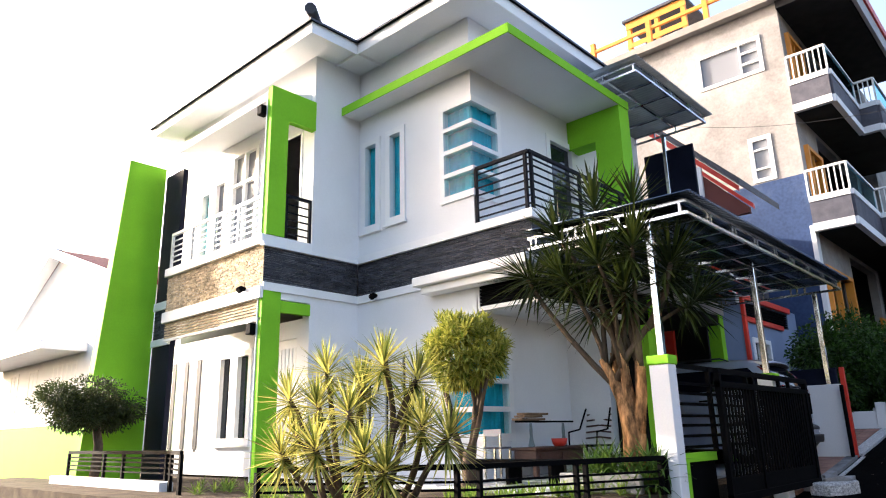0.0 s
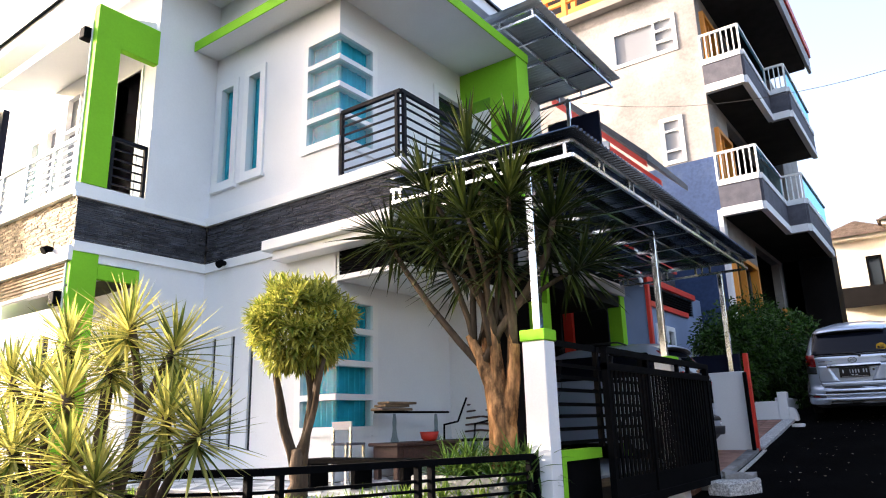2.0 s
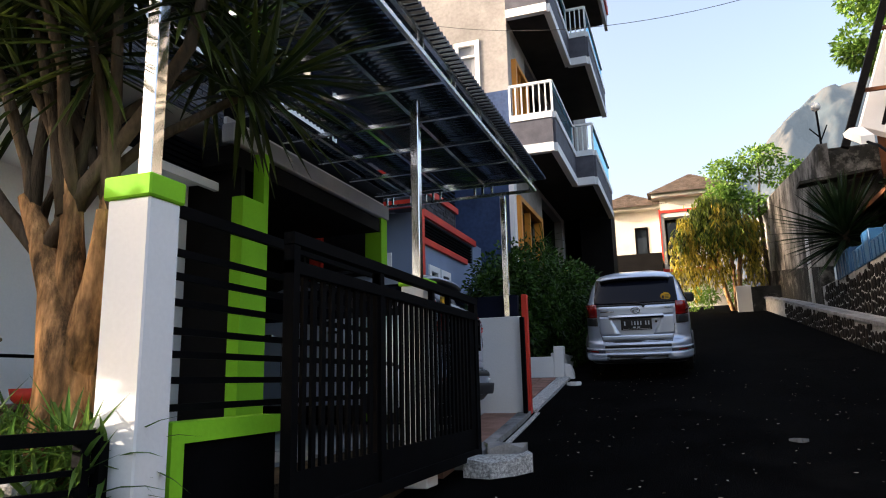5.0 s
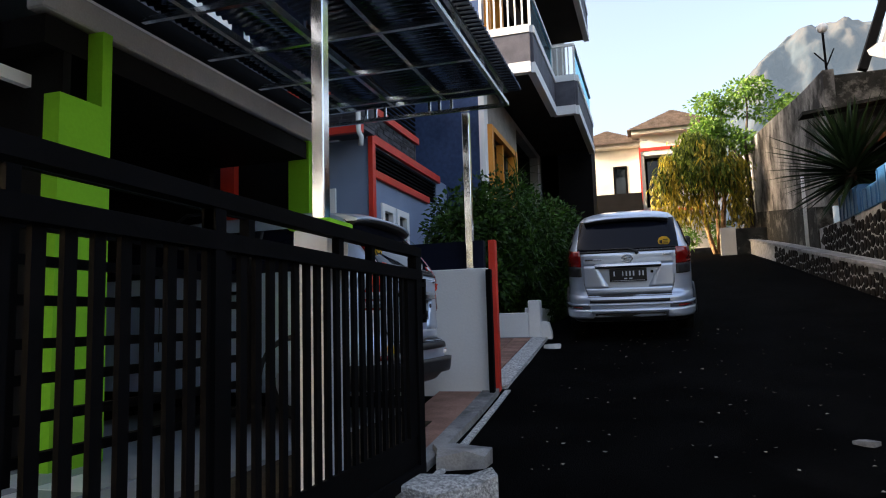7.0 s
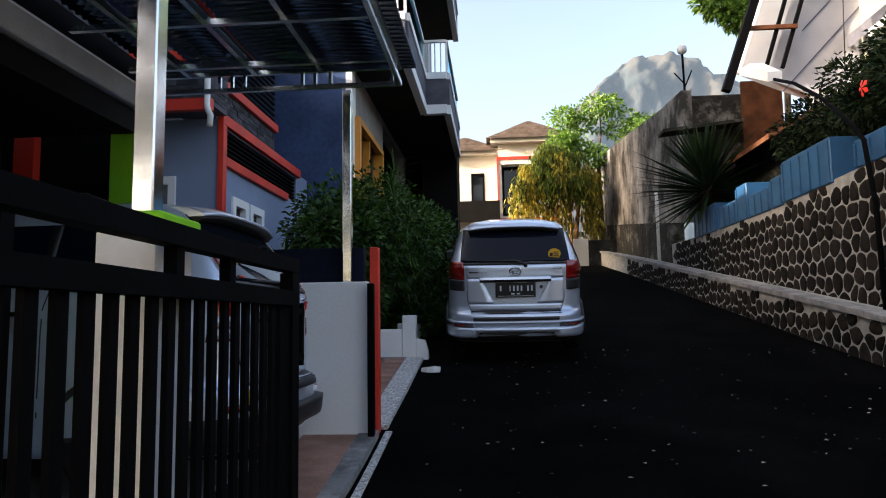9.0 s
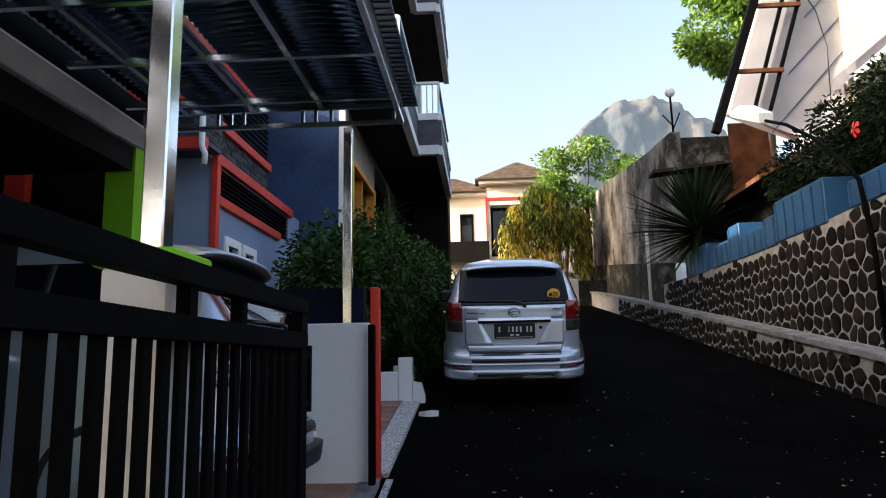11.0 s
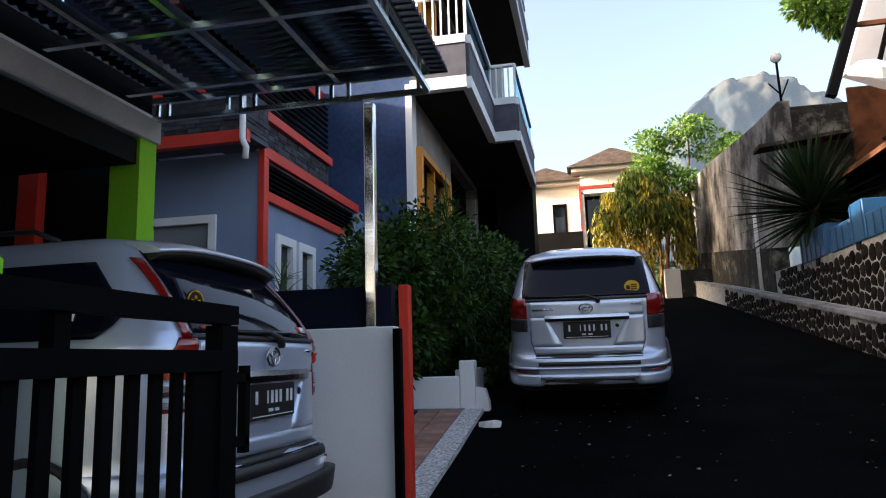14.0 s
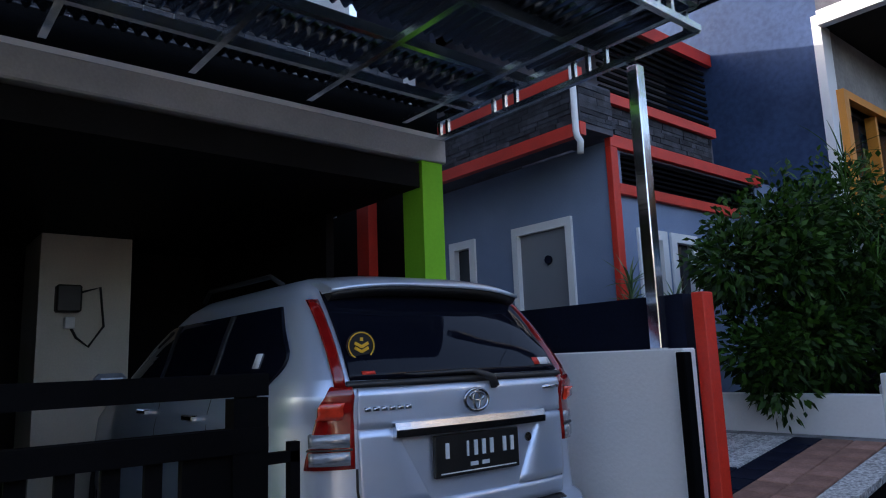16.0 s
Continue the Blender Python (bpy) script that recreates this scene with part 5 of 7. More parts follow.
def make_car(label, sporty):
    car = thing("car", label, "car", group="silver people carriers")
    bm = bmesh.new()
    rings = []
    n = 112
    zs = sorted({*CAR_Z, *np.linspace(0.24, 1.60, 22).round(3)})
    for z in zs:
        rings.append([bm.verts.new(car_point(2 * math.pi * k / n + 0.001, z)) for k in range(n)])
    for a, b in zip(rings, rings[1:]):
        for k in range(n):
            bm.faces.new((a[k], a[(k + 1) % n], b[(k + 1) % n], b[k])).smooth = True
    top = [bm.verts.new((v.co.x * 0.6, (v.co.y - 2.0) * 0.8 + 2.0, 1.65)) for v in rings[-1]]
    for k in range(n):
        bm.faces.new((rings[-1][k], rings[-1][(k + 1) % n], top[(k + 1) % n], top[k])).smooth = True
    bm.faces.new(top)
    bm.faces.new(rings[0][::-1])
    part("body", bm, SILVER, car)
    GW = 0.645 if sporty else 0.585
    # tailgate: panels standing proud round the number plate's recess
    tail = part("tailgate", skin(*across(-0.562, 0.562), 0.945, 1.105, 0.012, 20, 5), SILVER, car)
    part("lower_panel", skin(lambda z: angle_at_x(-0.562 + 0.30 * max(0, 0.70 - z), z), lambda z: angle_at_x(0.562 - 0.30 * max(0, 0.70 - z), z), 0.57, 0.645, 0.012, 20, 3), SILVER, tail)
    for s in (-1, 1):
        part("side_panel", skin(lambda z: angle_at_x(s * (0.24 + 0.55 * (z - 0.64)), z), lambda z: angle_at_x(s * (0.562 - 0.30 * max(0, 0.70 - z)), z), 0.645, 0.945, 0.012, 8, 8), SILVER, tail)
    part("rear_window", skin(lambda z: angle_at_x(-(GW - 0.09 * (z - 1.12)), z), lambda z: angle_at_x(GW - 0.09 * (z - 1.12), z), 1.135, 1.53, 0.008, 20, 12), CAR_GLASS, car, "dark tinted rear window")
    part("window_line", skin(*across(-0.60, 0.60), 1.106, 1.136, 0.012, 20, 1), BLACK_PLASTIC, tail)
    part("bumper_gap", skin(*across(-0.53, 0.53), 0.535, 0.566, 0.006, 16, 1), BLACK_PLASTIC, car)
    for s in (-1, 1):
        def rear_edge(z):
            return angle_at_y(0.40 + 0.95 * max(0, z - 1.25) + 1.3 * max(0, 1.19 - z), z, s)
        def front_edge(z):
            return angle_at_y(2.95 - 0.9 * max(0, z - 1.12), z, s)
        part("side_window", skin(rear_edge, front_edge, 1.115, 1.47, 0.014, 44, 12), CAR_GLASS, car, "dark tinted side windows")
        for y in (1.12, 2.0):
            part("door_pillar", skin(lambda z: angle_at_y(y, z, s), lambda z: angle_at_y(y + 0.06, z, s), 1.12, 1.465, 0.018, 2, 10), BLACK_PLASTIC, car)
            part("door_seam", skin(lambda z: angle_at_y(y - 0.02, z, s), lambda z: angle_at_y(y - 0.012, z, s), 0.42, 1.11, 0.001, 1, 6, 0.0), BLACK_PLASTIC, car)
            hd = boxes((s * 0.842 - 0.018, s * 0.842 + 0.018, y + 0.10, y + 0.27, 0.95, 0.98), bev=0.006)
            part("door_handle", hd, CHROME, car)
        tail_lamps(car, s, sporty)
        part("tailgate_seam", skin(lambda z: angle_at_x(s * (0.564 - 0.30 * max(0, 0.70 - z)), z), lambda z: angle_at_x(s * (0.574 - 0.30 * max(0, 0.70 - z)), z), 0.57, 0.80, 0.001, 1, 8, 0.0), BLACK_PLASTIC, tail)
        for y in (0.72, 3.28):
            car_wheel(car, s, y)
        mi = boxes((s * 0.78 if s > 0 else -0.98, 0.98 if s > 0 else -0.78, 2.85, 2.97, 1.02, 1.2), bev=0.03)
        part("mirror", mi, BLACK_PLASTIC if sporty else SILVER, car)
    # roof spoiler over the rear window
    sp, lip = bmesh.new(), bmesh.new()
    rows, low = [], []
    for k in range(17):
        x = -0.55 + 1.10 * k / 16
        e = abs(x / 0.55) ** 3
        y0, z0 = 0.30 + 0.045 * e, 1.560 - 0.035 * e
        rows.append([sp.verts.new(p) for p in ((x, y0, z0 - 0.012), (x, y0 + 0.004, z0 + 0.006), (x, y0 + 0.10, z0 + 0.040), (x, 0.62, 1.632 - 0.05 * e), (x, 0.85, 1.648 - 0.06 * e), (x, 0.80, 1.56 - 0.05 * e))])
        low.append([lip.verts.new(p) for p in ((x * 0.985, y0 + 0.006, z0 - 0.013), (x * 0.985, y0 + 0.03, z0 - 0.038), (x * 0.985, 0.50, 1.50 - 0.05 * e), (x * 0.985, 0.66, 1.55 - 0.05 * e))])
    for b, rr, m in ((sp, rows, 6), (lip, low, 4)):
        for p, q in zip(rr, rr[1:]):
            for i in range(m):
                b.faces.new((p[i], p[(i + 1) % m], q[(i + 1) % m], q[i])).smooth = True
        b.faces.new(rr[0])
        b.faces.new(rr[-1][::-1])
    spoiler = part("spoiler", sp, SILVER, car)
    part("spoiler_underside", lip, BLACK_PLASTIC, spoiler)
    # chrome strip, number plate, badge, wiper
    strip_bm = bmesh.new()
    rows = []
    for k in range(13):
        x = -0.42 + 0.84 * k / 12
        y = car_point(angle_at_x(x, 0.93), 0.93, 0.02)[1]
        rows.append([strip_bm.verts.new(p) for p in ((x, y - 0.022, 0.935), (x, y - 0.012, 0.962), (x, y + 0.03, 0.962), (x, y + 0.03, 0.905), (x, y - 0.018, 0.905))])
    for p, q in zip(rows, rows[1:]):
        for i in range(5):
            strip_bm.faces.new((p[i], p[(i + 1) % 5], q[(i + 1) % 5], q[i]))
    strip_bm.faces.new(rows[0])
    strip_bm.faces.new(rows[-1][::-1])
    part("chrome_strip", strip_bm, CHROME_TRIM, tail, "chrome strip over the number plate")
    pl = part("number_plate", boxes((-0.235, 0.235, 0.058, 0.082, 0.725, 0.895), bev=0.004), PLATE, tail, "black number plate")
    part("plate_line", boxes((-0.21, 0.21, 0.054, 0.059, 0.738, 0.742)), LETTER, pl)
    for x, w in ((-0.175, 0.034), (-0.065, 0.018), (-0.02, 0.034), (0.025, 0.034), (0.07, 0.034), (0.145, 0.034), (0.19, 0.034)):
        part("bar", boxes((x - w * 0.27, x + w * 0.27, 0.053, 0.059, 0.80, 0.862)), PLATE_INK, pl)
    for x in (-0.032, 0.032):
        part("bar", boxes((x - 0.02, x + 0.02, 0.053, 0.059, 0.758, 0.774)), PLATE_INK, pl)
    bd = bmesh.new()
    torus_ring(bd, (0.0, 1.03), 0.066, 0.046, 0.062, 0.008)
    if sporty:
        tube(bd, [(-0.045, 0.062, 1.02), (0.0, 0.060, 1.045), (0.045, 0.062, 1.04)], 0.009, 6)
        tube(bd, [(-0.04, 0.062, 1.008), (0.03, 0.062, 1.008)], 0.007, 6)
    else:
        torus_ring(bd, (0.0, 1.045), 0.040, 0.018, 0.060, 0.006)
        torus_ring(bd, (0.0, 1.030), 0.018, 0.040, 0.060, 0.006)
    part("badge", bd, CHROME_TRIM, tail, "round chrome badge")
    for k in range(6):
        part("name_bar", skin(*across(-0.53 + 0.036 * k, -0.503 + 0.036 * k), 1.012, 1.034, 0.024, 2, 1), CHROME_TRIM if not sporty or k > 2 else BLACK_PLASTIC, tail)
    part("name_bar", skin(*across(0.44, 0.53), 1.052, 1.072, 0.024, 3, 1), CHROME_TRIM, tail)
    lock = bmesh.new()
    disc(lock, (0.30, 0.845), 0.02, 0.02, 0.062)
    part("lock", lock, CHROME_TRIM, tail)
    wp = bmesh.new()
    tube(wp, [(0.13, 0.085, 1.085), (0.11, 0.075, 1.12), (0.02, 0.095, 1.155), (-0.42, 0.145, 1.150)], [0.024, 0.020, 0.012, 0.008], 6)
    part("wiper", wp, BLACK_PLASTIC, car)
    st = bmesh.new()
    sx, sz = (0.47, 1.225) if sporty else (-0.50, 1.275)
    yb = car_point(angle_at_x(sx, sz), sz, 0.012)[1]
    disc(st, (sx, sz), 0.075 if sporty else 0.068, 0.062, yb - 0.024)
    if sporty:
        part("sticker", st, YELLOW, car, "round yellow sticker")
        ink = bmesh.new()
        quadbox(ink, sx - 0.055, sx - 0.02, yb - 0.030, yb - 0.023, sz - 0.03, sz + 0.012)
        for dz in (0.018, -0.004, -0.026):
            quadbox(ink, sx - 0.01, sx + 0.05, yb - 0.030, yb - 0.023, sz + dz - 0.005, sz + dz + 0.005)
        part("sticker_print", ink, BLACK_PLASTIC, car)
    else:
        part("sticker", st, PLATE, car, "round black sticker with yellow emblem")
        ink = bmesh.new()
        torus_ring(ink, (sx, sz), 0.060, 0.055, yb - 0.026, 0.003)
        for s in (-1, 1):
            bar(ink, (sx, yb - 0.027, sz - 0.024), (sx + s * 0.032, yb - 0.027, sz - 0.008), 0.006, 0.012)
            bar(ink, (sx, yb - 0.027, sz - 0.004), (sx + s * 0.032, yb - 0.027, sz + 0.012), 0.006, 0.012)
        quadbox(ink, sx - 0.006, sx + 0.006, yb - 0.030, yb - 0.023, sz + 0.02, sz + 0.034)
        for k in range(7):
            quadbox(ink, sx - 0.055 + 0.017 * k, sx - 0.043 + 0.017 * k, yb - 0.034, yb - 0.026, sz - 0.092, sz - 0.072)
        part("sticker_print", ink, YELLOW, car, "yellow emblem")
        for x0, x1, z0, z1, m in ((0.44, 0.475, 1.165, 1.205, RED_PAINT), (0.475, 0.555, 1.165, 1.205, LETTER), (-0.52, -0.46, 1.155, 1.175, RED_PAINT)):
            part("label_sticker", skin(*across(x0, x1), z0, z1, 0.012, 2, 1), m, car, "small printed sticker")
        part("side_sticker", skin(lambda z: angle_at_y(0.62, z, -1), lambda z: angle_at_y(0.68, z, -1), 1.195, 1.265, 0.020, 2, 2), LETTER, car, "small white sticker")
        q = car_point(angle_at_x(-0.60, 0.50), 0.50, 0.01)
        part("square_sticker", boxes((-0.64, -0.55, q[1] - 0.012, q[1] + 0.03, 0.475, 0.535)), YELLOW, car, "small square yellow sticker")
    # bumper details
    part("valance", skin(lambda z: angle_at_y(1.0, z, -1), lambda z: angle_at_y(1.0, z, 1), 0.205, 0.318, 0.006, 40, 2), BLACK_PLASTIC, car)
    if sporty:
        kit = part("body_kit", skin(*across(-0.46, 0.46), 0.325, 0.375, 0.045, 16, 2), SILVER, car, "silver body kit lip")
        part("vent", skin(*across(-0.50, 0.50), 0.455, 0.50, 0.008, 16, 1), BLACK_PLASTIC, car)
        for s in (-1, 1):
            part("kit_corner", skin(lambda z: angle_at_x(s * (0.40 + 0.5 * (0.375 - z)), z), lambda z: angle_at_y(0.55, z, s), 0.255, 0.375, lambda z: 0.05 - 0.15 * (z - 0.255), 16, 4), SILVER, kit)
            part("kit_edge", skin(lambda z: angle_at_x(s * 0.52, z), lambda z: angle_at_y(0.55, z, s), 0.425, 0.45, 0.028, 16, 1), SILVER, kit)
            # grey strip paints the shadow below the bumper step
            part("kit_shadow", skin(lambda z: angle_at_x(s * 0.50, z), lambda z: angle_at_y(0.45, z, s), 0.378, 0.424, 0.008, 14, 1), GREY_TILE, kit)
            part("reflector", skin(*across(s * 0.60, s * 0.755), 0.386, 0.416, 0.016, 4, 1), RED_LENS, car)
        part("kit_edge", skin(*across(-0.52, 0.52), 0.425, 0.445, 0.020, 16, 1), SILVER, kit)
    else:
        part("bumper_lip", skin(lambda z: angle_at_y(0.45, z, -1), lambda z: angle_at_y(0.45, z, 1), 0.27, 0.40, 0.055, 40, 4), BLACK_PLASTIC, car, "black bumper guard")
        part("bumper_top", skin(*across(-0.56, 0.56), 0.475, 0.535, 0.012, 20, 2), BLACK_PLASTIC, car)
        for s in (-1, 1):
            part("reflector", skin(*across(s * 0.60, s * 0.72), 0.425, 0.465, 0.014, 4, 1), RED_LENS, car)
            part("bumper_sticker", skin(*across(s * 0.50, s * 0.58), 0.425, 0.46, 0.014, 3, 1), LETTER, car)
            rr = bmesh.new()
            tube(rr, [(s * 0.50, 0.95, 1.61), (s * 0.50, 1.1, 1.67), (s * 0.51, 2.0, 1.68), (s * 0.51, 2.1, 1.62)], 0.014, 6)
            part("roof_rail", rr, BLACK_PLASTIC, car)
    part("underside", boxes((-0.72, 0.72, 0.35, 3.8, 0.19, 0.30)), BLACK_PLASTIC, car)
    return car


slope = math.degrees(math.atan2(ground(18) - ground(16.2), 1.8))
lane_car = make_car("silver people carrier with body kit parked in the lane", True)
lane_car.matrix_basis = pose(-1.93, 16.15, ground(16.6) + 0.0, slope, 0, 1.0)
port_car = make_car("silver people carrier parked nose-in under the carport", False)
port_car.matrix_basis = pose(-3.44, 12.28, 0.98, 0, 0, 88.0)

# ---- plants ----
def blade(verts, faces, base, way, length, width, droop, rng, segs=4, fold=0.25):
    """One long leaf: a folded strip that bends down towards its tip."""
    way = Vector(way).normalized()
    side = way.cross(Vector((0, 0, 1)))
    side = (side if side.length > 0.05 else Vector((1, 0, 0))).normalized()
    up = side.cross(way).normalized()
    p, d = Vector(base), way.copy()
    k = len(verts)
    for i in range(segs + 1):
        t = i / segs
        w = width * (0.55 + 1.0 * t) if t < 0.4 else width * (0.95 * (1 - (t - 0.4) / 0.6) ** 0.8 + 0.02)
        verts.extend([tuple(p - side * w / 2 + up * w * fold), tuple(p), tuple(p + side * w / 2 + up * w * fold)])
        d = (d + Vector((0, 0, -droop / segs))).normalized()
        p = p + d * (length / segs)
    for i in range(segs):
        a = k + 3 * i
        faces.extend([(a, a + 1, a + 4, a + 3), (a + 1, a + 2, a + 5, a + 4)])


def rosette(verts, faces, c, axis, n, length, width, rng, spread=(0.15, 1.75), droop=0.5, stem=0.25):
    """A head of sword leaves round the end of a branch."""
    axis = Vector(axis).normalized()
    a = axis.orthogonal().normalized()
    b = axis.cross(a)
    for i in range(n):
        t = (i + rng.random()) / n
        tilt = spread[0] + (spread[1] - spread[0]) * t ** 0.8 + rng.uniform(-0.12, 0.12)
        ph = i * 2.39996 + rng.uniform(-0.3, 0.3)
        way = axis * math.cos(tilt) + (a * math.cos(ph) + b * math.sin(ph)) * math.sin(tilt)
        base = Vector(c) - axis * (stem * t)
        blade(verts, faces, base, way, length * rng.uniform(0.75, 1.12) * (0.8 + 0.25 * math.sin(math.pi * t)), width, droop * rng.uniform(0.4, 1.3) * (0.3 + t), rng)


def limb(bm, a, b, r0, r1, rng, bend=0.08, n=6, sides=8):
    a, b = Vector(a), Vector(b)
    mid = Vector((rng.uniform(-1, 1), rng.uniform(-1, 1), rng.uniform(-0.3, 0.3))) * bend * (b - a).length
    pts, rad = [], []
    for i in range(n + 1):
        t = i / n
        pts.append(a.lerp(b, t) + mid * math.sin(math.pi * t) + Vector((rng.uniform(-1, 1), rng.uniform(-1, 1), 0)) * 0.012)
        rad.append((r0 + (r1 - r0) * t) * rng.uniform(0.92, 1.08))
    tube(bm, pts, rad, sides)
    return pts


def dark_dracaena():
    rng = random.Random(7)
    tree = thing("dracaena_tree", "tall multi-stemmed dracaena with dark sword leaves in a planted bed", "tree", (-4.02, 7.3, 0.9))
    tb = bmesh.new()
    tube(tb, [(-3.85, 7.27, 0.82), (-3.86, 7.26, 0.95), (-3.86, 7.26, 1.2), (-3.85, 7.26, 1.45), (-3.88, 7.26, 1.66), (-3.95, 7.26, 1.86), (-4.06, 7.25, 2.08), (-4.17, 7.24, 2.32)], [0.19, 0.15, 0.135, 0.13, 0.12, 0.085, 0.06, 0.042], 16)
    tube(tb, [(-3.87, 7.27, 1.5), (-3.88, 7.27, 1.85), (-3.90, 7.27, 2.1), (-3.92, 7.26, 2.4)], [0.09, 0.075, 0.055, 0.045], 12)
    tube(tb, [(-3.82, 7.26, 1.42), (-3.76, 7.25, 1.66), (-3.71, 7.25, 1.88), (-3.69, 7.25, 2.06), (-3.68, 7.25, 2.20)], [0.09, 0.075, 0.06, 0.05, 0.045], 12)
    tube(tb, [(-3.80, 7.30, 1.60), (-3.78, 7.32, 1.9), (-3.76, 7.34, 2.3)], [0.06, 0.045, 0.04], 10)
    tube(tb, [(-3.96, 7.30, 1.7), (-4.06, 7.36, 2.0), (-4.10, 7.40, 2.4)], [0.06, 0.048, 0.04], 10)
    part("trunk", tb, BARK, tree)
    heads = [((-5.05, 7.05, 3.42), (-0.7, -0.25, 0.45)), ((-4.55, 7.1, 3.85), (-0.35, -0.2, 1)), ((-4.05, 7.15, 4.15), (-0.05, -0.1, 1)), ((-3.62, 7.3, 4.1), (0.15, 0.0, 1)),
             ((-4.45, 7.0, 3.30), (-0.4, -0.5, 0.7)), ((-3.95, 6.95, 3.40), (0.0, -0.6, 0.8)), ((-3.55, 7.05, 3.55), (0.4, -0.3, 0.8)), ((-3.25, 7.35, 3.35), (0.6, 0.0, 0.8)),
             ((-4.2, 7.4, 3.55), (-0.2, 0.4, 0.9)), ((-3.80, 7.5, 3.65), (0.1, 0.4, 0.9)), ((-4.75, 7.3, 3.45), (-0.5, 0.2, 0.8)), ((-3.15, 7.75, 2.95), (0.5, 0.5, 0.5)),
             ((-3.45, 7.8, 3.2), (0.2, 0.6, 0.6)), ((-4.3, 7.2, 3.0), (-0.3, -0.3, 0.6)), ((-3.75, 7.15, 3.05), (0.2, -0.5, 0.5))]
    for k, (h, ax) in enumerate(heads):
        b = bmesh.new()
        start = Vector(((-4.14, 7.24, 2.25), (-3.92, 7.26, 2.3), (-3.76, 7.34, 2.2), (-4.10, 7.4, 2.3))[k % 4]) + Vector((rng.uniform(-0.03, 0.03), 0, rng.uniform(-0.12, 0.0)))
        if k == 0:
            tube(b, [(-3.98, 7.25, 1.95), (-4.25, 7.2, 2.25), (-4.55, 7.15, 2.62), (-4.85, 7.1, 3.05), h], [0.040, 0.036, 0.032, 0.028, 0.025], 8)
        elif k == 7:
            tube(b, [(-4.02, 7.25, 2.05), (-3.85, 7.28, 2.35), (-3.55, 7.32, 2.7), (-3.35, 7.35, 3.0), h], [0.045, 0.04, 0.035, 0.033, 0.03], 8)
        else:
            hv = Vector(h)
            w = [start, start + Vector(((hv.x - start.x) * 0.12, (hv.y - start.y) * 0.12, (hv.z - start.z) * 0.28)), start + Vector(((hv.x - start.x) * 0.38, (hv.y - start.y) * 0.38, (hv.z - start.z) * 0.58)), start + Vector(((hv.x - start.x) * 0.75, (hv.y - start.y) * 0.75, (hv.z - start.z) * 0.85)), hv]
            w = [p + Vector((rng.uniform(-0.025, 0.025), rng.uniform(-0.025, 0.025), 0)) for p in w[:-1]] + [hv]
            tube(b, w, [0.034, 0.031, 0.028, 0.024, 0.02], 8)
        part("branch", b, BARK_GREY, tree)
        v, f = [], []
        rosette(v, f, Vector(h) + Vector(ax).normalized() * 0.1, ax, 74, 0.62, 0.038, rng, (0.05, 1.95), 0.30, 0.30)
        raw("leaf_head", v, f, DRAC_LEAF, tree)
    v, f = [], []
    for k in range(34):
        c = (-3.95 + rng.uniform(-0.5, 0.5), 7.12 + rng.uniform(-0.25, 0.3), 1.02 + rng.uniform(-0.05, 0.16))
        rosette(v, f, c, (rng.uniform(-0.3, 0.3), rng.uniform(-0.3, 0.3), 1), 16, 0.36, 0.028, rng, (0.2, 1.4), 1.0, 0.05)
    bed = thing("bed_plants", "low green strap-leaved plants in a raised stone bed", "plant", (-4.0, 7.15, 0.9))
    raw("leaves", v, f, leafy("strap_leaf", (0.05, 0.12, 0.025), (0.10, 0.17, 0.03)), bed)
    part("bed_rim", boxes((-4.62, -3.62, 6.86, 6.94, 0.86, 1.06), (-4.62, -4.54, 6.94, 7.55, 0.86, 1.06), bev=0.012), KERB, bed)


dark_dracaena()


def yellow_dracaena():
    rng = random.Random(11)
    pl = thing("dracaena_shrub", "clump of yellow-striped dracaenas in full sun", "plant", (-4.6, 3.9, 0.86))
    heads = [(-5.15, 3.95, 2.12), (-4.30, 3.90, 2.12), (-4.75, 4.05, 1.95), (-5.45, 3.75, 1.88), (-4.95, 3.7, 1.80), (-4.05, 4.05, 1.98), (-4.45, 3.65, 1.72), (-3.85, 3.9, 1.60),
             (-4.7, 3.5, 1.45), (-5.1, 3.45, 1.40), (-4.15, 3.55, 1.40), (-3.62, 3.95, 1.52), (-4.95, 4.2, 2.0), (-4.4, 4.3, 1.75), (-5.6, 3.95, 1.55), (-3.95, 3.6, 1.28)]
    for h in heads:
        b = bmesh.new()
        foot = (-4.65 + (h[0] + 4.65) * 0.45, 3.95 + (h[1] - 3.95) * 0.3, 0.84)
        limb(b, foot, h, 0.032, 0.022, rng, 0.08, 6, 8)
        part("stem", b, BARK_GREY, pl)
        v, f = [], []
        ax = ((h[0] + 4.65) * 0.35 + rng.uniform(-0.15, 0.15), (h[1] - 3.95) * 0.6 + rng.uniform(-0.15, 0.15), 1)
        rosette(v, f, h, ax, 92, 0.36, 0.024, rng, (0.1, 2.35), 0.10, 0.12)
        raw("leaf_head", v, f, SPIKE_LEAF, pl)


yellow_dracaena()


def small_leaf(verts, faces, p, way, length, width, rng):
    way = Vector(way).normalized()
    side = way.orthogonal().normalized()
    side.rotate(Matrix.Rotation(rng.uniform(0, 6.28), 3, way))
    k = len(verts)
    p = Vector(p)
    sag = Vector((0, 0, -0.12 * length))
    verts.extend([tuple(p), tuple(p + way * length * 0.45 + side * width / 2), tuple(p + way * length + sag), tuple(p + way * length * 0.45 - side * width / 2)])
    faces.append((k, k + 1, k + 2, k + 3))


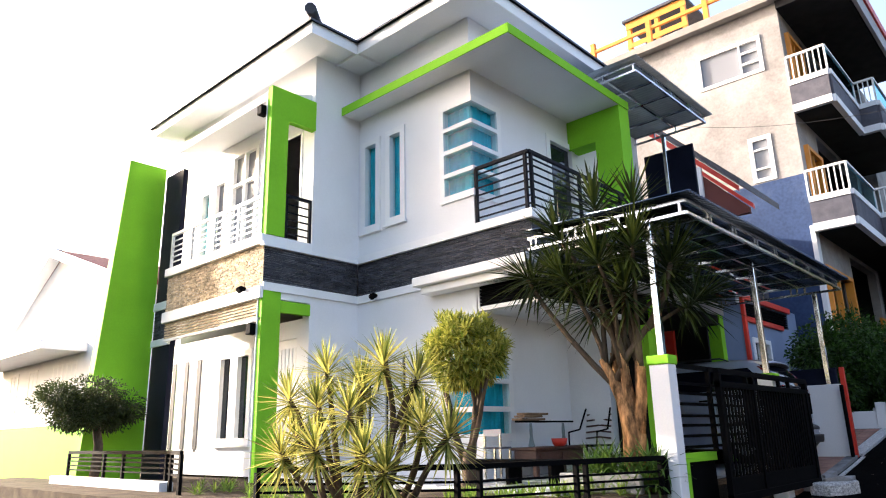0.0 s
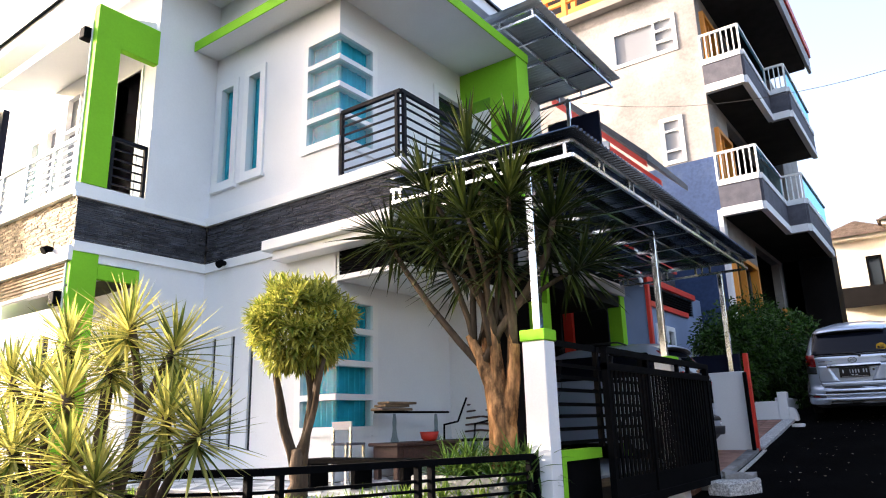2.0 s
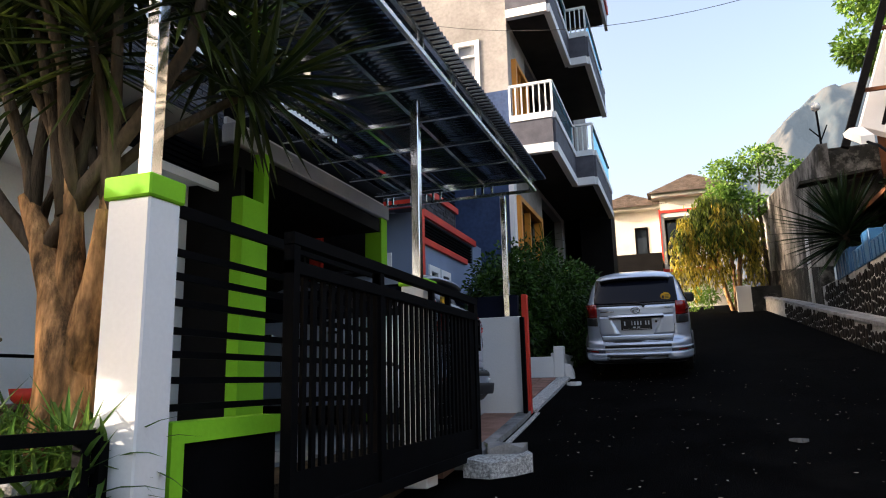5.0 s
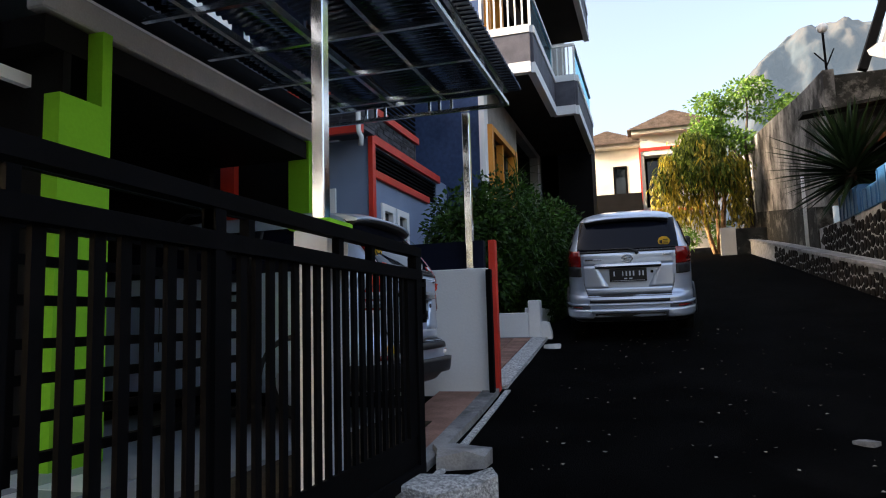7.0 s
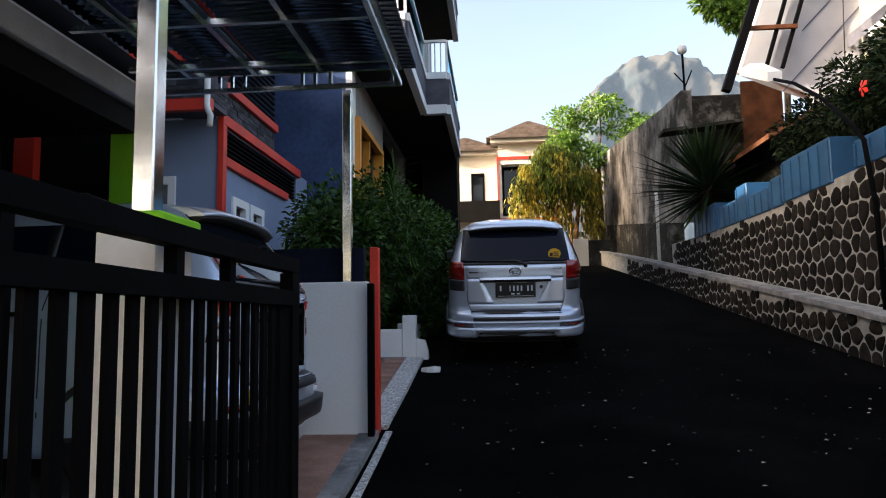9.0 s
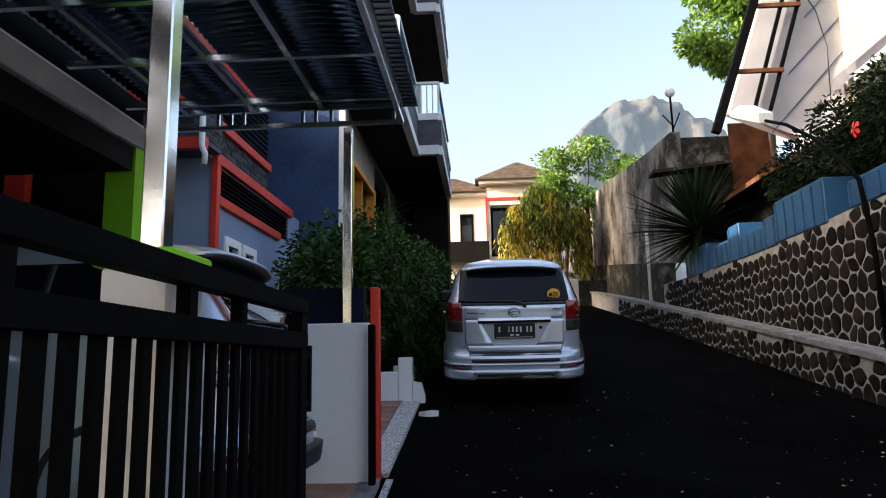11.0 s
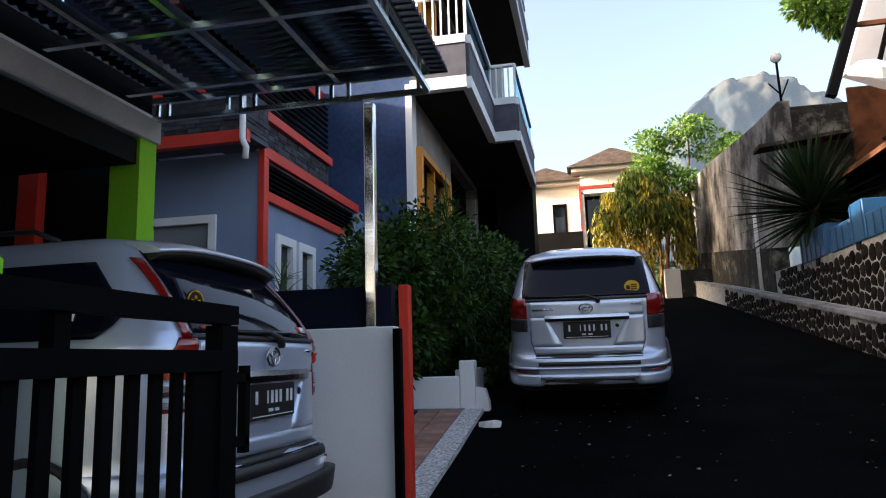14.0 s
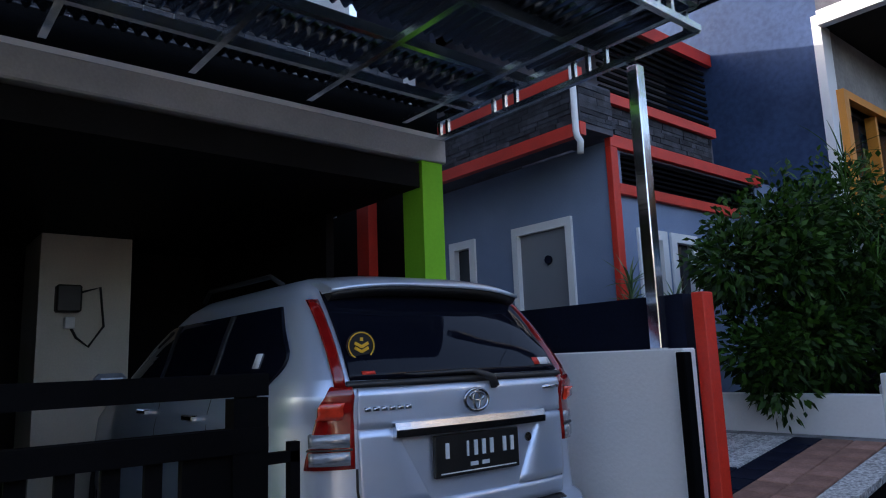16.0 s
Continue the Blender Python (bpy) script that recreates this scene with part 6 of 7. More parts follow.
def clump(verts, faces, c, r, n, length, width, rng, squash=(1, 1, 1), lobes=9, inner=0.55, hang=0.0):
    """Leaves over an uneven crown of overlapping lobes."""
    c = Vector(c)
    cs = []
    for k in range(lobes):
        d = Vector((rng.gauss(0, 1), rng.gauss(0, 1), rng.gauss(0, 1))).normalized()
        cs.append((c + Vector([d[i] * r * squash[i] * rng.uniform(0.45, 0.68) for i in range(3)]), r * rng.uniform(0.34, 0.55)))
    for k in range(n):
        o, q = cs[k % lobes]
        d = Vector((rng.gauss(0, 1), rng.gauss(0, 1), rng.gauss(0, 1))).normalized()
        p = o + Vector([d[i] * q * squash[i] * rng.uniform(inner, 1.08) for i in range(3)])
        way = d + Vector((rng.uniform(-0.7, 0.7), rng.uniform(-0.7, 0.7), rng.uniform(-0.6, 0.5) - hang))
        small_leaf(verts, faces, p, way, length * rng.uniform(0.6, 1.25), width * rng.uniform(0.7, 1.2), rng)


def topiary():
    rng = random.Random(5)
    t = thing("topiary_tree", "round clipped shrub with yellow-green leaves on several grey stems", "tree", (-5.45, 6.25, 0.88))
    b = bmesh.new()
    limb(b, (-5.46, 6.25, 0.85), (-5.44, 6.25, 1.32), 0.10, 0.075, rng, 0.05, 6, 10)
    part("trunk", b, BARK_GREY, t)
    for k, q in enumerate(((-5.75, 6.2, 2.15), (-5.62, 6.1, 2.2), (-5.5, 6.35, 2.2), (-5.36, 6.15, 2.25), (-5.22, 6.3, 2.2), (-5.08, 6.2, 2.15), (-5.4, 6.4, 2.2))):
        b = bmesh.new()
        limb(b, (-5.45 + 0.02 * (k - 3), 6.25, 1.15 + 0.05 * (k % 3)), q, 0.05 if k in (1, 4) else 0.036, 0.020, rng, 0.10, 6, 7)
        part("stem", b, BARK_GREY, t)
    v, f = [], []
    for k in range(480):
        d = Vector((rng.gauss(0, 1), rng.gauss(0, 1), rng.gauss(0, 1))).normalized()
        flat = 0.46 if d.z > 0 else 0.42
        bumpy = 0.9 + 0.16 * noise.noise(d * 2.3)
        p = Vector((-5.41, 6.22, 2.44)) + Vector((d.x * 0.50, d.y * 0.50, d.z * flat)) * (bumpy + 0.03) * rng.uniform(0.80, 1.05)
        rosette(v, f, p, d + Vector((0, 0, 0.35)), 11, 0.14, 0.030, rng, (0.2, 1.5), 0.6, 0.03)
    for k in range(9):
        p = (-5.62 + rng.uniform(-0.15, 0.15), 6.12 + rng.uniform(-0.1, 0.1), 2.82 + rng.uniform(0, 0.1))
        rosette(v, f, p, (rng.uniform(-0.3, 0.3), rng.uniform(-0.3, 0.3), 1), 10, 0.14, 0.024, rng, (0.1, 1.0), 0.3, 0.05)
    raw("crown", v, f, TOPI_LEAF, t)


topiary()


def leaf_mass(name, label, category, mat, blobs, n, length, width, seed, at, squash=(1, 1, 1), lobes=9, trunk=None, hang=0.0, bark=BARK_GREY):
    rng = random.Random(seed)
    t = thing(name, label, category, at)
    if trunk:
        for a, b, r0, r1 in trunk:
            bm = bmesh.new()
            limb(bm, a, b, r0, r1, rng, 0.06, 7, 8)
            part("trunk" if r0 > 0.07 else "branch", bm, bark, t)
    for c, r in blobs:
        v, f = [], []
        clump(v, f, c, r, n, length, width, rng, squash, lobes, 0.5, hang)
        raw("crown" if trunk else "leaves", v, f, mat, t)
    return t


hedge = leaf_mass("vine_hedge", "dark green climbing vine hanging over the neighbour's garden wall", "hedge", HEDGE_LEAF,
          [((-4.25, 16.6, 2.95), 0.8), ((-4.0, 17.4, 3.1), 0.95), ((-3.75, 18.4, 3.2), 1.0), ((-3.5, 19.4, 3.1), 0.95),
           ((-4.1, 16.7, 2.2), 0.7), ((-3.75, 17.5, 2.2), 0.8), ((-3.5, 18.5, 2.2), 0.85), ((-3.35, 19.5, 2.3), 0.8)], 3400, 0.10, 0.05, 21, (-4, 17, 1.4), (0.75, 1, 1), 12)
rng = random.Random(22)
v, f = [], []
for k in range(30):
    c = (-3.7 + rng.uniform(-0.5, 0.5), 16.8 + rng.uniform(-0.2, 2.6), rng.uniform(2.2, 3.9))
    rosette(v, f, c, (rng.uniform(0, 0.5), rng.uniform(-0.4, 0.4), 0.8), 12, 0.5, 0.018, rng, (0.1, 1.3), 1.3, 0.05)
tagged(raw("grass", v, f, HEDGE_LEAF, hedge), kind="stuff")
leaf_mass("round_bush", "large clipped dark green bush on a trunk", "bush", leafy("bush_leaf", (0.018, 0.034, 0.010), (0.05, 0.065, 0.018), 0.4),
          [((-12.25, 4.15, 2.12), 0.55), ((-12.4, 4.6, 2.24), 0.60), ((-12.55, 5.1, 2.12), 0.55), ((-12.3, 4.4, 2.02), 0.55), ((-12.5, 4.85, 2.02), 0.55)], 4200, 0.07, 0.02, 23, (-12.4, 4.75, 0.86), (1.1, 1.0, 0.70), 12, [((-12.4, 4.75, 0.8), (-12.4, 4.68, 1.95), 0.09, 0.06)])
leaf_mass("far_tree", "tall airy tree with bright green crown behind the wall", "tree", TREE_LEAF,
          [((1.2, 38, 10.4), 1.3), ((2.6, 38, 10.9), 1.4), ((3.9, 38, 10.2), 1.2), ((2.0, 38, 9.2), 1.2), ((0.9, 37.5, 9.4), 0.8), ((4.3, 36.5, 9.4), 1.0)], 1100, 0.20, 0.10, 24, (2.2, 38, 4.5), (1, 1, 0.7), 10,
          [((2.4, 38, 4.3), (2.4, 38, 9.0), 0.13, 0.08), ((2.4, 38, 8.0), (1.2, 38, 10.2), 0.06, 0.03), ((2.4, 38, 8.4), (3.8, 38, 10.0), 0.06, 0.03), ((2.4, 38, 8.8), (2.6, 38, 10.9), 0.06, 0.03)])
leaf_mass("overhanging_tree", "leafy green tree leaning over the white gable", "tree", TREE_LEAF,
          [((5.5, 30, 12.3), 1.0), ((6.6, 30, 13.3), 1.4), ((6.3, 30, 11.5), 0.9), ((7.6, 30.5, 12.0), 1.6), ((5.9, 30, 14.0), 1.2)], 1300, 0.24, 0.11, 25, (7.5, 30.5, 3.8), (1, 1, 0.8), 10,
          [((8.0, 31, 3.7), (7.6, 30.5, 11.0), 0.16, 0.09), ((7.6, 30.5, 9.5), (5.4, 30, 12.0), 0.06, 0.03)])


def golden_tree():
    rng = random.Random(31)
    t = thing("weeping_tree", "golden weeping tree with hanging clusters in low sun", "tree", (0.9, 36.7, 4.2))
    b = bmesh.new()
    for k in range(3):
        limb(b, (0.9 + 0.12 * k, 36.7, 4.0), (0.5 + 0.5 * k, 36.7, 7.4), 0.11, 0.06, rng, 0.06, 7, 8)
    part("trunk", b, BARK, t)
    for k in range(72):
        a, q = rng.uniform(0, 6.28), math.sqrt(rng.random())
        cx, cy = 0.45 + 1.75 * q * math.cos(a), 36.7 + 1.6 * q * math.sin(a)
        top = 9.2 - 1.6 * q * q + rng.uniform(-0.3, 0.2)
        v, f = [], []
        green = k % 5 < 2 or top > 8.75
        drop = rng.uniform(0.8, 1.5) if green else rng.uniform(1.4, 2.9)
        for i in range(150):
            u = rng.random() ** 1.1
            p = (cx + rng.gauss(0, 0.17), cy + rng.gauss(0, 0.17), top - drop * u)
            small_leaf(v, f, p, (rng.gauss(0, 0.4), rng.gauss(0, 0.4), -1.0), rng.uniform(0.18, 0.40), rng.uniform(0.05, 0.10), rng)
        tagged(raw("frond", v, f, GOLD_GREEN_LEAF if green else GOLD_LEAF, t), kind="stuff")
    return t


golden_tree()
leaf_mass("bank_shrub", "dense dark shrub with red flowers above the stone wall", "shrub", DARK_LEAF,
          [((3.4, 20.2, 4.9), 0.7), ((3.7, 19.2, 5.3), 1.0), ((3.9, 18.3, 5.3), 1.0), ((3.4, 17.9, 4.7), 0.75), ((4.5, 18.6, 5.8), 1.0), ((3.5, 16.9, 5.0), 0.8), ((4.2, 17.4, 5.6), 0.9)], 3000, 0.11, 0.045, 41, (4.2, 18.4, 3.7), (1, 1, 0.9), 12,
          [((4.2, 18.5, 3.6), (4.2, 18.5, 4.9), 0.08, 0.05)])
leaf_mass("far_bush", "low bushes beyond the bend of the lane", "bush", TREE_LEAF, [((-0.4, 38.5, 4.8), 0.9), ((1.2, 38, 4.9), 0.8)], 900, 0.16, 0.07, 42, (0.4, 38, 4.3))


def agave(c, n, length, seed):
    rng = random.Random(seed)
    p = thing("fan_palm", "big spiky dark fan of stiff sword leaves on the bank", "plant", (c[0], c[1], c[2] - 1.2))
    b = bmesh.new()
    limb(b, (c[0], c[1], c[2] - 1.35), c, 0.16, 0.13, rng, 0.02)
    part("trunk", b, BARK_GREY, p)
    v, f = [], []
    rosette(v, f, c, (-0.25, -0.3, 1), n, length, 0.13, rng, (0.05, 1.9), 0.12, 0.3)
    # palm green likewise darkened to stand for shade
    raw("leaves", v, f, leafy("agave_leaf", (0.008, 0.022, 0.008), (0.02, 0.04, 0.014), 0.4, 0.4, 0.1), p)


agave((2.8, 24.2, 4.95), 170, 1.75, 51)


def yard_greens():
    rng = random.Random(61)
    v, f = [], []
    for k in range(90):
        t = rng.random()
        x, y = (FENCE[1][0] + (FENCE[0][0] - FENCE[1][0]) * t - rng.uniform(0.15, 0.7), FENCE[1][1] + (FENCE[0][1] - FENCE[1][1]) * t + rng.uniform(-0.1, 0.3))
        if rng.random() < 0.4:
            x, y = rng.uniform(-9.3, -5.0), rng.uniform(4.3, 5.4)
        rosette(v, f, (x, y, 0.88), (rng.uniform(-0.2, 0.2), rng.uniform(-0.2, 0.2), 1), 12, 0.20, 0.02, rng, (0.1, 1.3), 0.6, 0.03)
    tagged(raw("yard_greens", v, f, GRASSY), "low yellow-green border plants behind the fence", "plants", kind="stuff")


yard_greens()

# ---- bank on the far side of the lane: planters, lamp, gable wall ----
def planter(y0, y1, z0, z1, x0=2.62):
    p = thing("planter_box", "sky-blue painted concrete planter with upright grooves", "planter", (x0, (y0 + y1) / 2, z0), "blue planters on the stone wall")
    part("box", boxes((x0, x0 + 0.55, y0, y1, z0, z1), bev=0.015), BLUE_PLANTER, p)
    n = max(1, int((y1 - y0) / 0.3))
    for k in range(n + 1):
        y = y0 + 0.04 + (y1 - y0 - 0.08) * k / n
        part("rib", boxes((x0 - 0.02, x0, y - 0.025, y + 0.025, z0 + 0.02, z1 - 0.05)), BLUE_PLANTER, p)


for y0, y1, z1 in ((14.2, 15.7, 4.24), (15.85, 17.3, 4.16), (17.95, 19.6, 4.40), (19.65, 20.1, 4.22), (20.2, 21.2, 4.12), (21.25, 21.8, 4.40), (21.9, 22.9, 4.18), (23.15, 24.7, 4.34)):
    planter(y0, y1, up_top((y0 + y1) / 2) - 0.02, z1)


def street_lamp():
    l = thing("street_lamp", "street lamp with white head on a thin curved black arm", "lamp", (2.35, 16.35, 1.9))
    b = bmesh.new()
    tube(b, [(2.35, 16.35, ground(16.35) + 0.5), (2.33, 16.35, 3.15), (2.28, 16.4, 3.95), (2.26, 16.6, 4.2), (2.24, 17.3, 4.78), (2.22, 18.0, 5.22), (2.2, 18.75, 5.56)], [0.035, 0.033, 0.03, 0.028, 0.026, 0.025, 0.025], 8)
    part("arm", b, BLACK_METAL, l)
    part("head", prism([(18.62, 5.47), (19.75, 5.98), (19.85, 6.10), (19.3, 6.02), (18.6, 5.62)], "x", 2.10, 2.32), WHITE_TRIM, l, "white lamp head")


street_lamp()


def ball_lamp():
    l = thing("ball_lamp", "small white globe lamp on a rusty post", "lamp", (2.85, 25.7, 7.4))
    b = bmesh.new()
    tube(b, [(2.85, 25.7, 7.35), (2.83, 25.7, 8.7)], 0.03, 6)
    tube(b, [(2.85, 25.7, 7.8), (3.05, 25.7, 8.25)], 0.02, 6)
    tube(b, [(2.85, 25.7, 7.9), (2.6, 25.7, 8.2)], 0.018, 6)
    part("post", b, BLACK_METAL, l)
    b = bmesh.new()
    bmesh.ops.create_uvsphere(b, u_segments=16, v_segments=10, radius=0.13, matrix=Matrix.Translation((2.83, 25.7, 8.82)))
    part("globe", b, WHITE_TRIM, l)


ball_lamp()
b = bmesh.new()
tube(b, [(2.58, 28.2, ground(28.2) + 0.3), (2.58, 28.2, 5.3), (2.6, 28.3, 5.5)], 0.05, 8)
tagged(part("drain_pipe", b, WHITE_PIPE), "white drain pipe standing by the wall", "pipe")

gh = thing("gable_house", "white building with steel pipe frame on its gable", "house", (7, 24, 3.8))
# white gable wall drawn in grey, its shade put into the colour
part("wall", prism([(2.95, 6.9), (5.15, 13.1), (5.36, 13.1), (5.36, 3.7), (4.3, 3.7), (4.3, 6.3), (3.6, 6.6)], "y", 22.0, 22.3), GREY_SHADE, gh)
part("wall", boxes((5.36, 14, 21.9, 22.3, 3.7, 13.1)), CREAM_LIT, gh, "cream street wall")
bm = bmesh.new()
bar(bm, (2.52, 21.7, 6.35), (4.75, 21.7, 12.6), 0.16, 0.16)
part("frame_pipe", bm, BLACK_METAL, gh, "thick black corner pole")
for xa, za, xb, zb in ((3.34, 6.8, 4.75, 11.1), (3.66, 6.8, 5.10, 11.1)):
    bm = bmesh.new()
    bar(bm, (xa, 21.75, za), (xb, 21.75, zb), 0.07, 0.07)
    part("frame_pipe", bm, BLACK_METAL, gh)
for xa, xb, z in ((3.0, 3.98, 7.63), (3.5, 4.45, 9.05), (4.0, 4.95, 10.5)):
    bm = bmesh.new()
    bar(bm, (xa, 21.7, z), (xb, 21.7, z), 0.08, 0.08)
    part("frame_pipe", bm, RUST, gh)
part("eave", prism([(5.02, 7.20), (8.5, 10.0), (8.5, 10.25), (5.02, 7.45)], "y", 21.0, 21.9), GREY_TILE, gh)
part("eave_trim", prism([(4.95, 7.05), (8.5, 9.9), (8.5, 10.05), (4.95, 7.2)], "y", 20.9, 21.0), WHITE_TRIM, gh)
for k in range(4):
    bm = bmesh.new()
    bar(bm, (3.75 + 0.45 * k, 21.985, 6.4 + 1.25 * k), (5.35, 21.985, 8.1 + 0.75 * k), 0.02, 0.02)
    part("panel_joint", bm, GREY_TILE, gh)
bm = bmesh.new()
tube(bm, [(4.55, 21.9, 9.6), (4.85, 21.9, 9.0), (5.0, 21.9, 8.2), (4.95, 21.9, 7.0)], 0.012, 5)
part("hanging_wire", bm, BLACK_PLASTIC, gh)
# added wall: dark fill that closes the gap behind the planters
structure("bank_wall", boxes((3.9, 4.1, 17.5, 25.4, 3.6, 5.7)), MOSSY, "dark wall added to fill the gap behind the planters", "wall")
structure("shed_roof", prism([(2.05, 6.42), (4.0, 6.62), (4.0, 6.70), (2.05, 6.50)], "y", 24.9, 25.45), MOSSY, "thin dark shed roof against the mossy wall", "roof")
structure("rust_panel", boxes((4.15, 5.15, 25.4, 25.46, 5.6, 7.8)), RUST, "rusty sheet panel beside the mossy wall", "panel")
structure("tin_roof", prism([(3.2, 5.3), (5.2, 6.4), (5.2, 6.5), (3.2, 5.4)], "y", 21.5, 25.3), RUST, "rust-brown tin roof below the gable", "roof")


def stone_face(owner, face, y0, y1, zlo, zhi, size, seed, near, name="stone"):
    """Irregular river stones set in mortar: cells round jittered seeds, each stone rounded and proud."""
    rng = random.Random(seed)
    pts = []
    rows = int((max(zhi(y0), zhi(y1)) - min(zlo(y0), zlo(y1))) / (size * 0.86)) + 2
    cols = int((y1 - y0) / size) + 1
    zb = min(zlo(y0), zlo(y1))
    for j in range(rows):
        for i in range(cols):
            y = y0 + (i + 0.5 * (j % 2) + rng.uniform(-0.3, 0.3)) * size
            z = zb + (j + 0.5 + rng.uniform(-0.3, 0.3)) * size * 0.86
            pts.append((y, z))
    joined_v, joined_f = [], []
    count = 0
    grid = {}
    for k, p in enumerate(pts):
        grid.setdefault((int(p[0] // size), int(p[1] // size)), []).append(k)
    for k, (py, pz) in enumerate(pts):
        if not (y0 + 0.08 < py < y1 - 0.08 and zlo(py) + 0.02 < pz < zhi(py) - 0.05):
            continue
        cell = [(-size, -size), (size, -size), (size, size), (-size, size)]
        gy, gz = int(py // size), int(pz // size)
        for a in range(-2, 3):
            for b in range(-2, 3):
                for q in grid.get((gy + a, gz + b), ()):
                    if q == k:
                        continue
                    dy, dz = pts[q][0] - py, pts[q][1] - pz
                    m = (dy * dy + dz * dz) / 2 - 0.012 * math.hypot(dy, dz)
                    out = []
                    for i in range(len(cell)):
                        p, r = cell[i], cell[(i + 1) % len(cell)]
                        fp, fr = p[0] * dy + p[1] * dz - m, r[0] * dy + r[1] * dz - m
                        if fp <= 0:
                            out.append(p)
                        if fp * fr < 0:
                            t = fp / (fp - fr)
                            out.append((p[0] + (r[0] - p[0]) * t, p[1] + (r[1] - p[1]) * t))
                    cell = out
                    if not cell:
                        break
        if len(cell) < 3:
            continue
        zt = zhi(py) - 0.01 - pz
        cell = [(c[0], min(c[1], zt)) for c in cell]
        # cut the corners round
        rounded = []
        for i in range(len(cell)):
            p, q = cell[i], cell[(i + 1) % len(cell)]
            rounded += [(p[0] * 0.78 + q[0] * 0.22, p[1] * 0.78 + q[1] * 0.22), (p[0] * 0.22 + q[0] * 0.78, p[1] * 0.22 + q[1] * 0.78)]
        depth = rng.uniform(0.010, 0.024)
        n = len(rounded)
        vs = [(face + 0.005, py + c[0], pz + c[1]) for c in rounded] + [(face - depth * 0.7, py + c[0] * 0.94, pz + c[1] * 0.94) for c in rounded] + [(face - depth, py + c[0] * 0.74, pz + c[1] * 0.74) for c in rounded]
        fs = [tuple(range(2 * n, 3 * n))]
        for i in range(n):
            j = (i + 1) % n
            fs += [(i, j, n + j, n + i), (n + i, n + j, 2 * n + j, 2 * n + i)]
        if near(py) and count < 290:
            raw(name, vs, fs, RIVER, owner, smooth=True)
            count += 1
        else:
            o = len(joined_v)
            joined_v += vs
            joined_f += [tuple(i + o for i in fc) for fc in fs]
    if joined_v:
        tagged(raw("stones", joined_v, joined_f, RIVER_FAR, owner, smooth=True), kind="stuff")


stone_face(up_wall, UPX, 12.0, 26.8, lambda y: ground(y) + 0.3, up_top, 0.27, 71, lambda y: 15.5 < y < 21.5)
stone_face(low_wall, LOWX, 12.0, 30.0, lambda y: ground(y) - 0.1, low_top, 0.24, 72, lambda y: 14.5 < y < 22)

# ---- left side: green fin, dark wall, far white house ----
structure("green_fin", prism([(4.72, 0.6), (5.86, 0.6), (5.86, 6.93), (5.12, 6.93)], "x", -13.35, -13.12), GREEN, "tall slanted lime green fin wall", "wall")
structure("dark_flank", boxes((-13.12, -12.40, 5.88, 5.98, 0.6, 6.75)), NAVY, "dark blue flank wall beside the fin", "wall")
structure("flank_bands", boxes((-13.12, -12.40, 5.84, 5.88, 3.95, 4.1)), WHITE_TRIM, "white band across the dark flank", "trim")
structure("flank_bands_lower", boxes((-13.12, -12.40, 5.84, 5.88, 3.25, 3.38)), WHITE_TRIM, "white band across the dark flank", "trim")
clad("x", 5.88, -1, -13.1, -12.42, 3.4, 3.94, SLATE, None, seed=33, name="flank_cladding")
structure("green_garden_wall", boxes((-30, -13.4, 4.95, 5.12, 0.2, 1.86)), GREEN, "low lime green garden wall", "wall")
wh = thing("gabled_house", "white gabled house with red tile roof in the glare", "house", (-38, 16, 0.5))
part("wall", prism([(-46, 0), (-31.2, 0), (-31.2, 8.6), (-38.5, 10.9), (-44.5, 8.0), (-46, 8.0)], "y", 12.0, 22), WHITE, wh)
part("roof", prism([(-30.6, 8.5), (-38.5, 11.1), (-38.5, 11.4), (-30.6, 8.8)], "y", 11.4, 22.5), RED_TILE, wh)
part("roof", prism([(-38.5, 11.1), (-45.2, 7.7), (-45.2, 8.0), (-38.5, 11.4)], "y", 12.0, 22.5), RED_TILE, wh)
part("bargeboard", prism([(-38.5, 11.0), (-45.3, 7.55), (-45.3, 8.02), (-38.5, 11.46)], "y", 11.4, 12.0), WHITE_TRIM, wh, "white bargeboard")
part("bargeboard", prism([(-30.5, 8.4), (-38.5, 11.0), (-38.5, 11.46), (-30.5, 8.86)], "y", 11.3, 11.4), WHITE_TRIM, wh, "white bargeboard")
part("porch_roof", boxes((-47, -33.5, 10.0, 12.0, 5.6, 6.0)), WHITE_TRIM, wh)
for x in (-43.5, -40.5, -37.0, -35.2):
    window("x", 12.0, -1, x - 0.6, x + 0.6, 3.2, 5.2, wh, glass_mat=GREY_GLASS, mullions=(x,))

# ---- forecourt pavers and planter wall of the neighbour ----
structure("planter_front", boxes((-3.42, -3.3, 16.70, 20.2, 1.1, 1.85), bev=0.01), WHITE, "low white planter wall under the vine", "wall")
structure("planter_side", boxes((-5.6, -3.34, 16.50, 16.62, 1.0, 1.78), bev=0.01), WHITE, "low white planter wall beside the forecourt", "wall")
structure("planter_foot", prism([(-3.16, 1.1), (-3.0, 1.1), (-3.02, 1.5), (-3.06, 1.64), (-3.16, 1.66)], "y", 16.52, 16.66), WHITE, "low rounded white stub beside the planter post", "post")
structure("planter_post", boxes((-3.335, -3.165, 16.5, 16.68, 1.1, 1.95), bev=0.01), WHITE, "short white post at the planter corner", "post")

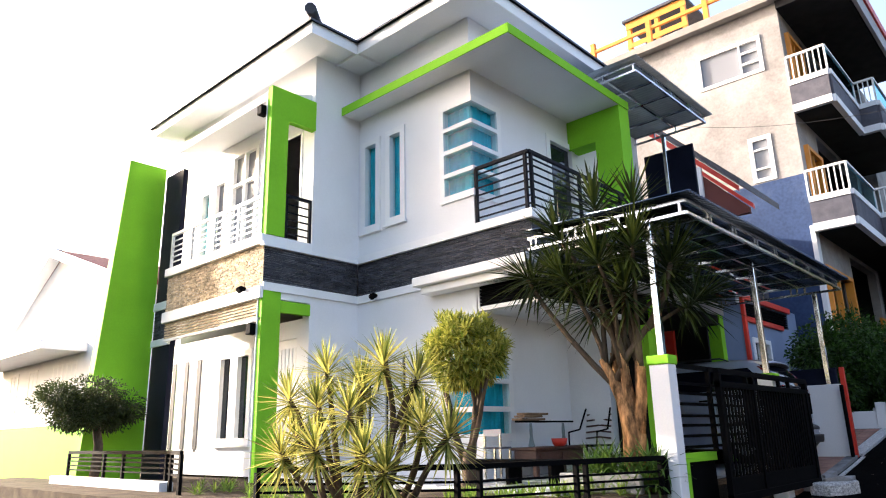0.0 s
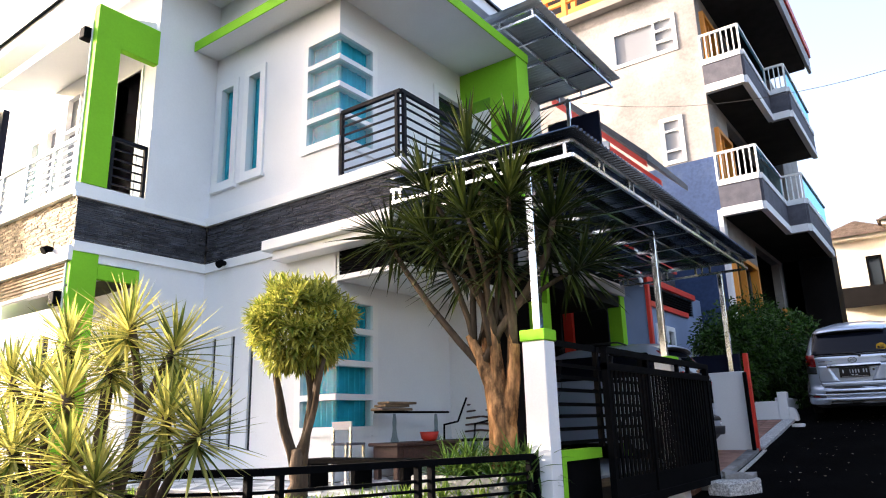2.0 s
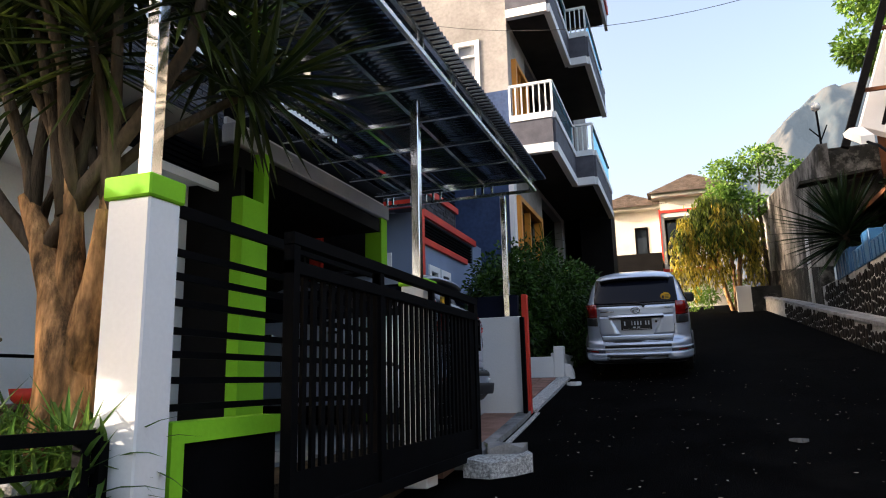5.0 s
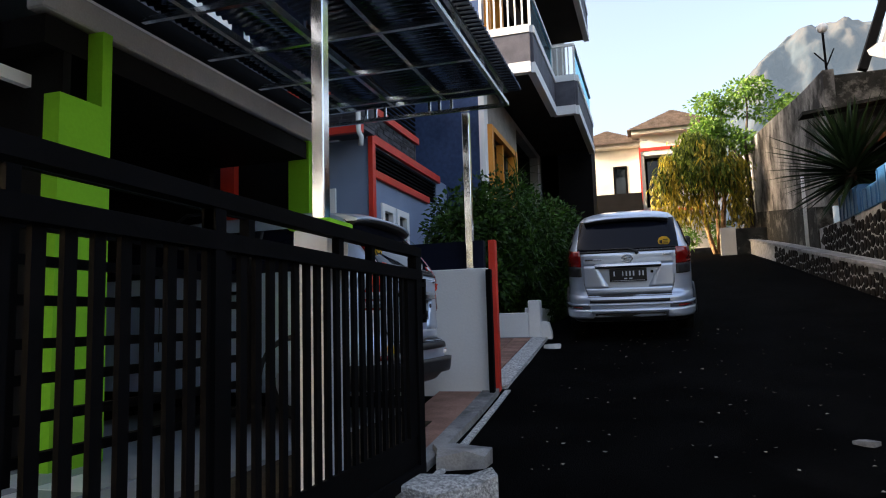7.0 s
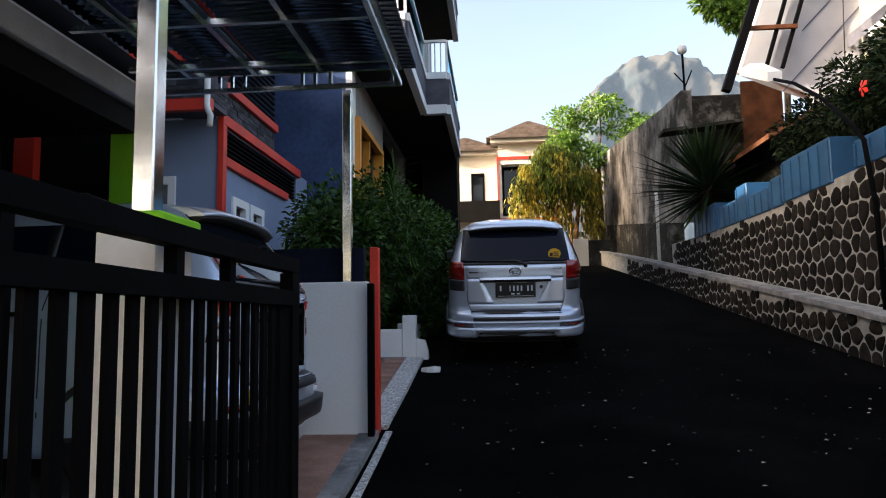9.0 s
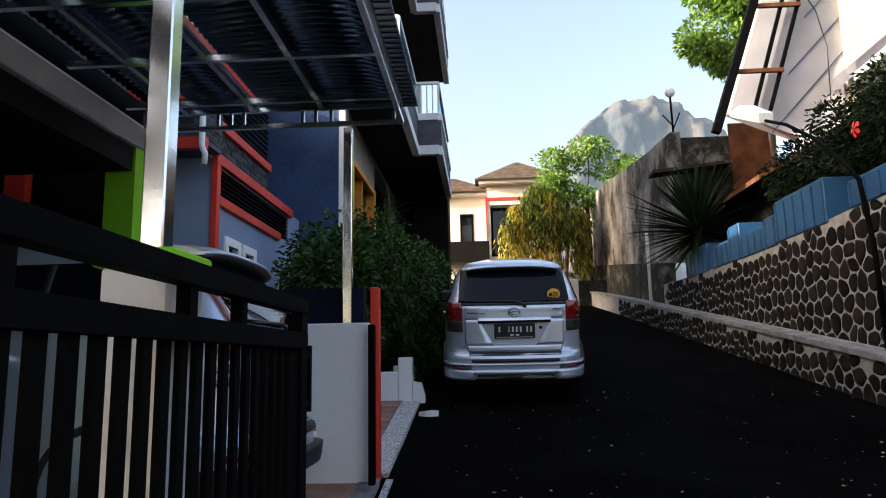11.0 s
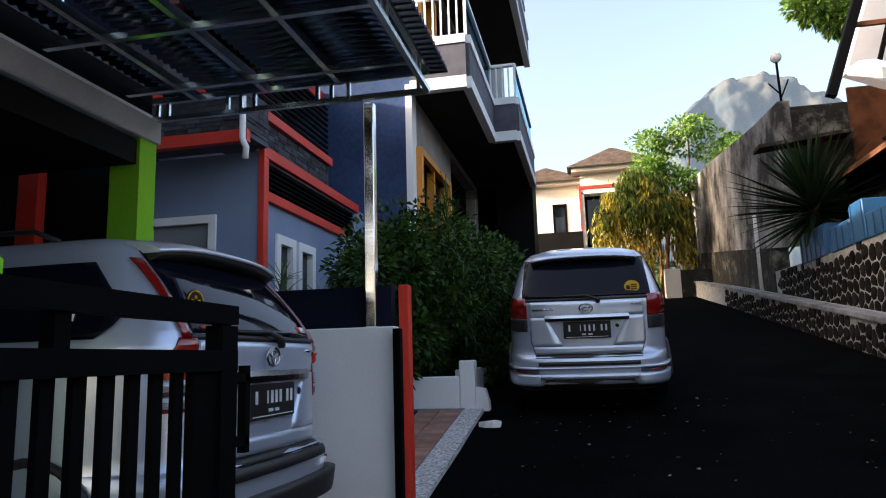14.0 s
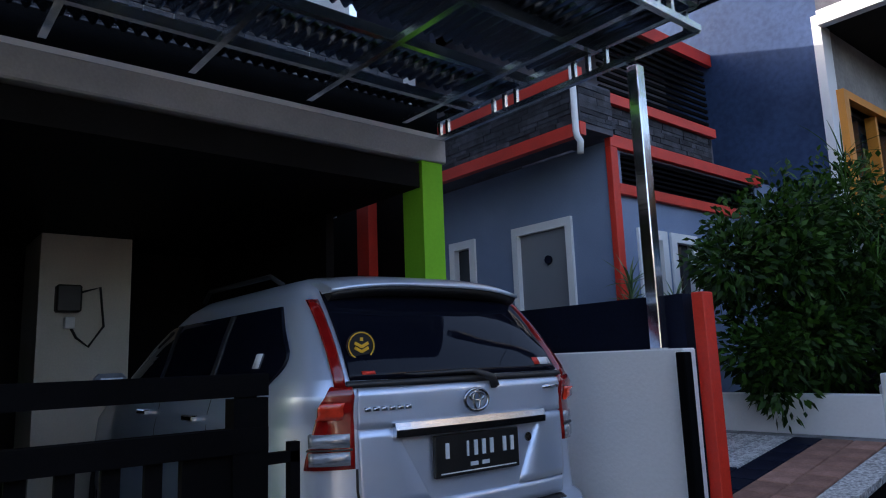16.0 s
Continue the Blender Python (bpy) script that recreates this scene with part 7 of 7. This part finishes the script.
# ---- terrace furniture ----
def tea_table():
    t = thing("low_chest", "low dark red wooden chest table on the terrace", "table", (-5.95, 8.55, 0.89))
    part("top", boxes((-6.18, -5.72, 7.98, 9.28, 1.27, 1.31), bev=0.01), WOOD, t)
    part("body", boxes((-6.14, -5.76, 8.03, 9.23, 1.06, 1.27), bev=0.008), WOOD, t)
    part("drawer_front", boxes((-5.76, -5.745, 8.12, 8.58, 1.09, 1.24), bev=0.004), WOOD, t)
    part("drawer_front", boxes((-5.76, -5.745, 8.66, 9.14, 1.09, 1.24), bev=0.004), WOOD, t)
    for x in (-6.10, -5.80):
        for y in (8.07, 9.19):
            part("leg", boxes((x - 0.035, x + 0.035, y - 0.035, y + 0.035, 0.89, 1.06), bev=0.006), WOOD, t)
    s = thing("bird_perch", "wooden rack with a long bar over the table", "rack", (-5.95, 8.5, 1.34))
    b = bmesh.new()
    tube(b, [(-5.95, 7.85, 1.66), (-5.95, 9.3, 1.66)], 0.014, 6)
    part("bar", b, BLACK_METAL, s)
    for y in (8.20, 9.02):
        b = bmesh.new()
        tube(b, [(-5.95, y, 1.31), (-5.95, y, 1.33), (-5.95, y, 1.37), (-5.95, y, 1.46), (-5.95, y, 1.54), (-5.95, y, 1.64)], [0.045, 0.05, 0.036, 0.022, 0.026, 0.016], 14)
        part("jar", b, JAR_GLASS, s, "clear glass jar")
    for y0, y1, z in ((7.86, 8.42, 1.675), (7.92, 8.36, 1.715), (7.98, 8.50, 1.75)):
        part("board", boxes((-6.03, -5.84, y0, y1, z, z + 0.03), bev=0.008), WOOD_PALE, s, "weathered board")
    r = thing("red_bowl", "small red bowl on the low chest", "bowl", (-5.83, 8.72, 1.31))
    b = bmesh.new()
    tube(b, [(-5.83, 8.72, 1.31), (-5.83, 8.72, 1.34), (-5.83, 8.72, 1.42)], [0.07, 0.10, 0.12], 14)
    part("bowl", b, RED_PAINT, r)


tea_table()


def rattan_chair(x, y):
    c = thing("terrace_chair", "black metal terrace chair with curved arms", "chair", (x, y, 0.89))
    for dx, dy in ((-0.22, -0.22), (0.22, -0.22), (-0.22, 0.22), (0.22, 0.22)):
        b = bmesh.new()
        tube(b, [(x + dx, y + dy, 0.89), (x + dx * 0.95, y + dy * 0.95, 1.3)], 0.013, 6)
        part("leg", b, BLACK_METAL, c)
    part("seat", boxes((x - 0.24, x + 0.24, y - 0.24, y + 0.24, 1.28, 1.31), bev=0.01), BLACK_METAL, c)
    for s in (-1, 1):
        b = bmesh.new()
        tube(b, [(x + s * 0.24, y - 0.24, 1.3), (x + s * 0.25, y - 0.22, 1.5), (x + s * 0.25, y + 0.1, 1.54), (x + s * 0.22, y + 0.28, 1.86)], 0.014, 6)
        part("arm", b, BLACK_METAL, c)
    for k in range(6):
        b = bmesh.new()
        z = 1.40 + 0.09 * k
        tube(b, [(x - 0.22, y + 0.22 + 0.02 * k, z), (x, y + 0.27 + 0.02 * k, z + 0.02), (x + 0.22, y + 0.22 + 0.02 * k, z)], 0.014, 6)
        part("back_slat", b, WOOD, c)


rattan_chair(-5.85, 9.62)
bench = thing("terrace_bench", "low black steel bench with pale cushion", "bench", (-5.6, 7.1, 0.89))
part("top", boxes((-6.15, -4.75, 6.95, 7.25, 1.14, 1.19), bev=0.008), BLACK_METAL, bench)
for x in (-6.08, -5.45, -4.82):
    part("leg", boxes((x - 0.025, x + 0.025, 6.97, 7.23, 0.89, 1.14)), BLACK_METAL, bench)
ch2 = thing("folding_chair", "grey folding chair behind the clipped shrub", "chair", (-5.9, 7.1, 0.89))
for x, y in ((-6.06, 7.30), (-5.80, 7.30), (-6.06, 7.5), (-5.80, 7.5)):
    part("leg", boxes((x - 0.012, x + 0.012, y - 0.012, y + 0.012, 0.89, 1.50 if y < 7.4 else 1.33)), SHINY_STEEL, ch2)
part("seat", boxes((-6.08, -5.78, 7.28, 7.52, 1.31, 1.335), bev=0.008), GREY_TILE, ch2)
part("back", boxes((-6.08, -5.78, 7.29, 7.31, 1.47, 1.56), bev=0.006), GREY_SHADE, ch2)

# wall lamps by the left columns, spotlights, meter
for z in (3.05, 6.72):
    w = thing("wall_lamp", "small black wall lamp on the column", "lamp", (XM - 0.15, YF - 0.1, z))
    part("box", boxes((XM - 0.24, XM - 0.10, YF - 0.11, YF + 0.03, z, z + 0.17), bev=0.01), BLACK_METAL, w)
    part("shade", boxes((XM - 0.23, XM - 0.11, YF - 0.12, YF - 0.11, z + 0.17, z + 0.22)), WHITE_TRIM, w)
for x, y, ax in ((-8.55, YS, -1), (-9.5, YF, -1)):
    sp = thing("spotlight", "small black spotlight under the slate band", "lamp", (x, y, 3.78))
    b = bmesh.new()
    tube(b, [(x, y - 0.04, 3.80), (x, y - 0.10, 3.80), (x, y - 0.16, 3.76)], [0.03, 0.05, 0.055], 10)
    part("head", b, BLACK_METAL, sp)
mt = thing("power_meter", "black power meter with cable on the cream wall", "meter", (-7.97, 11.55, 2.4))
part("case", boxes((-8.0, -7.88, 11.42, 11.62, 2.72, 2.96), bev=0.015), BLACK_PLASTIC, mt)
part("box", boxes((-8.0, -7.92, 11.5, 11.58, 2.58, 2.68), bev=0.006), WHITE_TRIM, mt)
b = bmesh.new()
tube(b, [(-7.97, 11.62, 2.9), (-7.96, 11.78, 2.95), (-7.96, 11.82, 2.6), (-7.96, 11.7, 2.42), (-7.96, 11.6, 2.5), (-7.97, 11.56, 2.58)], 0.012, 6)
part("cable", b, BLACK_PLASTIC, mt)

# overhead cables
def cable(a, c, sag, r=0.012):
    pts = []
    for k in range(25):
        t = k / 24
        p = Vector(a).lerp(Vector(c), t)
        pts.append(p - Vector((0, 0, sag * 4 * t * (1 - t))))
    b = bmesh.new()
    tube(b, pts, r, 5)
    tagged(part("overhead_cable", b, BLACK_PLASTIC), "thin black overhead cable sagging across the lane", "cable")


cable((-8.5, 20.1, 11.1), (3.7, 20.0, 10.05), 1.1, 0.007)

# litter and broken concrete on the lane
def litter():
    rng = random.Random(81)
    v, f = [], []
    for k in range(380):
        x, y = rng.uniform(-2.7, 1.9), rng.uniform(6.5, 17)
        z = ground(y) + 0.022
        s = rng.uniform(0.008, 0.024)
        a = rng.uniform(0, 6.28)
        b = len(v)
        for q in (0, 1.3, 2.9, 4.4):
            v.append((x + s * math.cos(a + q) * rng.uniform(0.5, 1.2), y + s * math.sin(a + q) * rng.uniform(0.5, 1.2), z + rng.uniform(0, 0.012)))
        f.append((b, b + 1, b + 2, b + 3))
    tagged(raw("fallen_leaves", v, f, material("dry_leaf", (0.34, 0.30, 0.24), 0.8, vary=0.3, scale=9, bump=0.1, island=0.5)), "scattered dry leaves on the asphalt", "leaves", kind="stuff")


litter()


def scrap(x, y, s, label, mat, name, h=0.012):
    rng = random.Random(int(100 * (x + 10) + y))
    n = 9
    z = ground(y) + 0.012
    pts = [(x + s * rng.uniform(0.6, 1.1) * math.cos(2 * math.pi * k / n), y + 0.8 * s * rng.uniform(0.6, 1.1) * math.sin(2 * math.pi * k / n)) for k in range(n)]
    bm = prism(pts, "z", z - 0.05, z + h)
    for vv in bm.verts:
        if vv.co.z > z:
            vv.co.z += rng.uniform(-0.3, 0.6) * h
    tagged(part(name, bm, mat), label, "debris")


scrap(-2.90, 15.85, 0.13, "crumpled white paper beside the kerb", WHITE_TRIM, "paper_scrap", 0.03)
scrap(-0.3, 12.2, 0.09, "pale flattened scrap on the asphalt", KERB, "paper_scrap")
scrap(-2.9, 10.9, 0.36, "broken slab of pale concrete by the gate", PEBBLE, "concrete_slab", 0.10)
scrap(-2.95, 11.6, 0.30, "cracked concrete slab at the drain", KERB, "concrete_slab", 0.06)
def window_plant(x, y, z, seed, n):
    rng = random.Random(seed)
    p = thing("potted_plant", "thin striped dracaena in a dark pot below the neighbour's windows", "plant", (x, y, ground(y)), "plants below the windows")
    b = bmesh.new()
    tube(b, [(x, y, ground(y)), (x, y, ground(y) + 0.35), (x, y, ground(y) + 0.40)], [0.12, 0.17, 0.18], 14)
    part("pot", b, SLATE, p)
    b = bmesh.new()
    limb(b, (x, y, ground(y) + 0.38), (x + 0.03, y, z), 0.018, 0.012, rng, 0.03)
    part("stem", b, BARK_GREY, p)
    v, f = [], []
    for k in range(n):
        rosette(v, f, (x + 0.03, y, z + 0.02 - 0.16 * k), (rng.uniform(-0.2, 0.2), rng.uniform(-0.2, 0.2), 1), 12, 0.34, 0.03, rng, (0.2, 1.3), 0.6, 0.05)
    raw("leaves", v, f, PALE_LEAF, p)


PALE_LEAF = leafy("pale_striped_leaf", (0.07, 0.14, 0.05), (0.22, 0.30, 0.16), 0.3)
window_plant(-5.09, 15.7, 2.84, 91, 4)
window_plant(-4.63, 15.7, 2.59, 92, 2)
DOOR_SLITS = thing("entry_door_panel", "white entry panel with three tall dark slits", "panel", (-13.1, YW, 0.9))
for x in (-13.58, -13.08, -12.58):
    part("slit", boxes((x - 0.07, x + 0.07, YW - 0.012, YW - 0.004, 1.35, 3.02)), NAVY, DOOR_SLITS)
# red flower on the bank shrub
fl = thing("hibiscus_flower", "single red hibiscus flower on the shrub", "flower", (2.75, 17.3, 4.85))
for k in range(5):
    a = 2 * math.pi * k / 5
    b = bmesh.new()
    c0 = Vector((2.72, 17.2, 4.85))
    o = Vector((0.3, math.cos(a), math.sin(a))) * 0.09
    q = [b.verts.new(c0), b.verts.new(c0 + o + Vector((0, -0.04 * math.sin(a), 0.04 * math.cos(a)))), b.verts.new(c0 + o * 1.4), b.verts.new(c0 + o + Vector((0, 0.04 * math.sin(a), -0.04 * math.cos(a))))]
    b.faces.new(q)
    part("petal", b, RED_FLOWER, fl)

# ---- floor tiles and pavers, laid last ----
def laid(owner, name, mesh, mat, places):
    for m in places:
        ob = new(name, mesh)
        ob.parent = owner
        ob.matrix_basis = m
    return owner


pv = mesh_of("paver", boxes((-0.115, 0.115, -0.115, 0.115, -0.02, 0.012), bev=0.006))
pv.materials.append(PAVER)
dark_pv = mesh_of("dark_paver", boxes((-0.115, 0.115, -0.115, 0.115, -0.02, 0.012), bev=0.006))
dark_pv.materials.append(NAVY)
pale_pv = mesh_of("pale_paver", boxes((-0.115, 0.115, -0.115, 0.115, -0.02, 0.012), bev=0.006))
pale_pv.materials.append(PEBBLE)
court = bpy.data.objects["pavement_forecourt"]
red_at, dark_at, pale_at = [], [], []
for i in range(9):
    for j in range(11):
        x, y = -3.405 - 0.24 * i, 13.83 + 0.24 * j
        m = pose(x, y, ground(y) + 0.045, math.degrees(math.atan2(ground(y + 0.2) - ground(y - 0.2), 0.4)), 0, 0)
        ring = min(i - 2, 8 - i, j % 6, 5 - j % 6)
        (red_at if i < 2 else dark_at if ring == 0 else pale_at).append(m)
laid(court, "paver", pv, PAVER, red_at)
laid(court, "paver", dark_pv, NAVY, dark_at)
laid(court, "paver", pale_pv, PEBBLE, pale_at)
tri_a = mesh_of("tile", prism([(-0.195, -0.195), (0.19, -0.195), (-0.195, 0.19)], "z", -0.01, 0.006))
tri_a.materials.append(TILE_WHITE)
tri_b = mesh_of("tile", prism([(0.195, 0.195), (-0.19, 0.195), (0.195, -0.19)], "z", -0.01, 0.006))
tri_b.materials.append(TILE_GREY)
places = [pose(-8.6 + 0.4 * i, 6.5 + 0.4 * j, 0.894) for i in range(11) for j in range(3)] + [pose(-6.1 + 0.4 * i, 7.85 + 0.4 * j, 0.894) for i in range(5) for j in range(6)]
laid(terrace, "tile", tri_a, TILE_WHITE, places)
laid(terrace, "tile", tri_b, TILE_GREY, places)
